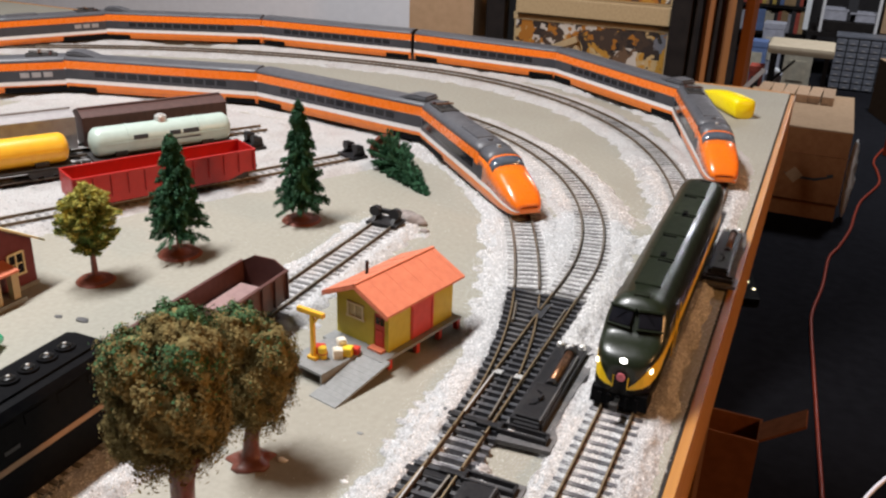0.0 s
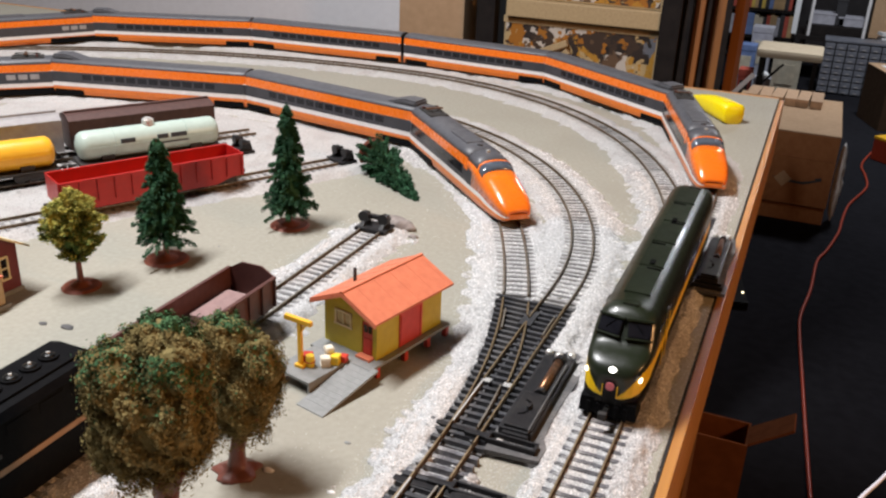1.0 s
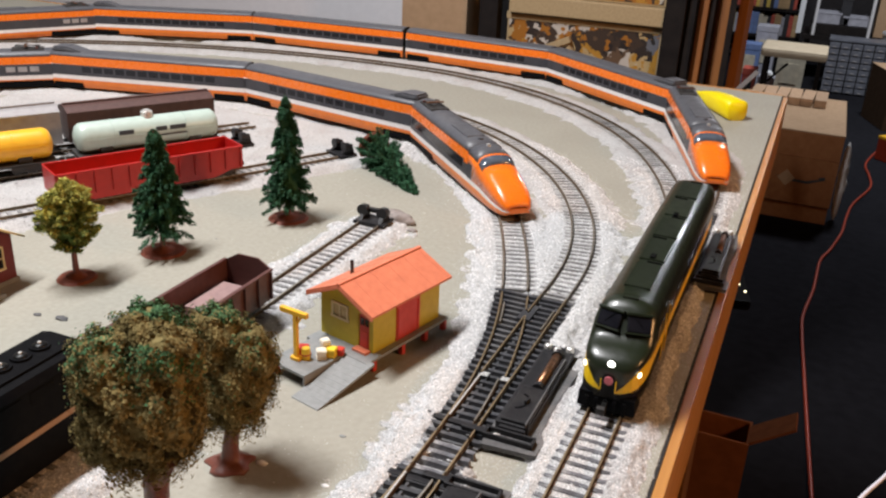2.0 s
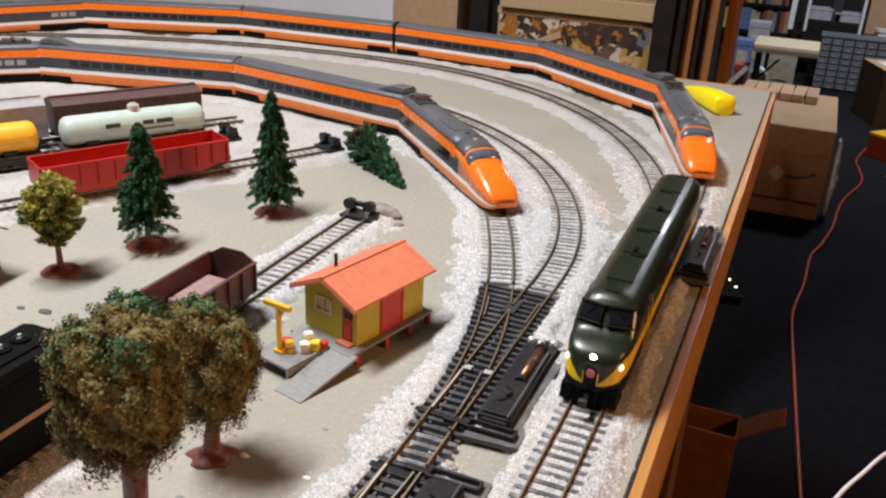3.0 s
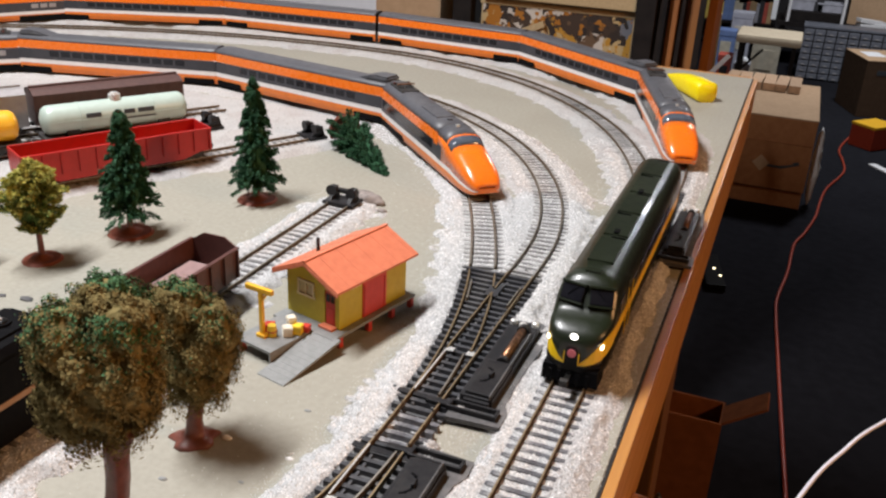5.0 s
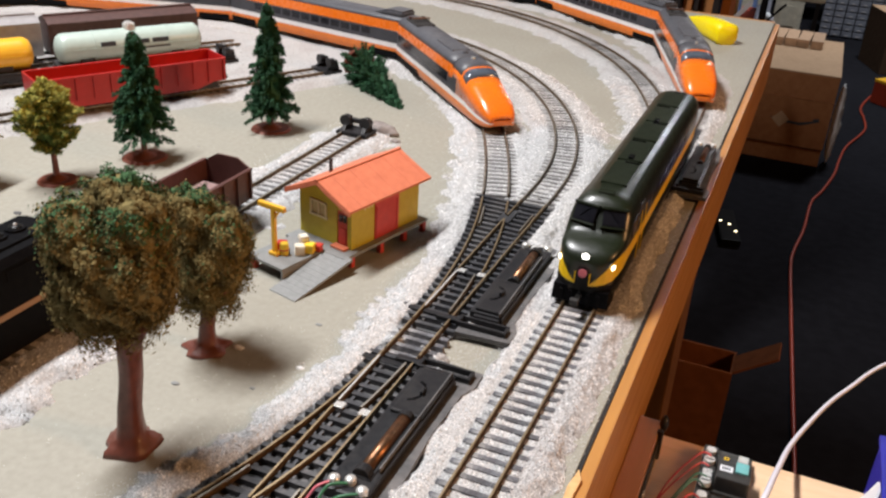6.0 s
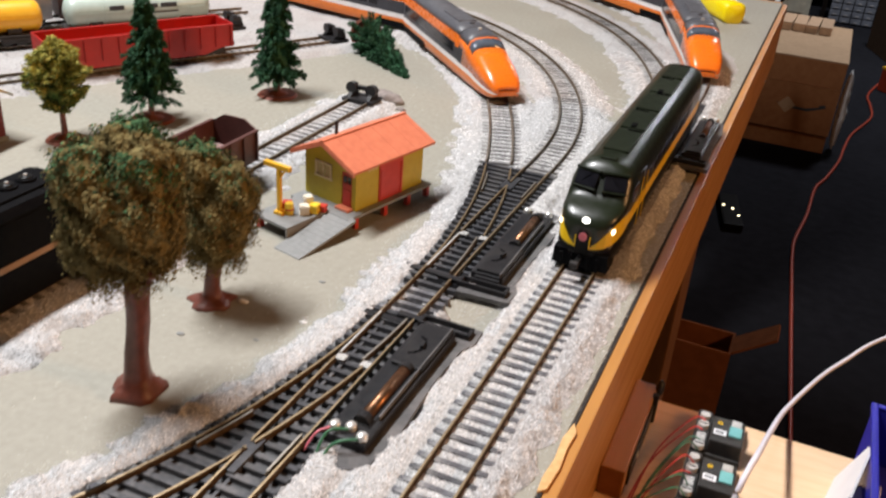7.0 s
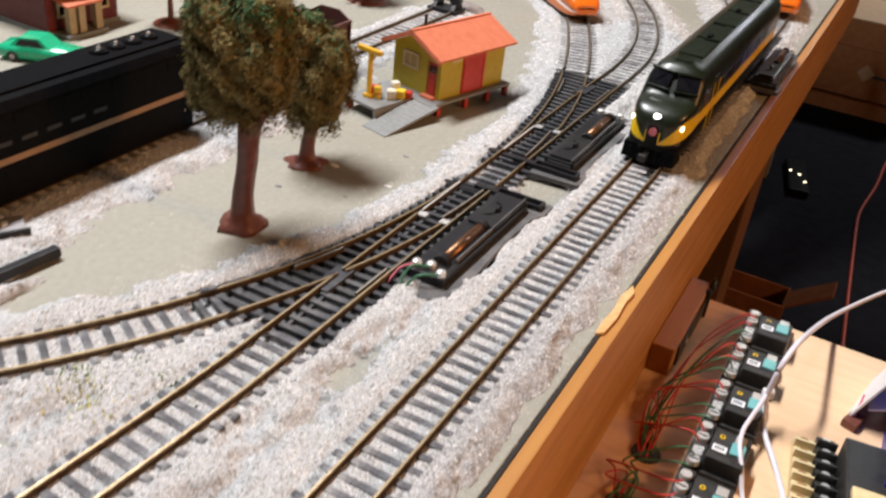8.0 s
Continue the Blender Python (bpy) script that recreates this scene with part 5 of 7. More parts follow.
    for s in (-1, 1):
        bm = prism([(0.0, zr - 0.0016), (0.0, zr + 0.0002), (s * run * 0.985, zr - rise + 0.0002), (s * run * 0.985, zr - rise - 0.0016)], "y", -0.0388, -0.0376)
        part("barge_board", bm, M_ROOF, t)
    part("stove_pipe", cyl((-0.0135, -0.012, 0.036), (-0.0135, -0.012, 0.0515), 0.0011, 0.0011, 10), M_BLACK, t, "thin black stove pipe")
    return t


SHED = pose(-0.1488, 0.4032, 0, 0, 0, -14)
freight_shed(SHED)


def platform_stand(m):
    t = thing("crane_stand", m, "yellow toy loading crane post on the dock", "crane")
    part("post", box(-0.0012, 0.0012, -0.0012, 0.0012, 0, 0.029, 0.0003), M_STANDY, t)
    part("arm", box(-0.0105, 0.0085, -0.0014, 0.0014, 0.0285, 0.0315, 0.0005), M_STANDY, t)
    part("brace", cyl((0.0, 0.0, 0.022), (0.0045, 0, 0.0288), 0.0008, seg=6), M_STANDY, t)
    part("foot", box(-0.0030, 0.0030, -0.0022, 0.0022, 0, 0.0022, 0.0005), M_STANDY, t)
    return t


DOCK_Z = 0.0085
platform_stand(pose(-0.1720, 0.3425, DOCK_Z, 0, 0, -8))


def small_cargo(name, m, material, label, round_top=False):
    t = thing(name, m, label, "cargo", "dock cargo")
    if round_top:
        bm = bmesh.new()
        for z0, z1, r0, r1 in ((0, 0.0035, 0.0024, 0.0028), (0.0035, 0.0070, 0.0028, 0.0024)):
            add_cyl(bm, (0, 0, z0), (0, 0, z1), r0, r1, 14)
        b = part("barrel_body", bm, material, t)
        part("hoop", cyl((0, 0, 0.0030), (0, 0, 0.0038), 0.0029, 0.0029, 14), M_DOORR, b)
    else:
        b = part("crate_body", box(-0.0026, 0.0026, -0.0026, 0.0026, 0, 0.0058, 0.0003), material, t)
        for z in (0.0006, 0.0044):
            part("batten", box(-0.0029, 0.0029, -0.0029, 0.0029, z, z + 0.0008, 0.0001), material, b)
    return t


small_cargo("barrel", pose(-0.1675, 0.3455, DOCK_Z), M_CRATEY, "small yellow barrel on the dock", True)
small_cargo("crate", pose(-0.1712, 0.3490, DOCK_Z, 0, 0, 20), M_DOORR, "small red crate on the dock")
small_cargo("crate", pose(-0.1600, 0.3500, DOCK_Z, 0, 0, 35), M_CRATEW, "small white crate on the dock")
small_cargo("crate", pose(-0.1560, 0.3545, DOCK_Z, 0, 0, 10), M_CRATEY, "small yellow crate on the dock")
small_cargo("crate", pose(-0.1610, 0.3560, DOCK_Z, 0, 0, 50) @ Matrix.Diagonal((0.9, 0.9, 1.6, 1)), M_CRATEW, "tall white crate on the dock")
small_cargo("crate", pose(-0.1530, 0.3590, DOCK_Z, 0, 0, 5) @ Matrix.Diagonal((0.8, 0.8, 0.7, 1)), M_DOORR, "small red crate on the dock")

# ---- trees ----
def flakes(name, centres, normals, sizes, material, parent, seed, long=1.0, ragged=0.7, label=""):
    """Many small ragged leaf scraps as one mesh."""
    g = np.random.default_rng(seed)
    n = len(centres)
    a = g.normal(size=(n, 3))
    a /= np.linalg.norm(a, axis=1)[:, None]
    u = np.cross(normals, a)
    u /= np.linalg.norm(u, axis=1)[:, None] + 1e-9
    v = np.cross(normals, u) * ragged + normals * g.uniform(-0.8, 0.8, (n, 1))
    s = sizes[:, None]
    p = [centres + u * s * long * g.uniform(0.6, 1.2, (n, 1)), centres + v * s * g.uniform(0.5, 1.1, (n, 1)), centres - u * s * long * g.uniform(0.6, 1.2, (n, 1)), centres - v * s * g.uniform(0.5, 1.1, (n, 1))]
    verts = np.stack(p, 1).reshape(-1, 3)
    faces = np.arange(n * 4).reshape(n, 4)
    me = bpy.data.meshes.new(name)
    me.from_pydata(verts.tolist(), [], faces.tolist())
    me.materials.append(material)
    return place(name, me, parent, None, label)


def moulded_trunk(parent, h, r, lean, seed, branches=5, spread=0.02, foot=2.3):
    g = random.Random(seed)
    rings = []
    prof = [(0.0, foot), (0.03, foot * 0.94), (0.055, 1.0 + foot * 0.35), (0.08, 1.6), (0.11, 1.36), (0.16, 1.2), (0.25, 1.06), (0.35, 1.0), (0.48, 0.93), (0.60, 0.94), (0.74, 0.98), (0.85, 1.05), (1.0, 0.85)]
    for f, k in prof:
        rr = []
        for j in range(16):
            a = j * math.pi / 8
            lobe = 1 + (0.13 * math.cos(a * 5 + seed) + 0.08 * math.cos(a * 7 + 1) if f < 0.1 else 0.09 * math.cos(a * 4 + f * 6) + 0.05 * math.cos(a * 7 - f * 9))
            bend = 0.10 * r * math.sin(f * 7 + seed)
            lift = 0.012 * h * (1 + math.cos(a * 5 + seed)) * (0.02 < f < 0.1)
            rr.append((lean[0] * f + bend + r * k * lobe * math.cos(a), lean[1] * f + r * k * lobe * math.sin(a), h * f + lift))
        rings.append(rr)
    v, f = loft(rings)
    tr = place("trunk", mesh_data("trunk", v, f, M_TRUNK, True), parent, None, "glossy reddish-brown moulded trunk with root flare")
    fork = Vector((lean[0] * 0.8, lean[1] * 0.8, h * 0.78))
    for q in ((0.0125, -0.004, 0.30), (-0.0105, 0.002, 0.34)):
        part("fork", add_cyl(bmesh.new(), fork, fork + Vector((q[0], q[1], h * q[2])), r * 0.62, r * 0.34, 10), M_TRUNK, tr)
    for k in range(branches):
        a = k * 2 * math.pi / branches + g.uniform(-0.3, 0.3)
        z = h * g.uniform(0.86, 1.0)
        p = Vector((lean[0], lean[1], z))
        q = p + Vector((math.cos(a) * spread, math.sin(a) * spread, g.uniform(0.012, 0.028)))
        part("branch", add_cyl(bmesh.new(), p, q, r * 0.45, r * 0.15, 7), M_TRUNK, tr)
    return tr


def foam_tree(m, h, r, lumps, label, seed, count=26000, size=0.0013, foot=2.3):
    """A broad tree with a crown of coarse foam. lumps: centre, radii, share of green."""
    t = thing("foam_tree", m, label, "tree", "foam trees")
    g = np.random.default_rng(seed)
    lean = (0.004, 0.002)
    moulded_trunk(t, h, r, lean, seed, 5, 0.012, foot)
    vol = np.array([l[1][0] * l[1][1] + l[1][1] * l[1][2] for l in lumps])
    pts, nrm, green = [], [], []
    for (c, rad, gr), share in zip(lumps, vol / vol.sum()):
        n = int(count * share)
        d = g.normal(size=(n, 3))
        d /= np.linalg.norm(d, axis=1)[:, None]
        bump = 1 + 0.16 * np.sin(d[:, 0] * 9 + c[0] * 900) * np.sin(d[:, 1] * 8 + 1.3) + 0.12 * np.sin(d[:, 2] * 11 + d[:, 0] * 7)
        k = bump * g.uniform(0.80, 1.06, n) * np.where(g.random(n) < 0.07, g.uniform(1.0, 1.16, n), 1)
        p = np.array(c) + d * np.array(rad) * k[:, None]
        keep = np.ones(n, bool)
        for (c2, rad2, _) in lumps:
            if c2 is not c:
                keep &= (((p - np.array(c2)) / (np.array(rad2) * 0.80)) ** 2).sum(1) > 1
        pts.append(p[keep])
        nrm.append(d[keep])
        top = np.clip(d[keep][:, 2], 0, 1)
        patch = lattice(p[keep][:, 0] * 70 + 9, p[keep][:, 1] * 70 + p[keep][:, 2] * 60, seed)
        green.append(g.random(keep.sum()) < gr * np.clip((patch - 0.45) * 9, 0, 1) * np.clip(0.15 + 1.3 * top, 0, 1))
    pts, nrm, green = np.concatenate(pts), np.concatenate(nrm), np.concatenate(green)
    sizes = g.uniform(0.6, 1.5, len(pts)) * size
    crown = flakes("crown", pts[~green], nrm[~green], sizes[~green], M_LEAFO, t, seed, 1.2, 0.8, "olive-brown crumbly foam crown")
    flakes("crown_green", pts[green], nrm[green], sizes[green] * 1.05, M_LEAFG, t, seed + 1, 1.1, 0.9, "dark green foam patches")
    # dark inner mass, so that the crown isn't seen through
    for c, rad, _ in lumps:
        bm = bmesh.new()
        bmesh.ops.create_icosphere(bm, subdivisions=3, radius=1, matrix=Matrix.Translation(c) @ Matrix.Diagonal((rad[0] * 0.88, rad[1] * 0.88, rad[2] * 0.88, 1)))
        for v in bm.verts:
            v.co += (v.co - Vector(c)) * 0.22 * noise.noise(v.co * 140)
        part("crown_core", bm, M_LEAFO, crown)
    # hanging fringe of netting
    n = 900
    a = g.uniform(0, 6.283, n)
    c0, r0 = np.array(lumps[0][0]), np.array(lumps[0][1])
    p = np.stack([c0[0] + np.cos(a) * r0[0] * g.uniform(0.45, 0.95, n), c0[1] + np.sin(a) * r0[1] * g.uniform(0.45, 0.95, n), c0[2] - r0[2] * g.uniform(0.72, 1.12, n)], -1)
    flakes("fringe", p, np.stack([np.cos(a), np.sin(a), 0 * a], -1), g.uniform(0.8, 1.8, n) * size, M_LEAFO, crown, seed + 2, 1.6, 0.25)
    return t


foam_tree(pose(-0.138, 0.182, 0), 0.058, 0.0047, [((0.000, 0.002, 0.0785), (0.0200, 0.0200, 0.0240), 0.12), ((-0.010, -0.003, 0.097), (0.0135, 0.0135, 0.0145), 0.45), ((0.007, 0.008, 0.098), (0.0150, 0.0150, 0.0155), 0.85), ((-0.002, 0.012, 0.105), (0.0130, 0.0130, 0.0120), 1.0), ((0.013, 0.002, 0.080), (0.0125, 0.0125, 0.0185), 0.1), ((-0.010, -0.003, 0.072), (0.0130, 0.0130, 0.0165), 0.1)],
          "broad olive-brown model tree with moulded brown trunk", 3, 120000, 0.00054)
foam_tree(pose(-0.156, 0.256, 0), 0.034, 0.0038, [((0.003, 0.002, 0.045), (0.0178, 0.0178, 0.0235), 0.1), ((-0.004, 0.002, 0.069), (0.0140, 0.0140, 0.0140), 0.8), ((0.011, 0.004, 0.058), (0.0125, 0.0125, 0.0175), 0.25)],
          "smaller olive-brown model tree on a reddish base", 8, 62000, 0.00054, 2.9)


def bristle_tree(m, h, r, bottom, label, seed, material, count=5200, dark=None, round_=False, mesh_size=0.0013, disc=0.0165):
    """A bottle-brush tree: bristles on a twisted stem, on a brown disc."""
    t = thing("bristle_tree", m, label, "tree", "bottle-brush trees")
    g = np.random.default_rng(seed)
    part("stem", cyl((0, 0, 0), (0, 0, h * 0.97), 0.0024, 0.0006, 10), M_TRUNK, t)
    bm = bmesh.new()
    add_cyl(bm, (0, 0, 0), (0, 0, 0.0016), disc, disc * 0.88, 24)
    add_cyl(bm, (0, 0, 0.0014), (0, 0, 0.0042), disc * 0.55, 0.0030, 16)
    part("base_disc", bm, M_BASE, t, "rust-brown plastic base disc")
    # branches first, then the bristles along each of them
    nb = 190 if round_ else 210
    f = g.random(nb) ** (0.85 if round_ else 0.72)
    bz = f if round_ else 1 - f
    ba, blen = g.uniform(0, 6.283, nb), g.uniform(0.72, 1.16, nb)
    pick_b = g.integers(0, nb, count)
    k = np.clip(bz[pick_b] + g.normal(size=count) * 0.012, 0, 1)
    z = bottom + (h - bottom) * k
    if round_:
        rad = r * np.clip(np.sin(np.clip(k * 0.92 + 0.10, 0, 1) * math.pi) ** 0.55, 0.15, 1)
    else:
        rad = r * (1 - k) ** 0.88 + 0.0026
    u = g.uniform(0.08, 1.0, count) ** 0.6
    out = rad * blen[pick_b] * u
    wide = (0.0021 if round_ else 0.0014) * (1.15 - 0.6 * u)
    a = ba[pick_b] + g.normal(size=count) * wide / np.maximum(out, 0.003)
    droop = -0.32 * out if not round_ else 0.12 * out
    c = np.stack([np.cos(a) * out, np.sin(a) * out, z + droop + g.normal(size=count) * wide * 0.5], -1)
    d = np.stack([np.cos(a), np.sin(a), np.full(count, -0.35 if not round_ else 0.2)], -1) + g.normal(size=(count, 3)) * 0.40
    d /= np.linalg.norm(d, axis=1)[:, None]
    side = np.cross(d, g.normal(size=(count, 3)))
    side /= np.linalg.norm(side, axis=1)[:, None]
    ln = (mesh_size * g.uniform(0.7, 1.5, count))[:, None]
    verts = np.stack([c - d * ln - side * ln * 0.20, c - d * ln * 0.4 + side * ln * 0.30, c + d * ln * 1.1, c - d * ln * 0.1 - side * ln * 0.28], 1)
    # with a second material, darker bristles get commoner towards the bottom
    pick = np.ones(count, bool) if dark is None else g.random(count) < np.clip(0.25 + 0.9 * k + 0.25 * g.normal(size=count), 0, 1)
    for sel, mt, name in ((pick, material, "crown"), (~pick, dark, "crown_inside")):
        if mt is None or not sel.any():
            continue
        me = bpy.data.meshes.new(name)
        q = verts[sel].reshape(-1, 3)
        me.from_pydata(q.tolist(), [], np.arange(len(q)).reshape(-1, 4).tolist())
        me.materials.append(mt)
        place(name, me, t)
    # inner body of the brush
    rings = []
    for i in range(9):
        kk = i / 8
        zz = bottom + 0.004 + (h - bottom - 0.008) * kk
        rr = (r * math.sin(min(1, kk * 0.92 + 0.1) * math.pi) ** 0.55 if round_ else r * (1 - kk) ** 0.8 + 0.002) * 0.42
        rings.append([(rr * (1 + 0.25 * math.sin(j * 2.1 + i)) * math.cos(j * math.pi / 7), rr * (1 + 0.25 * math.sin(j * 2.1 + i)) * math.sin(j * math.pi / 7), zz + 0.0015 * math.sin(j * 3 + i)) for j in range(14)])
    v, fc = loft(rings)
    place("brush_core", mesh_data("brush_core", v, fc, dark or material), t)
    return t


bristle_tree(pose(-0.349, 0.442, 0), 0.095, 0.0215, 0.020, "dark green bottle-brush pine on a brown disc", 11, M_PINE, 30000)
bristle_tree(pose(-0.306, 0.544, 0), 0.101, 0.0195, 0.017, "slim dark green bottle-brush pine on a brown disc", 12, M_PINE, 27000)
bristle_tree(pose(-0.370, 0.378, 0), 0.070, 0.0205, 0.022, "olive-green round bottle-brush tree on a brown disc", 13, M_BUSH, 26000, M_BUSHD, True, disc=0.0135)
# the fallen one lies on its side, its disc upright at the near yard bumper
fall = Vector((-0.226, 0.636, 0)) - Vector((-0.322, 0.722, 0))
bristle_tree(Matrix.Translation((-0.318, 0.719, 0.0135)) @ fall.to_track_quat("Z", "Y").to_matrix().to_4x4() @ pose(0, 0, 0, 7, 0, 0), 0.108, 0.0205, 0.014, "dark green bottle-brush pine fallen on its side", 14, M_PINE, 28000)


# rock heap behind the siding bumper and litter
def lump(name, c, r, material, label, category, seed, squash=0.6, group=""):
    bm = bmesh.new()
    bmesh.ops.create_icosphere(bm, subdivisions=3, radius=1, matrix=Matrix.Diagonal((r[0], r[1], r[2], 1)))
    for v in bm.verts:
        v.co *= 1 + 0.35 * noise.noise(Vector((v.co.x / r[0] * 1.6 + seed, v.co.y / r[1] * 1.6, v.co.z / r[2] * 1.6)))
        v.co.z = max(v.co.z, -r[2] * 0.35)
    ob = part(name, bm, material, smooth=True)
    ob.matrix_basis = pose(c[0], c[1], c[2] + r[2] * 0.3)
    return tagged(ob, label, category, group)


lump("rubble_rock", (-0.229, 0.583, 0.0), (0.018, 0.010, 0.0065), M_ROCK, "grey-brown plaster rock lying behind the bumper", "rock", 2)
lump("plaster_chip", (-0.205, 0.569, 0.0), (0.0040, 0.0030, 0.0018), M_ROCK, "small grey plaster chip on the board", "debris", 5, group="chips")
for i, (x, y, r) in enumerate(((-0.335, 0.329, 0.0045), (-0.352, 0.326, 0.0030), (-0.142, 0.263, 0.0030), (-0.118, 0.300, 0.0018), (-0.106, 0.262, 0.0020), (-0.150, 0.225, 0.0022), (-0.300, 0.350, 0.0012), (-0.330, 0.480, 0.0011), (-0.270, 0.600, 0.0013), (-0.117, 0.238, 0.0014))):
    lump("plaster_chip", (x, y, 0.0), (r * 1.0, r * 0.6, r * 0.25), M_BASEGREY if i < 2 else M_DOCK if i % 2 else M_GRAIN, "small flake of debris lying on the board", "debris", 7 + i, group="chips")

def flock(x, y, rx, ry, n, material, seed):
    """Loose grass flock strewn in the ballast."""
    g = np.random.default_rng(seed)
    px, py = x + g.normal(size=n) * rx, y + g.normal(size=n) * ry
    pz = np.maximum(ballast_height(px, py), 0.0) + 0.0004
    ob = flakes("grass_flock", np.stack([px, py, pz], -1), np.tile((0.0, 0.0, 1.0), (n, 1)) + g.normal(size=(n, 3)) * 0.5, g.uniform(0.0003, 0.0008, n), material, None, seed)
    tagged(ob, "thin scatter of green grass flock in the ballast", "grass", kind="stuff")


flock(-0.100, 0.052, 0.008, 0.005, 130, M_BUSH, 31)
flock(-0.112, 0.062, 0.006, 0.005, 90, M_BUSHD, 32)
flock(-0.085, 0.075, 0.010, 0.004, 60, M_BUSHD, 33)


# ---- red house with a porch ----
def red_house(m):
    t = thing("toy_house", m, "dark red toy house with tan trim and salmon porch roof", "house")
    w, d, h, hr = 0.060, 0.075, 0.034, 0.052
    # x: 0 is the corner nearest the trees, the house runs to -x; y: 0 front wall, runs to +y
    part("wall", box(-w, 0, 0, 0.0015, 0.003, h), M_BARN, t)
    part("wall", box(-w, 0, d - 0.0015, d, 0.003, h), M_BARN, t)
    part("wall", box(-0.0015, 0, 0.0015, d - 0.0015, 0.003, h), M_BARN, t)
    part("wall", box(-w, -w + 0.0015, 0.0015, d - 0.0015, 0.003, h), M_BARN, t)
    for y in (0.0, d - 0.0015):
        part("gable", prism([(-w, h), (0, h), (-w / 2, hr)], "y", y, y + 0.0015), M_BARN, t)
    part("foundation", box(-w - 0.001, 0.001, -0.001, d + 0.001, 0, 0.003), M_DOCK, t)
    for s in (-1, 1):
        x0, x1 = -w / 2, -w / 2 + s * (w / 2 + 0.006)
        part("roof_slope", prism([(x0, hr), (x0, hr + 0.0016), (x1, h - 0.0035 + 0.0016), (x1, h - 0.0035)], "y", -0.006, d + 0.006), M_CREAM if s > 0 else M_CREAM, t, "tan roof slope")
    for x0 in (-0.0205, -0.050):
        wn = part("window", box(x0, x0 + 0.011, -0.0004, 0.0004, 0.013, 0.027), M_GLASS, t)
        for b in ((x0 - 0.0012, x0, 0.012, 0.028), (x0 + 0.011, x0 + 0.0122, 0.012, 0.028), (x0, x0 + 0.011, 0.027, 0.0285), (x0 - 0.0016, x0 + 0.0126, 0.0115, 0.013), (x0 + 0.005, x0 + 0.006, 0.013, 0.027), (x0, x0 + 0.011, 0.0195, 0.0203)):
            part("window_frame", box(b[0], b[1], -0.0014, -0.0003, b[2], b[3]), M_CREAM, wn, "cream window frame")
    for y in (0.018, 0.045):
        wn = part("window", box(-0.0004, 0.0004, y, y + 0.011, 0.013, 0.027), M_GLASS, t)
        for b in ((y - 0.0012, y, 0.012, 0.028), (y + 0.011, y + 0.0122, 0.012, 0.028), (y, y + 0.011, 0.027, 0.0285), (y - 0.0016, y + 0.0126, 0.0115, 0.013), (y + 0.005, y + 0.006, 0.013, 0.027)):
            part("window_frame", box(0.0003, 0.0014, b[0], b[1], b[2], b[3]), M_CREAM, wn, "cream window frame")
    # porch
    part("porch_roof", prism([(-0.0145, 0.0215), (-0.0145, 0.0230), (0.0005, 0.0265), (0.0005, 0.0250)], "x", -w + 0.006, -0.024), M_ROOF, t, "salmon porch roof")
    for x in (-0.030, -0.044, -0.052):
        part("porch_post", box(x, x + 0.0055, -0.0135, -0.0085, 0.003, 0.0222, 0.0004), M_TANWALL, t, "tan porch post")
    part("porch_floor", box(-w + 0.004, -0.022, -0.0155, 0.0, 0, 0.0030), M_DOCK, t)
    return t


red_house(pose(-0.402, 0.357, 0, 0, 0, 88))


def toy_car(m):
    t = thing("toy_car", m, "bright green toy car parked beside the black diesel", "car")
    rings = []
    for x, w, z0, z1 in ((-0.026, 0.0075, 0.0045, 0.0085), (-0.024, 0.0095, 0.0028, 0.0098), (-0.014, 0.0100, 0.0024, 0.0105), (-0.002, 0.0100, 0.0024, 0.0108), (0.012, 0.0100, 0.0024, 0.0102), (0.023, 0.0096, 0.0028, 0.0088), (0.026, 0.0080, 0.0040, 0.0075)):
        rings.append([(x, -w * 0.92, z0), (x, w * 0.92, z0), (x, w, (z0 + z1) / 2), (x, w * 0.9, z1), (x, -w * 0.9, z1), (x, -w, (z0 + z1) / 2)])
    v, f = loft(rings)
    place("body", mesh_data("body", v, f, M_CARGREEN, True), t)
    rings = []
    for x, w, z1 in ((-0.017, 0.0086, 0.0104), (-0.011, 0.0076, 0.0158), (0.002, 0.0076, 0.0162), (0.009, 0.0084, 0.0104)):
        rings.append([(x, -0.009, 0.0098), (x, 0.009, 0.0098), (x, w, z1), (x, -w, z1)])
    v, f = loft(rings)
    place("cabin", mesh_data("cabin", v, f, M_CARGREEN, False), t)
    for s in (-1, 1):
        part("side_glass", prism([(-0.013, 0.0112), (0.0055, 0.0112), (0.0010, 0.0152), (-0.0095, 0.0150)], "y", s * 0.0083 - 0.0006, s * 0.0083 + 0.0006), M_GLASS, t)
        for x in (-0.0155, 0.0155):
            wl = part("wheel", cyl((x, s * 0.0076, 0.0036), (x, s * 0.0100, 0.0036), 0.0036, 0.0036, 16), M_BLACK, t)
            part("hub_cap", cyl((x, s * 0.0100, 0.0036), (x, s * 0.0104, 0.0036), 0.0018, 0.0016, 12), M_SILVER, wl)
    return t


toy_car(pose(-0.372, 0.266, 0, 0, 0, 25))

# black edged card by the siding
t = thing("junction_plate", pose(-0.2095, 0.1075, 0.0036, 0, 0, 62), "grey plastic wiring plate with a bright screw beside the siding", "wiring plate")
part("plate", box(-0.020, 0.0100, -0.0070, 0.0070, 0.0, 0.0035, 0.0005), M_SILVER, t)
part("edge", box(-0.021, 0.0110, -0.0086, -0.0070, 0.0, 0.0046, 0.0004), M_BLACK, t, "black edge")
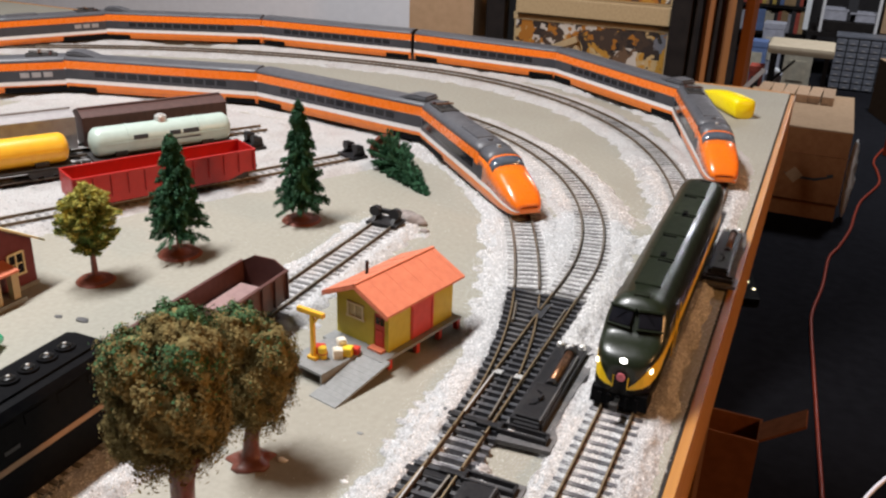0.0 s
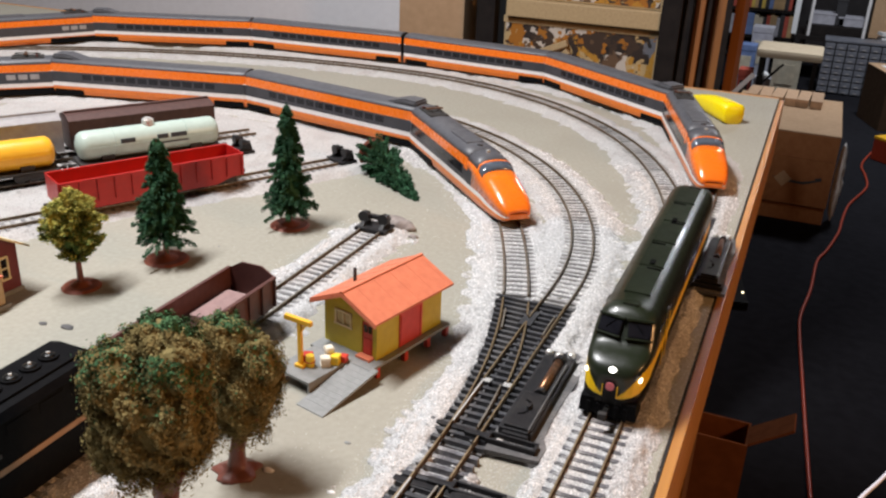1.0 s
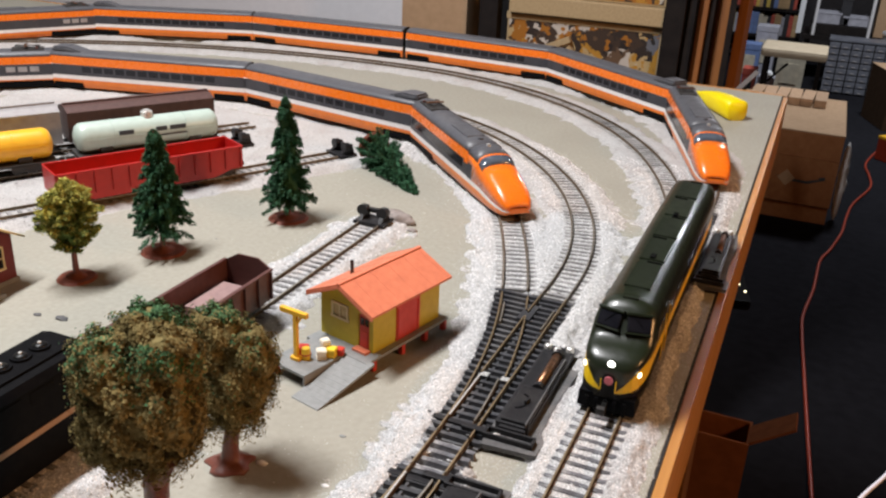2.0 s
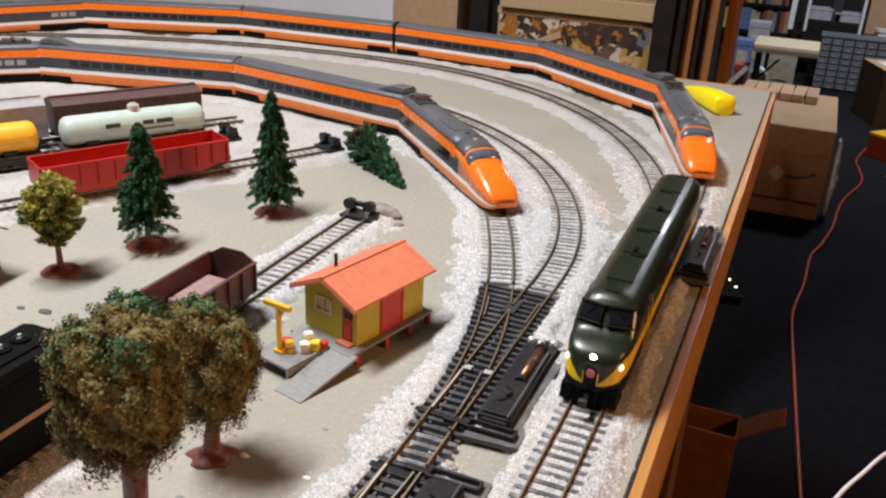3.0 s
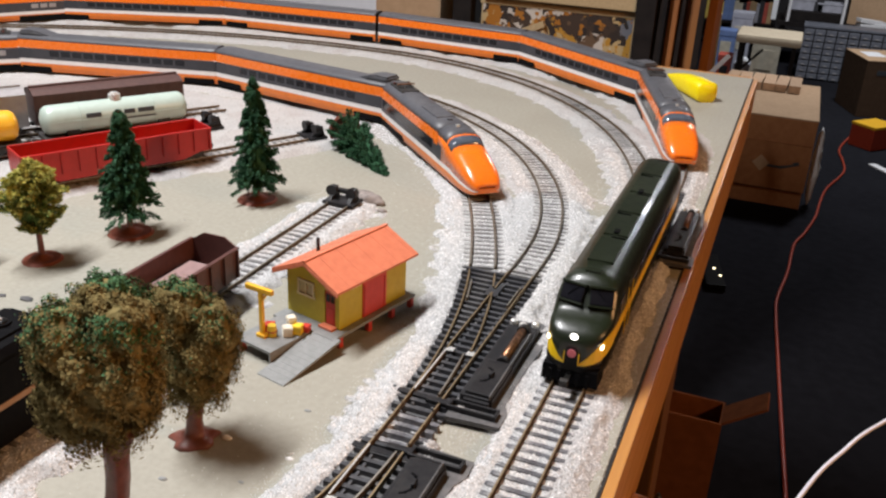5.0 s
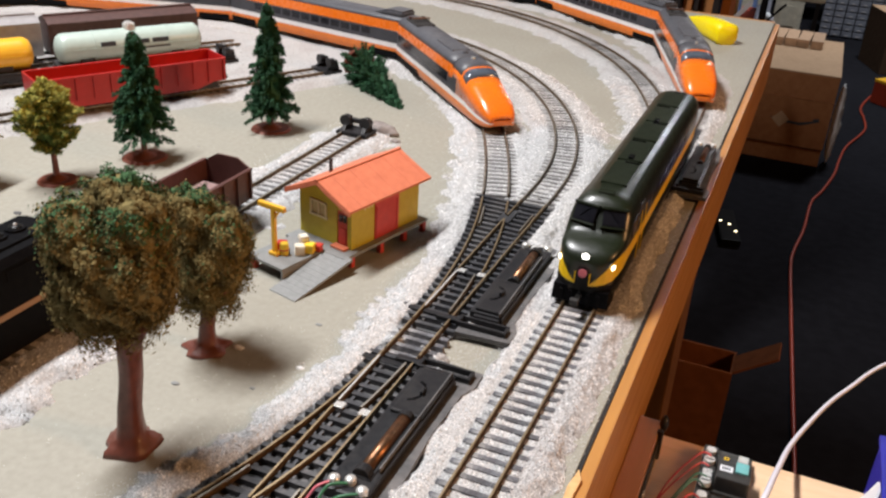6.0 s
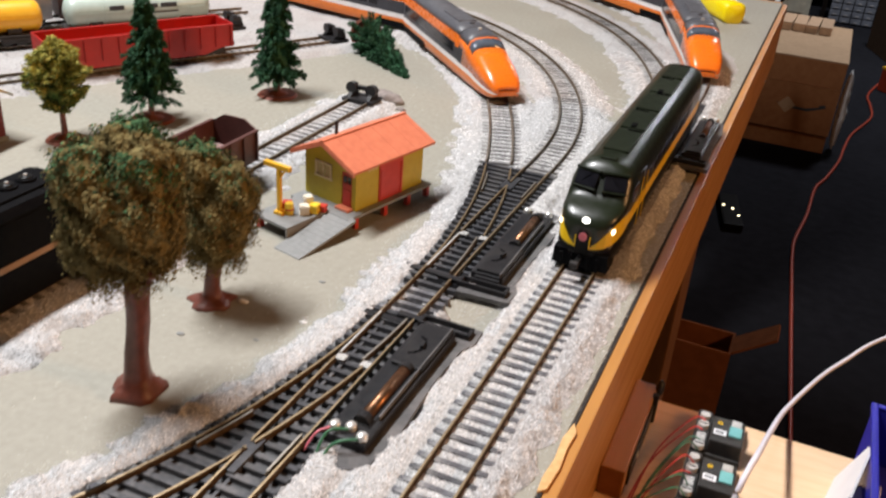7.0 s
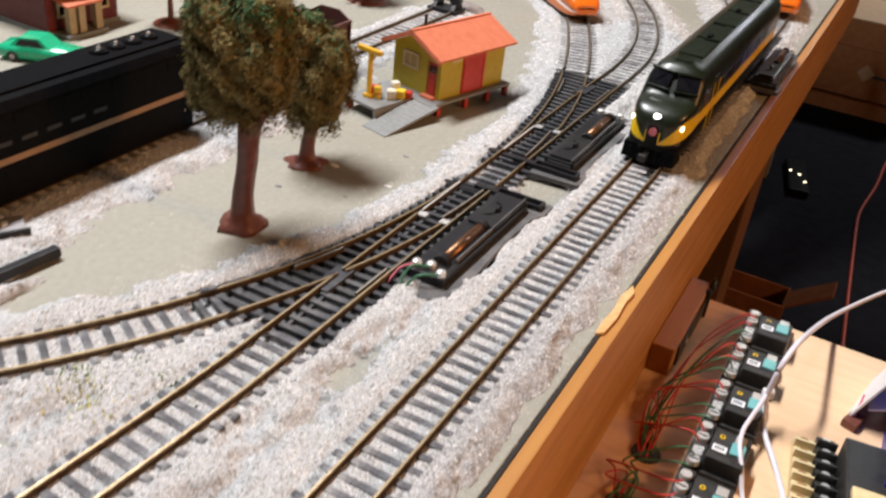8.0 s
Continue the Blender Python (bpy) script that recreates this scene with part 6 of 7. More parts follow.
part("screw", ball((0.001, 0.001, 0.0038), 0.0026, 0.0026, 0.0013), M_STEEL, t, smooth=True)
t = thing("plastic_strip", pose(-0.1825, 0.087, 0.0012, 0, 0, 85), "narrow black plastic strip lying beside the wiring plate", "strip")
part("strip", box(-0.030, 0.026, -0.0021, 0.0021, 0.0, 0.0046, 0.0006), M_BLACK, t)

# yellow squeeze bottle lying on the far end of the board
t = thing("squeeze_bottle", pose(-0.040, 1.140, 0, 0, 0, -57), "bright yellow plastic bottle lying on the board", "bottle")
rings = []
for x, w, h in ((0.056, 0.0120, 0.0105), (0.053, 0.0145, 0.0125), (0.020, 0.0140, 0.0122), (-0.010, 0.0120, 0.0108), (-0.036, 0.0085, 0.0080), (-0.062, 0.0045, 0.0045), (-0.082, 0.0022, 0.0022), (-0.090, 0.0015, 0.0015)):
    rings.append([(x, w * math.copysign(abs(math.cos(a)) ** 0.6, math.cos(a)), h + h * math.copysign(abs(math.sin(a)) ** 0.6, math.sin(a))) for a in [k * math.pi / 10 for k in range(20)]])
v, f = loft(rings)
place("bottle_body", mesh_data("bottle_body", v, f, M_YELTOY, True), t)

# ---- under and beside the table ----
def table_leg(x0, x1, y0, y1):
    t = thing("table_leg", pose((x0 + x1) / 2, (y0 + y1) / 2, FLOOR_Z), "pine table leg under the layout, shade put into its brown", "table leg", "table legs")
    w, d = (x1 - x0) / 2, (y1 - y0) / 2
    part("post", box(-w, w, -d, d, 0, -0.012 - FLOOR_Z, 0.002), M_LEG, t)
    part("cleat", box(-w - 0.018, -w, -d, d, -0.15 - FLOOR_Z, -0.012 - FLOOR_Z, 0.001), M_FASCIA, t)


table_leg(-0.012, 0.0275, 0.745, 0.835)
table_leg(-0.012, 0.0275, -0.35, -0.26)
table_leg(-1.55, -1.51, -0.35, -0.26)
table_leg(-1.55, -1.51, 1.10, 1.19)

# splintered patch of the board's edge
tagged(part("torn_edge", prism([(0.0332, 0.205), (0.0362, 0.208), (0.0372, 0.222), (0.0364, 0.236), (0.0371, 0.246), (0.0345, 0.252), (0.0328, 0.240), (0.0336, 0.226), (0.0326, 0.214)], "z", -0.0040, 0.0004), M_RAWPLY), "splintered raw plywood patch at the table edge", "damage")

SHELF_Z = -0.083
structure("shelf", box(0.030, 0.46, -0.42, 0.404, SHELF_Z - 0.012, SHELF_Z, 0.001), M_PLY, "pale plywood control shelf beside the table", "shelf")

# bracket on the shelf
t = thing("shelf_bracket", pose(0.0412, 0.350, SHELF_Z), "orange-brown wooden block and black hinge on the shelf", "bracket")
part("block", box(0.0, 0.0128, -0.041, 0.042, 0.0, 0.018, 0.001), M_FASCIA, t)
part("hinge_leaf", box(0.0128, 0.0140, -0.030, 0.030, 0.001, 0.014, 0.0004), M_BLACK, t, "black hinge leaf")
part("hinge_pin", cyl((0.0138, 0.030, 0.001), (0.0138, 0.030, 0.020), 0.0019, seg=10), M_BLACK, t)
part("hinge_knob", ball((0.0142, 0.040, 0.018), 0.0026, 0.0045, 0.0055), M_BLACK, t, smooth=True)
part("screw", ball((0.0141, -0.012, 0.008), 0.0009, 0.0022, 0.0022), M_STEEL, t, smooth=True)


# ---- relay modules ----
def relay(m):
    t = thing("relay_module", m, "black relay module with bright screws and teal block on the shelf", "relay", "relay modules")
    part("base", box(-0.0130, 0.0140, -0.0188, 0.0188, 0, 0.0046, 0.0008), M_RELAY, t)
    part("housing", box(-0.0042, 0.0135, -0.0168, -0.0006, 0.0044, 0.0138, 0.0010), M_RELAY, t)
    part("coil_block", box(-0.0042, 0.0125, 0.0006, 0.0120, 0.0044, 0.0092, 0.0010), M_RELAY, t)
    part("terminal_rail", box(-0.0128, -0.0048, -0.0182, 0.0182, 0.0044, 0.0066, 0.0006), M_RELAY, t)
    for y in (-0.0165, 0.0025):
        s = part("terminal_screw", cyl((-0.0088, y, 0.0064), (-0.0088, y, 0.0092), 0.0033, 0.0030, 14), M_STEEL, t, "bright terminal screw")
        part("screw_slot", box(-0.0112, -0.0064, y - 0.0004, y + 0.0004, 0.0090, 0.0094), M_BOGIE, s)
    part("terminal_tab", box(-0.0112, -0.0060, -0.0118, -0.0048, 0.0064, 0.0082, 0.0008), M_STEEL, t, "bright terminal tab")
    part("terminal_screw", cyl((-0.0088, 0.0115, 0.0064), (-0.0088, 0.0115, 0.0092), 0.0030, 0.0028, 14), M_STEEL, t, "bright terminal screw")
    lp = part("label_plate", box(-0.0028, 0.0040, -0.0110, -0.0062, 0.0136, 0.0142), M_LABELW, t, "white label plate")
    for k in range(4):
        part("print_bar", box(-0.0018 + 0.0012 * k, -0.0010 + 0.0012 * k, -0.0096, -0.0076, 0.0141, 0.0144), M_PRINT, lp)
    part("teal_block", box(0.0052, 0.0120, -0.0100, -0.0010, 0.0136, 0.0150, 0.0008), M_TEAL, t, "teal plastic block")
    part("brass_screw", cyl((0.0000, 0.0060, 0.0091), (0.0000, 0.0060, 0.0100), 0.0014, 0.0014, 12), M_YEL, t)
    part("screw_hole", box(-0.0006, 0.0006, 0.0054, 0.0066, 0.0098, 0.0102), M_BOGIE, t)
    part("clip", box(0.0060, 0.0115, 0.0030, 0.0090, 0.0090, 0.0120, 0.0007), M_STEEL, t)
    return t


first = relay(pose(0.0925, 0.3800, SHELF_Z, 0, 0, 1))
for k in range(1, 6):
    copy_thing(first, pose(0.0925 + 0.0003 * k, 0.3800 - 0.0400 * k, SHELF_Z, 0, 0, 1 + (k * 37 % 5) * 0.4 - 0.8))

wires = random.Random(21)
for k in range(20):
    y0 = 0.385 - 0.0400 * (k // 4) - 0.0095 * (k % 4)
    x1, y1 = 0.063 + wires.uniform(-0.003, 0.003), 0.243 + wires.uniform(-0.005, 0.005)
    if y0 < y1 + 0.01:
        y1 -= 0.04
    xm = 0.0600 + wires.uniform(-0.002, 0.006) if y0 > 0.33 else 0.050 + wires.uniform(0, 0.012)
    pts = [(0.0843, y0, SHELF_Z + 0.0095), (0.0770, y0 - 0.003 + wires.uniform(-0.004, 0.004), SHELF_Z + 0.008 + wires.uniform(0, 0.008)), (xm, y0 * 0.66 + y1 * 0.34 + wires.uniform(-0.006, 0.006), SHELF_Z + 0.003 + wires.uniform(0, 0.006)), (x1 - 0.003 + wires.uniform(-0.004, 0.004), y1 + 0.020, SHELF_Z + 0.002 + wires.uniform(0, 0.004)), (x1, y1, SHELF_Z + 0.0012)]
    tagged(tube("hookup_wire", pts, 0.00050, M_WIRER if (k // 2) % 2 == 0 else M_WIREG, seg=6), "thin %s hook-up wire lying across the shelf" % ("red" if (k // 2) % 2 == 0 else "green"), "wire", "hook-up wires")
for y in (0.243, 0.203):
    t = thing("cable_grommet", pose(0.063, y, SHELF_Z), "dark hole in the shelf where the wires vanish", "grommet", "grommets")
    part("ring", cyl((0, 0, 0.0), (0, 0, 0.0014), 0.0075, 0.0068, 20), M_RELAY, t)

# white charging cable, doubled back and tied
t = thing("charging_cable", pose(0, 0, 0), "white charging cable arching over the shelf, tied to its loop", "cable")
tube("cable_run", [(0.130, 0.245, -0.0812), (0.123, 0.263, -0.0805), (0.118, 0.273, -0.0790), (0.110, 0.287, -0.0755), (0.1062, 0.296, -0.0670), (0.1057, 0.2970, -0.0590), (0.1070, 0.2994, -0.0440), (0.1094, 0.3089, -0.0376), (0.1118, 0.3207, -0.0377), (0.1174, 0.3640, -0.0528), (0.1261, 0.4209, -0.0738), (0.1469, 0.5074, -0.1000), (0.1646, 0.5574, -0.1106), (0.1944, 0.6267, -0.1221), (0.2747, 0.7680, -0.1474), (0.37, 0.90, -0.26), (0.42, 0.97, -0.55), (0.44, 1.02, -0.86), (0.47, 1.10, -0.897), (0.60, 1.22, -0.897)], 0.00150, M_CABLE, t, seg=12)
tube("cable_loop", [(0.1060, 0.303, -0.0590), (0.1045, 0.292, -0.0625), (0.1020, 0.277, -0.0655), (0.1010, 0.267, -0.0658), (0.1020, 0.256, -0.0660), (0.1065, 0.246, -0.0710), (0.1120, 0.236, -0.0800), (0.125, 0.215, -0.0815)], 0.00115, M_CABLE, t, seg=10)
part("cable_tie", box(-0.0030, 0.0026, -0.0022, 0.0022, -0.0022, 0.0022, 0.0008), M_LABELW, t, "white tie", pose(0.1060, 0.299, -0.0620, 20, 0, 20))

# blue bin, paper tag, terminal strips
t = thing("storage_bin", pose(0.236, 0.352, SHELF_Z), "royal blue plastic storage bin on the shelf", "storage bin")
for b in ((-0.070, 0.070, -0.085, 0.052, 0, 0.002), (-0.070, -0.068, -0.085, 0.052, 0.002, 0.038), (0.068, 0.070, -0.085, 0.052, 0.002, 0.038), (-0.068, 0.068, -0.085, -0.083, 0.002, 0.038), (-0.068, 0.068, 0.050, 0.052, 0.002, 0.038)):
    part("bin_wall", box(*b), M_BLUE, t)
part("bin_rim", box(-0.0715, -0.0680, -0.0865, 0.0535, 0.036, 0.039, 0.0008), M_BLUE, t)
part("bin_rim", box(-0.0680, 0.0715, 0.0500, 0.0535, 0.036, 0.039, 0.0008), M_BLUE, t)
t = thing("paper_tag", pose(0.1500, 0.350, SHELF_Z, 0, 0, 78), "folded white paper tag leaning on the blue bin", "paper tag")
part("tag_leaf", box(-0.020, 0.032, -0.0006, 0.0006, 0.0, 0.034, 0.0002), M_PAPER, t, "", pose(0, 0, 0, 20, 0, 0))
part("tag_fold", box(-0.016, 0.012, -0.0006, 0.0006, 0.0, 0.020, 0.0002), M_PAPER, t, "", pose(-0.002, -0.006, 0.012, 62, 0, 8))
part("tag_wire", cyl((-0.020, -0.004, 0.001), (-0.012, -0.003, 0.016), 0.0006, seg=6), M_WIREP, t)
t = thing("wood_scrap", pose(0.1500, 0.330, SHELF_Z, 0, 0, 70), "small brown wooden scrap on the shelf", "wood scrap")
part("scrap_body", box(-0.006, 0.006, -0.004, 0.004, 0, 0.005, 0.001), M_TRUNK, t)


def terminal_strip(m, n, material, label):
    t = thing("terminal_strip", m, label, "terminal strip", "terminal strips")
    part("strip_body", box(-0.0045, 0.0045, -0.0085 * n / 2, 0.0085 * n / 2, 0, 0.007, 0.0006), material, t)
    for k in range(n):
        y = (k - (n - 1) / 2) * 0.0085
        part("barrier", box(-0.0048, 0.0048, y - 0.0042, y - 0.0028, 0.006, 0.0115, 0.0003), material, t)
        part("terminal", cyl((0, y + 0.0006, 0.0065), (0, y + 0.0006, 0.0085), 0.0022, seg=10), M_STEEL if material is M_RELAY else M_GOLD, t)
    return t


terminal_strip(pose(0.1340, 0.252, SHELF_Z, 0, 0, 7), 10, M_CREAM, "cream plastic terminal strip on the shelf")
terminal_strip(pose(0.1440, 0.258, SHELF_Z, 0, 0, 7), 10, M_RELAY, "black barrier terminal strip on the shelf")
t = thing("controller_box", pose(0.1770, 0.252, SHELF_Z, 0, 0, 7), "black control box with cream cover on the shelf", "control box")
part("case", box(-0.026, 0.030, -0.050, 0.045, 0, 0.018, 0.002), M_RELAY, t)
part("cover", box(-0.024, 0.002, -0.034, 0.006, 0.018, 0.0215, 0.0008), M_CREAM, t, "cream cover plate")

# ---- floor things ----
CORD = ((0.262, 1.25), (0.237, 1.61), (0.216, 1.90), (0.197, 2.17), (0.181, 2.40), (0.178, 2.54), (0.199, 2.75), (0.211, 3.00), (0.241, 3.13), (0.276, 3.33), (0.291, 3.51), (0.315, 3.70), (0.383, 3.97), (0.381, 4.16), (0.368, 4.30), (0.390, 4.46), (0.455, 4.72), (0.56, 5.00), (0.70, 5.03))
tagged(tube("extension_cord", [(x, y, FLOOR_Z + 0.006) for x, y in CORD], 0.0046, M_CORD, seg=10), "orange extension cord winding across the dark floor", "extension cord")


def carton(m, w, d, h, label, flap=False, material=M_CARD, top=None):
    t = thing("cardboard_box", m, label, "cardboard box", "cartons")
    th = 0.004
    part("side", box(-w, w, -d, -d + th, 0, h), material, t)
    part("side", box(-w, w, d - th, d, 0, h), material, t)
    part("side", box(-w, -w + th, -d + th, d - th, 0, h), material, t)
    part("side", box(w - th, w, -d + th, d - th, 0, h), material, t)
    part("bottom", box(-w + th, w - th, -d + th, d - th, 0, th), material, t)
    if flap:
        part("flap", box(0, 0.078, -d * 0.92, d * 0.60, -0.002, 0.002), material, t, "open carton flap", Matrix.Translation((w, 0, h)) @ pose(0, 0, 0, 0, -36, 0))
        part("flap", box(-0.10, 0, -d * 0.9, d * 0.9, -0.002, 0.002), material, t, "open carton flap", Matrix.Translation((-w, 0, h)) @ pose(0, 0, 0, 0, -60, 0))
    else:
        part("lid", box(-w - 0.001, w + 0.001, -d - 0.001, d + 0.001, h - 0.002, h + 0.003, 0.001), top or material, t)
        part("tape", box(-0.025, 0.025, -d - 0.0015, d + 0.0015, h + 0.003, h + 0.0036), top or material, t)
    return t


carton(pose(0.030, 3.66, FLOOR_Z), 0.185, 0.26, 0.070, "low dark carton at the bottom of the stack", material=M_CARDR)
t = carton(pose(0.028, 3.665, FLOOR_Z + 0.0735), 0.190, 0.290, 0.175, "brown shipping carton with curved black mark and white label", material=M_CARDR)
part("printed_mark", prism([(-0.075, 0.030), (-0.030, 0.014), (0.040, 0.012), (0.100, 0.034), (0.098, 0.046), (0.075, 0.040), (0.080, 0.034), (0.035, 0.022), (-0.030, 0.024)], "y", -0.2915, -0.2890), M_PRINT, t, "curved black printed mark", pose(0.055, 0, 0.070))
part("shipping_label", box(-0.022, 0.022, -0.2922, -0.2900, -0.022, 0.022), M_CARD, t, "pale diamond label", pose(0.020, 0, 0.095, 0, 42, 0))
# tan lid for the lit top, darker brown sides for the shaded front
carton(pose(0.016, 3.690, FLOOR_Z + 0.2525), 0.202, 0.310, 0.095, "plain tan carton on top of the stack, shade put into its sides", material=M_CARDR, top=M_CARD)
for k in range(6):
    t = thing("small_box", pose(-0.132 + 0.050 * k, 3.885, FLOOR_Z + 0.3510, 0, 0, -3 + 2 * (k % 2)), "small pinkish-tan box on top of the carton stack", "box", "small boxes")
    part("box_body", box(-0.0225, 0.0225, -0.095, 0.095, 0, 0.030, 0.002), M_STICK, t)
    part("box_lid", box(-0.0230, 0.0230, -0.0955, 0.0955, 0.020, 0.0315, 0.0015), M_STICK, t)
carton(pose(0.016, 1.292, FLOOR_Z), 0.072, 0.036, 0.342, "open dark carton under the table with a raised flap", flap=True, material=M_CARDDK)
t = thing("power_strip", pose(-0.025, 2.63, FLOOR_Z, 0, 0, 12), "black power strip with small lit lamps on the floor", "power strip")
part("strip_body", box(-0.03, 0.03, -0.12, 0.12, 0, 0.022, 0.006), M_FLATBLK, t)
for x, y in ((-0.020, 0.02), (0.006, 0.0), (0.020, -0.05)):
    part("pilot_lamp", ball((x, y, 0.022), 0.0042, 0.0042, 0.003), M_LAMP, t, "small lit pilot lamp", smooth=True)

# ---- storage at the back ----
def printed(name, palette, scale):
    """Blotchy printed picture in a few inks."""
    m = bpy.data.materials.new(name)
    m.use_nodes = True
    nt = m.node_tree
    tc, vo, ra = nt.nodes.new("ShaderNodeTexCoord"), nt.nodes.new("ShaderNodeTexVoronoi"), nt.nodes.new("ShaderNodeValToRGB")
    nz, mx = nt.nodes.new("ShaderNodeTexNoise"), nt.nodes.new("ShaderNodeMixRGB")
    nz.inputs["Scale"].default_value, nz.inputs["Detail"].default_value = scale * 1.1, 4
    mx.blend_type, mx.inputs["Fac"].default_value = "ADD", 0.16
    vo.inputs["Scale"].default_value = scale
    nt.links.new(tc.outputs["Object"], nz.inputs["Vector"])
    nt.links.new(tc.outputs["Object"], mx.inputs["Color1"])
    nt.links.new(nz.outputs["Color"], mx.inputs["Color2"])
    nt.links.new(mx.outputs["Color"], vo.inputs["Vector"])
    nt.links.new(vo.outputs["Color"], ra.inputs["Fac"])
    ra.color_ramp.interpolation = "CONSTANT"
    while len(ra.color_ramp.elements) < len(palette):
        ra.color_ramp.elements.new(0.5)
    for i, c in enumerate(palette):
        ra.color_ramp.elements[i].position = i / len(palette)
        ra.color_ramp.elements[i].color = (*c, 1)
    nt.links.new(ra.outputs["Color"], nt.nodes["Principled BSDF"].inputs["Base Color"])
    nt.nodes["Principled BSDF"].inputs["Roughness"].default_value = 0.55
    return m


M_PICTURE = printed("picture_print", [(0.40, 0.19, 0.022), (0.02, 0.014, 0.012), (0.46, 0.33, 0.16), (0.03, 0.02, 0.016), (0.52, 0.47, 0.42), (0.42, 0.21, 0.028), (0.05, 0.03, 0.02), (0.34, 0.13, 0.015), (0.12, 0.07, 0.04), (0.14, 0.14, 0.16)], 30)

t = thing("storage_rack", pose(-0.38, 1.80, FLOOR_Z), "black steel storage rack filled with boxes beyond the table", "storage rack")
for x0, x1 in ((-0.206, -0.166), (0.167, 0.205)):
    for y in (-0.10, 0.16):
        part("upright", box(x0, x1, y, y + 0.03, 0, 1.35, 0.003), M_SHELFBLK, t)
for z in (0.30, 0.735, 1.22):
    part("rack_shelf", box(-0.166, 0.167, -0.09, 0.18, z, z + 0.022, 0.002), M_SHELFBLK, t)


def picture_box(m, w, h, d, label, group="picture boxes"):
    t = thing("picture_box", m, label, "box", group)
    part("box_body", box(-w, w, -d, d, 0, h, 0.002), M_TANWALL, t)
    part("printed_front", box(-w + 0.004, w - 0.004, -d - 0.0012, -d + 0.0005, 0.004, h - 0.004), M_PICTURE, t, "blotchy ochre and black picture print")
    part("lid", box(-w - 0.002, w + 0.002, -d - 0.002, d + 0.002, h - 0.012, h + 0.002, 0.001), M_TANWALL, t)
    return t


picture_box(pose(-0.372, 1.80, FLOOR_Z + 0.758), 0.158, 0.150, 0.08, "ochre picture-printed box on the rack shelf")
t = thing("wood_plank", pose(-0.372, 1.785, FLOOR_Z + 0.911), "pale wooden plank lying on the boxes", "plank")
part("plank_body", box(-0.152, 0.158, -0.080, 0.085, 0, 0.034, 0.002), M_TANWALL, t)
picture_box(pose(-0.372, 1.80, FLOOR_Z + 0.946), 0.156, 0.11, 0.075, "second picture-printed box on the rack")
for x, z, ln, a in ((-0.445, 0.846, 0.060, -24), (-0.425, 0.822, 0.050, -40), (-0.300, 0.800, 0.045, 18)):
    t = thing("wood_batten", pose(x, 1.705, FLOOR_Z + z, 0, a, 0), "short pale batten stacked before the printed box", "batten", "battens")
    part("batten_body", box(-ln, ln, -0.007, 0.007, -0.006, 0.006, 0.001), M_TANWALL, t)
carton(pose(-0.700, 1.83, FLOOR_Z), 0.075, 0.10, 1.22, "tall narrow tan carton beside the rack", material=M_CARD)

lean = random.Random(9)
x = -0.170
for k in range(8):
    w = lean.uniform(0.009, 0.017)
    t = thing("leaning_board", pose(x + w / 2, 1.70 + lean.uniform(-0.01, 0.05), FLOOR_Z, lean.uniform(-3, -1), 0, lean.uniform(-8, 8)), "long orange-brown board leaning upright by the rack" if k % 3 else "dark brown board leaning upright by the rack", "board", "leaning boards")
    part("board_body", box(-w / 2, w / 2, -0.04, 0.04, 0, lean.uniform(1.05, 1.30), 0.001), M_PLANKO if k % 3 else M_SHELFBLK, t)
    x += w + 0.0005
t = thing("metal_rule", pose(-0.088, 1.66, FLOOR_Z + 0.78, 0, 38, 0), "silvery metal straightedge leaning by the boards", "straightedge")
part("rule_body", box(-0.004, 0.004, -0.002, 0.002, 0, 0.10, 0.0005), M_SILVER, t)

t = thing("wood_post", pose(-0.120, 2.60, FLOOR_Z, 0, -1.2, 0), "pale wooden post leaning upright beyond the table", "post")
part("post_body", box(-0.013, 0.013, -0.020, 0.020, 0, 0.80, 0.002), M_TANWALL, t)

# far workshop
t = thing("bookshelf", pose(-0.28, 6.98, FLOOR_Z), "black bookshelf filled with pale and dark books", "bookshelf")
for z in (0.02, 0.155, 0.345, 0.535):
    part("shelf_board", box(-0.45, 0.20, -0.14, 0.14, z, z + 0.022), M_SHELFBLK, t)
for xx in (-0.45, 0.18):
    part("side_panel", box(xx, xx + 0.02, -0.14, 0.14, 0, 1.30), M_SHELFBLK, t)
part("back_panel", box(-0.45, 0.20, 0.14, 0.15, 0, 1.30), M_SHELFBLK, t)
INKS = {n: mat("book_cloth_%s" % n, c, None, 30, 0.6) for n, c in (("grey", (0.42, 0.42, 0.48)), ("cream", (0.62, 0.56, 0.44)), ("red", (0.50, 0.09, 0.06)), ("blue", (0.16, 0.24, 0.48)), ("tan", (0.50, 0.33, 0.17)), ("black", (0.03, 0.03, 0.035)), ("yellow", (0.66, 0.48, 0.10)))}
bk = random.Random(3)
for z in (0.177, 0.367):
    xx = -0.43
    while xx < 0.145:
        w, h = bk.uniform(0.016, 0.032), bk.uniform(0.12, 0.155)
        c = bk.choice(list(INKS))
        t = thing("book", pose(-0.28 + xx + w / 2, 6.86, FLOOR_Z + z), "worn %s book standing upright on the bookshelf" % c, "book", "books")
        part("cover", box(-w / 2, w / 2, -0.01, 0.10, 0, h, 0.001), INKS[c], t)
        xx += w + 0.001

t = thing("stool", pose(-0.042, 4.90, FLOOR_Z), "cream vinyl stool on black legs in the workshop", "stool")
part("seat", box(-0.158, 0.158, -0.15, 0.15, 0.372, 0.415, 0.016), M_STOOL, t, "cream vinyl seat")
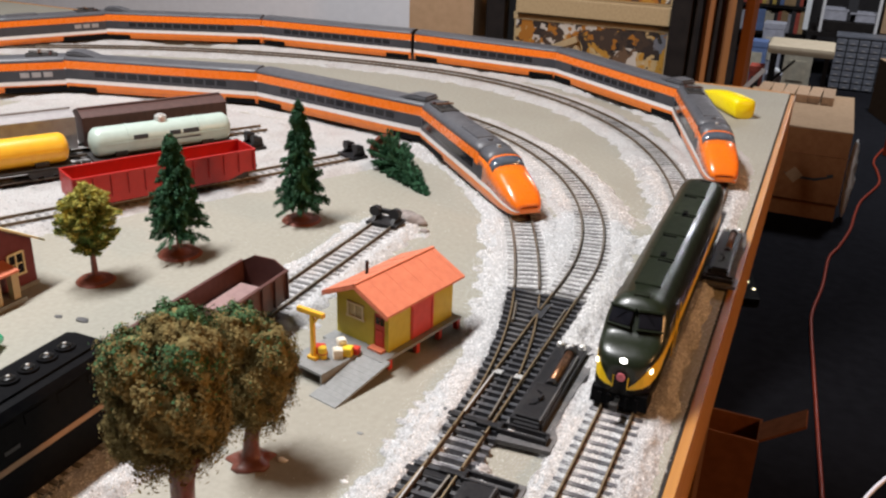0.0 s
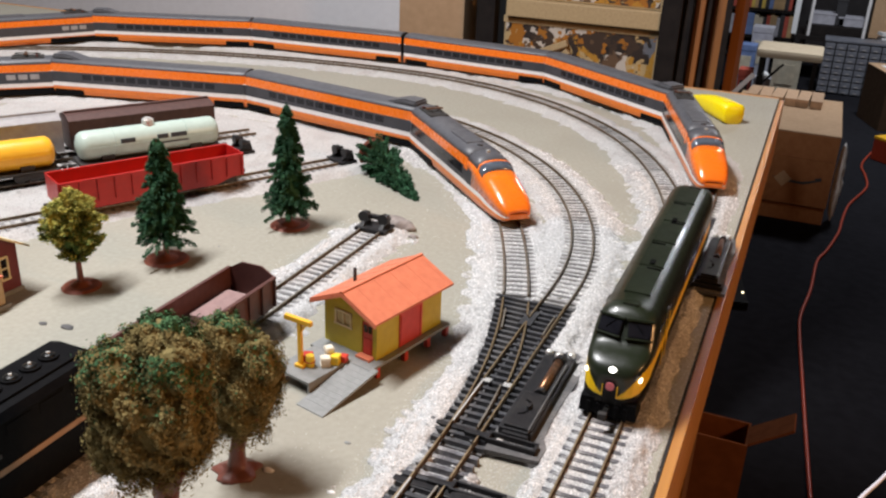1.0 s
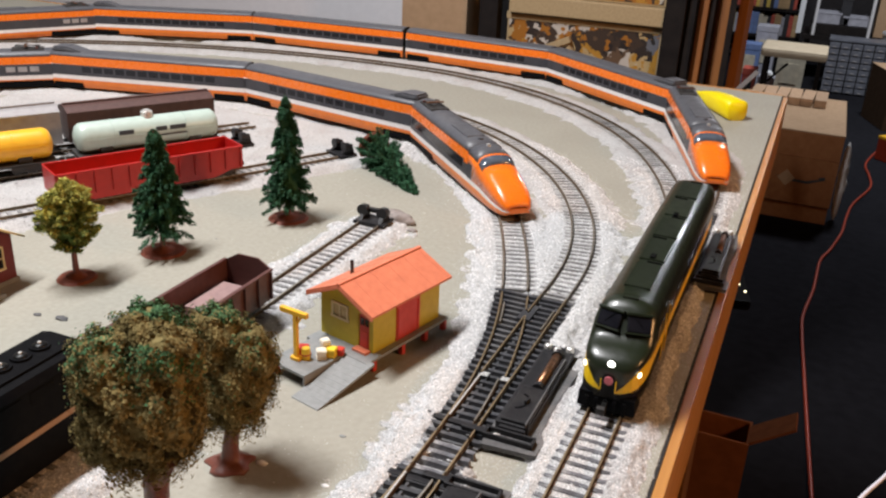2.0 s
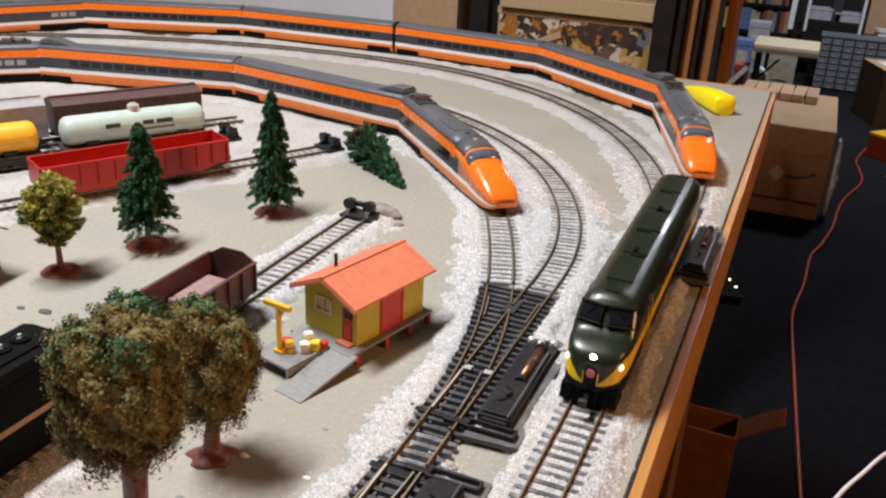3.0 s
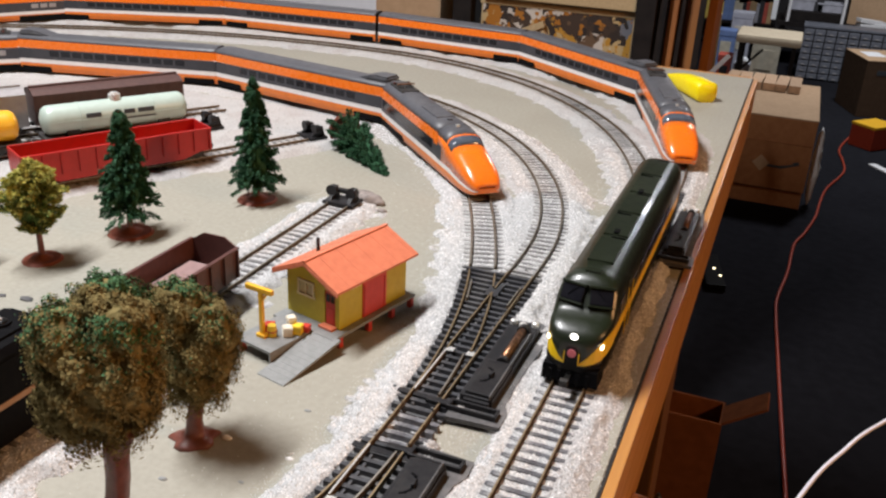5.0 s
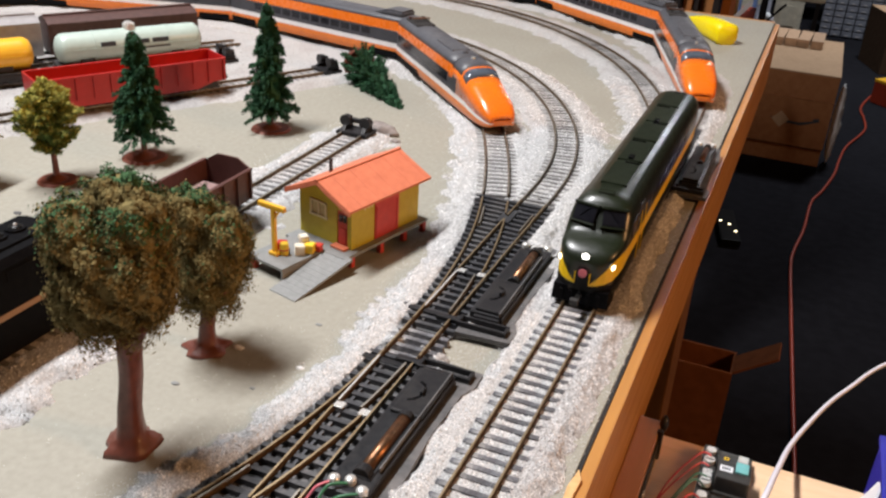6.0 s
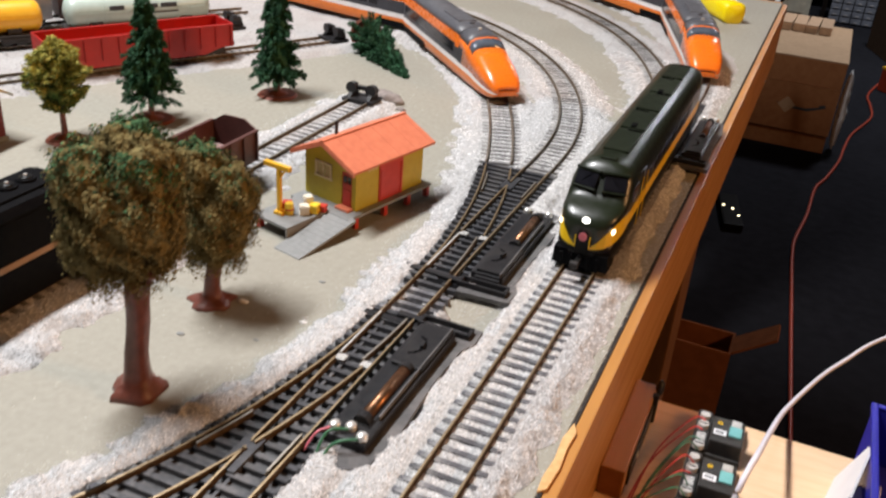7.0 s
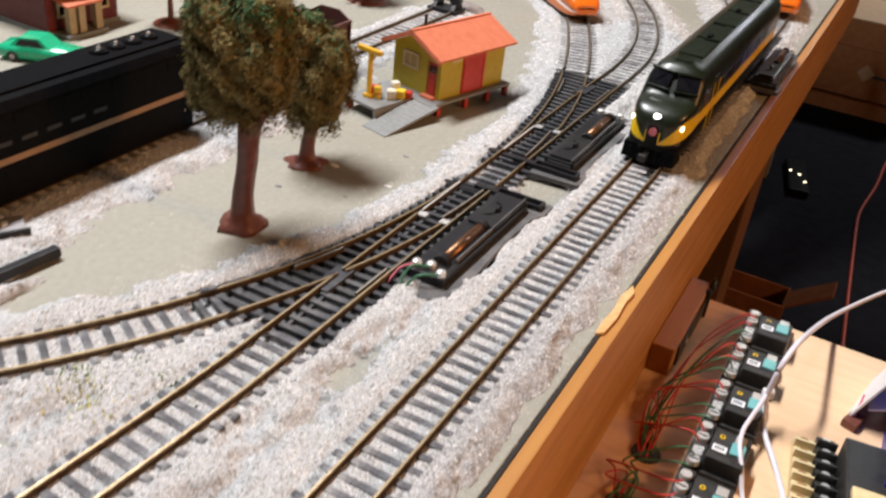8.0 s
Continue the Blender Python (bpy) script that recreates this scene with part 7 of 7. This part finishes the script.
for xx in (-0.140, 0.118):
    for yy in (-0.13, 0.11):
        part("leg", box(xx, xx + 0.022, yy, yy + 0.022, 0, 0.372, 0.003), M_SHELFBLK, t)
part("stretcher", box(-0.12, 0.12, -0.125, -0.112, 0.13, 0.15), M_SHELFBLK, t)
part("stretcher", cyl((-0.125, -0.118, 0.22), (-0.02, -0.118, 0.345), 0.006, seg=8), M_SHELFBLK, t)


def workshop_box(x, y, w, d, h, c, label):
    t = thing("storage_carton", pose(x, y, FLOOR_Z), label, "box", "workshop boxes")
    part("box_body", box(-w, w, -d, d, 0, h, 0.004), INKS[c], t)
    part("box_lid", box(-w - 0.002, w + 0.002, -d - 0.002, d + 0.002, h - 0.03, h + 0.003, 0.002), INKS[c], t)
    part("box_print", box(-w * 0.6, w * 0.6, -d - 0.0035, -d + 0.001, h * 0.45, h * 0.8, 0.0005), INKS["black" if c == "red" else "cream"], t)


workshop_box(-0.250, 5.00, 0.034, 0.05, 0.262, "red", "orange-red box standing beside the stool")
workshop_box(-0.165, 5.12, 0.040, 0.05, 0.205, "grey", "grey box below the stool")
workshop_box(-0.060, 5.35, 0.075, 0.05, 0.320, "cream", "cream board box behind the stool legs")
workshop_box(-0.300, 5.60, 0.050, 0.06, 0.300, "blue", "blue box with white print behind the stool")
workshop_box(-0.235, 5.75, 0.060, 0.06, 0.390, "grey", "pale lilac-grey box behind the stool")
for k, (x, y, z, r) in enumerate(((-0.165, 5.10, 0.210, 0.030), (-0.100, 5.06, 0.000, 0.045))):
    lump("crumpled_bag", (x, y, FLOOR_Z + z), (r, r * 0.8, r * 0.8), M_LABELW if k == 0 else INKS["blue"], "crumpled %s bag among the boxes" % ("white" if k == 0 else "blue"), "bag", 61 + k, group="bags")

t = thing("drawer_cabinet", pose(0.31, 5.96, FLOOR_Z), "grey small-parts cabinet with many little drawers", "drawer cabinet")
part("carcass", box(-0.190, 0.330, -0.04, 0.12, 0, 0.318, 0.003), M_SHELFBLK, t)
for r in range(8):
    for c in range(8):
        d = part("drawer", box(-0.186 + 0.0645 * c, -0.128 + 0.0645 * c, -0.056, -0.038, 0.010 + 0.038 * r, 0.043 + 0.038 * r, 0.003), M_DRAWER, t)
        part("pull", box(-0.168 + 0.0645 * c, -0.146 + 0.0645 * c, -0.062, -0.056, 0.016 + 0.038 * r, 0.022 + 0.038 * r, 0.001), M_SILVER, d)
part("cabinet_top", box(-0.192, 0.332, -0.045, 0.122, 0.318, 0.330, 0.002), M_DRAWER, t)
t = thing("work_bench", pose(0.25, 6.40, FLOOR_Z), "black work bench crowded with grey equipment", "bench")
part("bench_top", box(-0.30, 0.70, -0.20, 0.20, 0.270, 0.300, 0.003), M_SHELFBLK, t)
for xx in (-0.28, 0.66):
    part("bench_leg", box(xx, xx + 0.03, -0.18, 0.18, 0, 0.270), M_SHELFBLK, t)
t = thing("black_equipment", pose(0.16, 6.30, FLOOR_Z + 0.30), "low black equipment case on the bench", "equipment case")
part("case_body", box(-0.175, 0.19, -0.09, 0.09, 0, 0.070, 0.004), M_SHELFBLK, t)
for x in (-0.135, 0.19):
    t = thing("frame_post", pose(x + 0.145, 6.205, FLOOR_Z + 0.30), "pale metal upright of a frame on the bench", "frame post", "frame posts")
    part("post_body", cyl((0, 0, 0), (0, 0, 0.75), 0.010, seg=12), M_PAPER, t)
t = thing("frame_post", pose(-0.078, 6.23, FLOOR_Z + 0.30), "pale square upright beside the bookshelf", "frame post", "frame posts")
part("post_body", box(-0.016, 0.016, -0.016, 0.016, 0, 0.75, 0.002), M_LABELW, t)
for x, w, h, c in ((0.055, 0.075, 0.070, "grey"), (0.225, 0.080, 0.055, "grey"), (0.150, 0.030, 0.16, "black")):
    t = thing("parts_tray", pose(x + 0.03, 6.30, FLOOR_Z + 0.372), "%s tray of parts stacked on the equipment" % c, "tray", "parts trays")
    part("tray_body", box(-w, w, -0.06, 0.06, 0, h, 0.004), INKS[c], t)
    part("tray_rim", box(-w - 0.003, w + 0.003, -0.063, 0.063, h - 0.010, h + 0.002, 0.002), INKS[c], t)
carton(pose(0.53, 6.45, FLOOR_Z + 0.302), 0.16, 0.10, 0.35, "tan carton standing on the bench", material=M_CARD)
t = thing("paper_stack", pose(0.52, 6.26, FLOOR_Z + 0.302, 0, 0, 15), "loose white papers on the bench", "paper")
part("sheet", box(-0.09, 0.12, -0.05, 0.05, 0, 0.026, 0.003), M_PAPER, t)
part("sheet", box(-0.10, 0.06, -0.04, 0.04, 0.027, 0.048, 0.002), M_PAPER, t, "", pose(0, 0, 0, 0, 6, 6))
# tall carton with a white label on its lid; its sides are coloured as shaded
t = thing("big_carton", pose(0.456, 5.071, FLOOR_Z, 0, 0, 17.8), "tall carton with tan lid and white label, shade put into its dark sides", "cardboard box")
part("carton_body", box(0.0, 0.34, 0.0, 0.33, 0, 0.296, 0.003), M_BIGCARD, t)
part("carton_lid", box(-0.001, 0.341, -0.001, 0.331, 0.296, 0.301, 0.001), M_CARD, t, "tan lid")
part("lid_label", box(0.045, 0.145, 0.12, 0.26, 0.301, 0.3015), M_PAPER, t, "white label")
part("print_bar", box(0.06, 0.26, -0.0012, 0.0005, 0.225, 0.250), M_PRINT, t, "dark printed bar")
t = thing("orange_box", pose(0.505, 4.40, FLOOR_Z, 0, 0, 48), "small orange box on the dark workshop floor", "box")
part("box_body", box(0, 0.16, 0, 0.13, 0, 0.10, 0.003), M_CORD, t)
part("box_lid", box(-0.002, 0.162, -0.002, 0.132, 0.10, 0.112, 0.002), M_STANDY, t, "yellow-orange lid")
t = thing("paper_sheet", pose(0.555, 4.10, FLOOR_Z, 0, 0, -55), "crumpled white paper lying on the floor", "paper")
part("sheet", box(-0.09, 0.09, -0.018, 0.018, 0, 0.006, 0.002), M_PAPER, t)
t = thing("plastic_bag", pose(0.242, 3.47, FLOOR_Z + 0.155), "crumpled clear plastic hanging beside the cartons", "plastic bag")
bm = bmesh.new()
bmesh.ops.create_icosphere(bm, subdivisions=4, radius=1, matrix=Matrix.Diagonal((0.016, 0.03, 0.155, 1)))
for v in bm.verts:
    v.co += v.co.normalized() * 0.014 * noise.noise(v.co * 45)
part("bag_body", bm, M_LABELW, t)
# fixtures of the ceiling lights and the work lamp
for nm, c, sx, sy, lab in (("ceiling_light", (-0.76, 0.30, 1.63), 0.10, 0.46, "long white fluorescent fixture over the layout"), ("workbench_light", (0.45, 4.7, 1.63), 0.28, 0.16, "white ceiling light fixture over the workshop")):
    t = thing(nm, pose(*c), lab, "ceiling light", "ceiling lights")
    part("fixture_body", box(-sx, sx, -sy, sy, 0.0, CEIL_Z - 1.63, 0.01), M_PAPER, t)
t = thing("bulb_shade", look((1.45, 0.400, 0.715), (0.05, 0.42, -0.05)), "metal shade of a warm work lamp", "lamp shade")
bm = bmesh.new()
add_cyl(bm, (0, 0, 0.0), (0, 0, 0.10), 0.16, 0.05, 24)
part("shade", bm, M_SILVER, t)
t = thing("lamp_pole", pose(1.56, 0.40, FLOOR_Z), "dark pole of a work lamp standing on the floor", "lamp pole")
part("pole", cyl((0, 0, 0), (0, 0, 1.66), 0.012, seg=12), M_SHELFBLK, t)
part("foot", cyl((0, 0, 0), (0, 0, 0.02), 0.14, 0.13, 24), M_SHELFBLK, t)
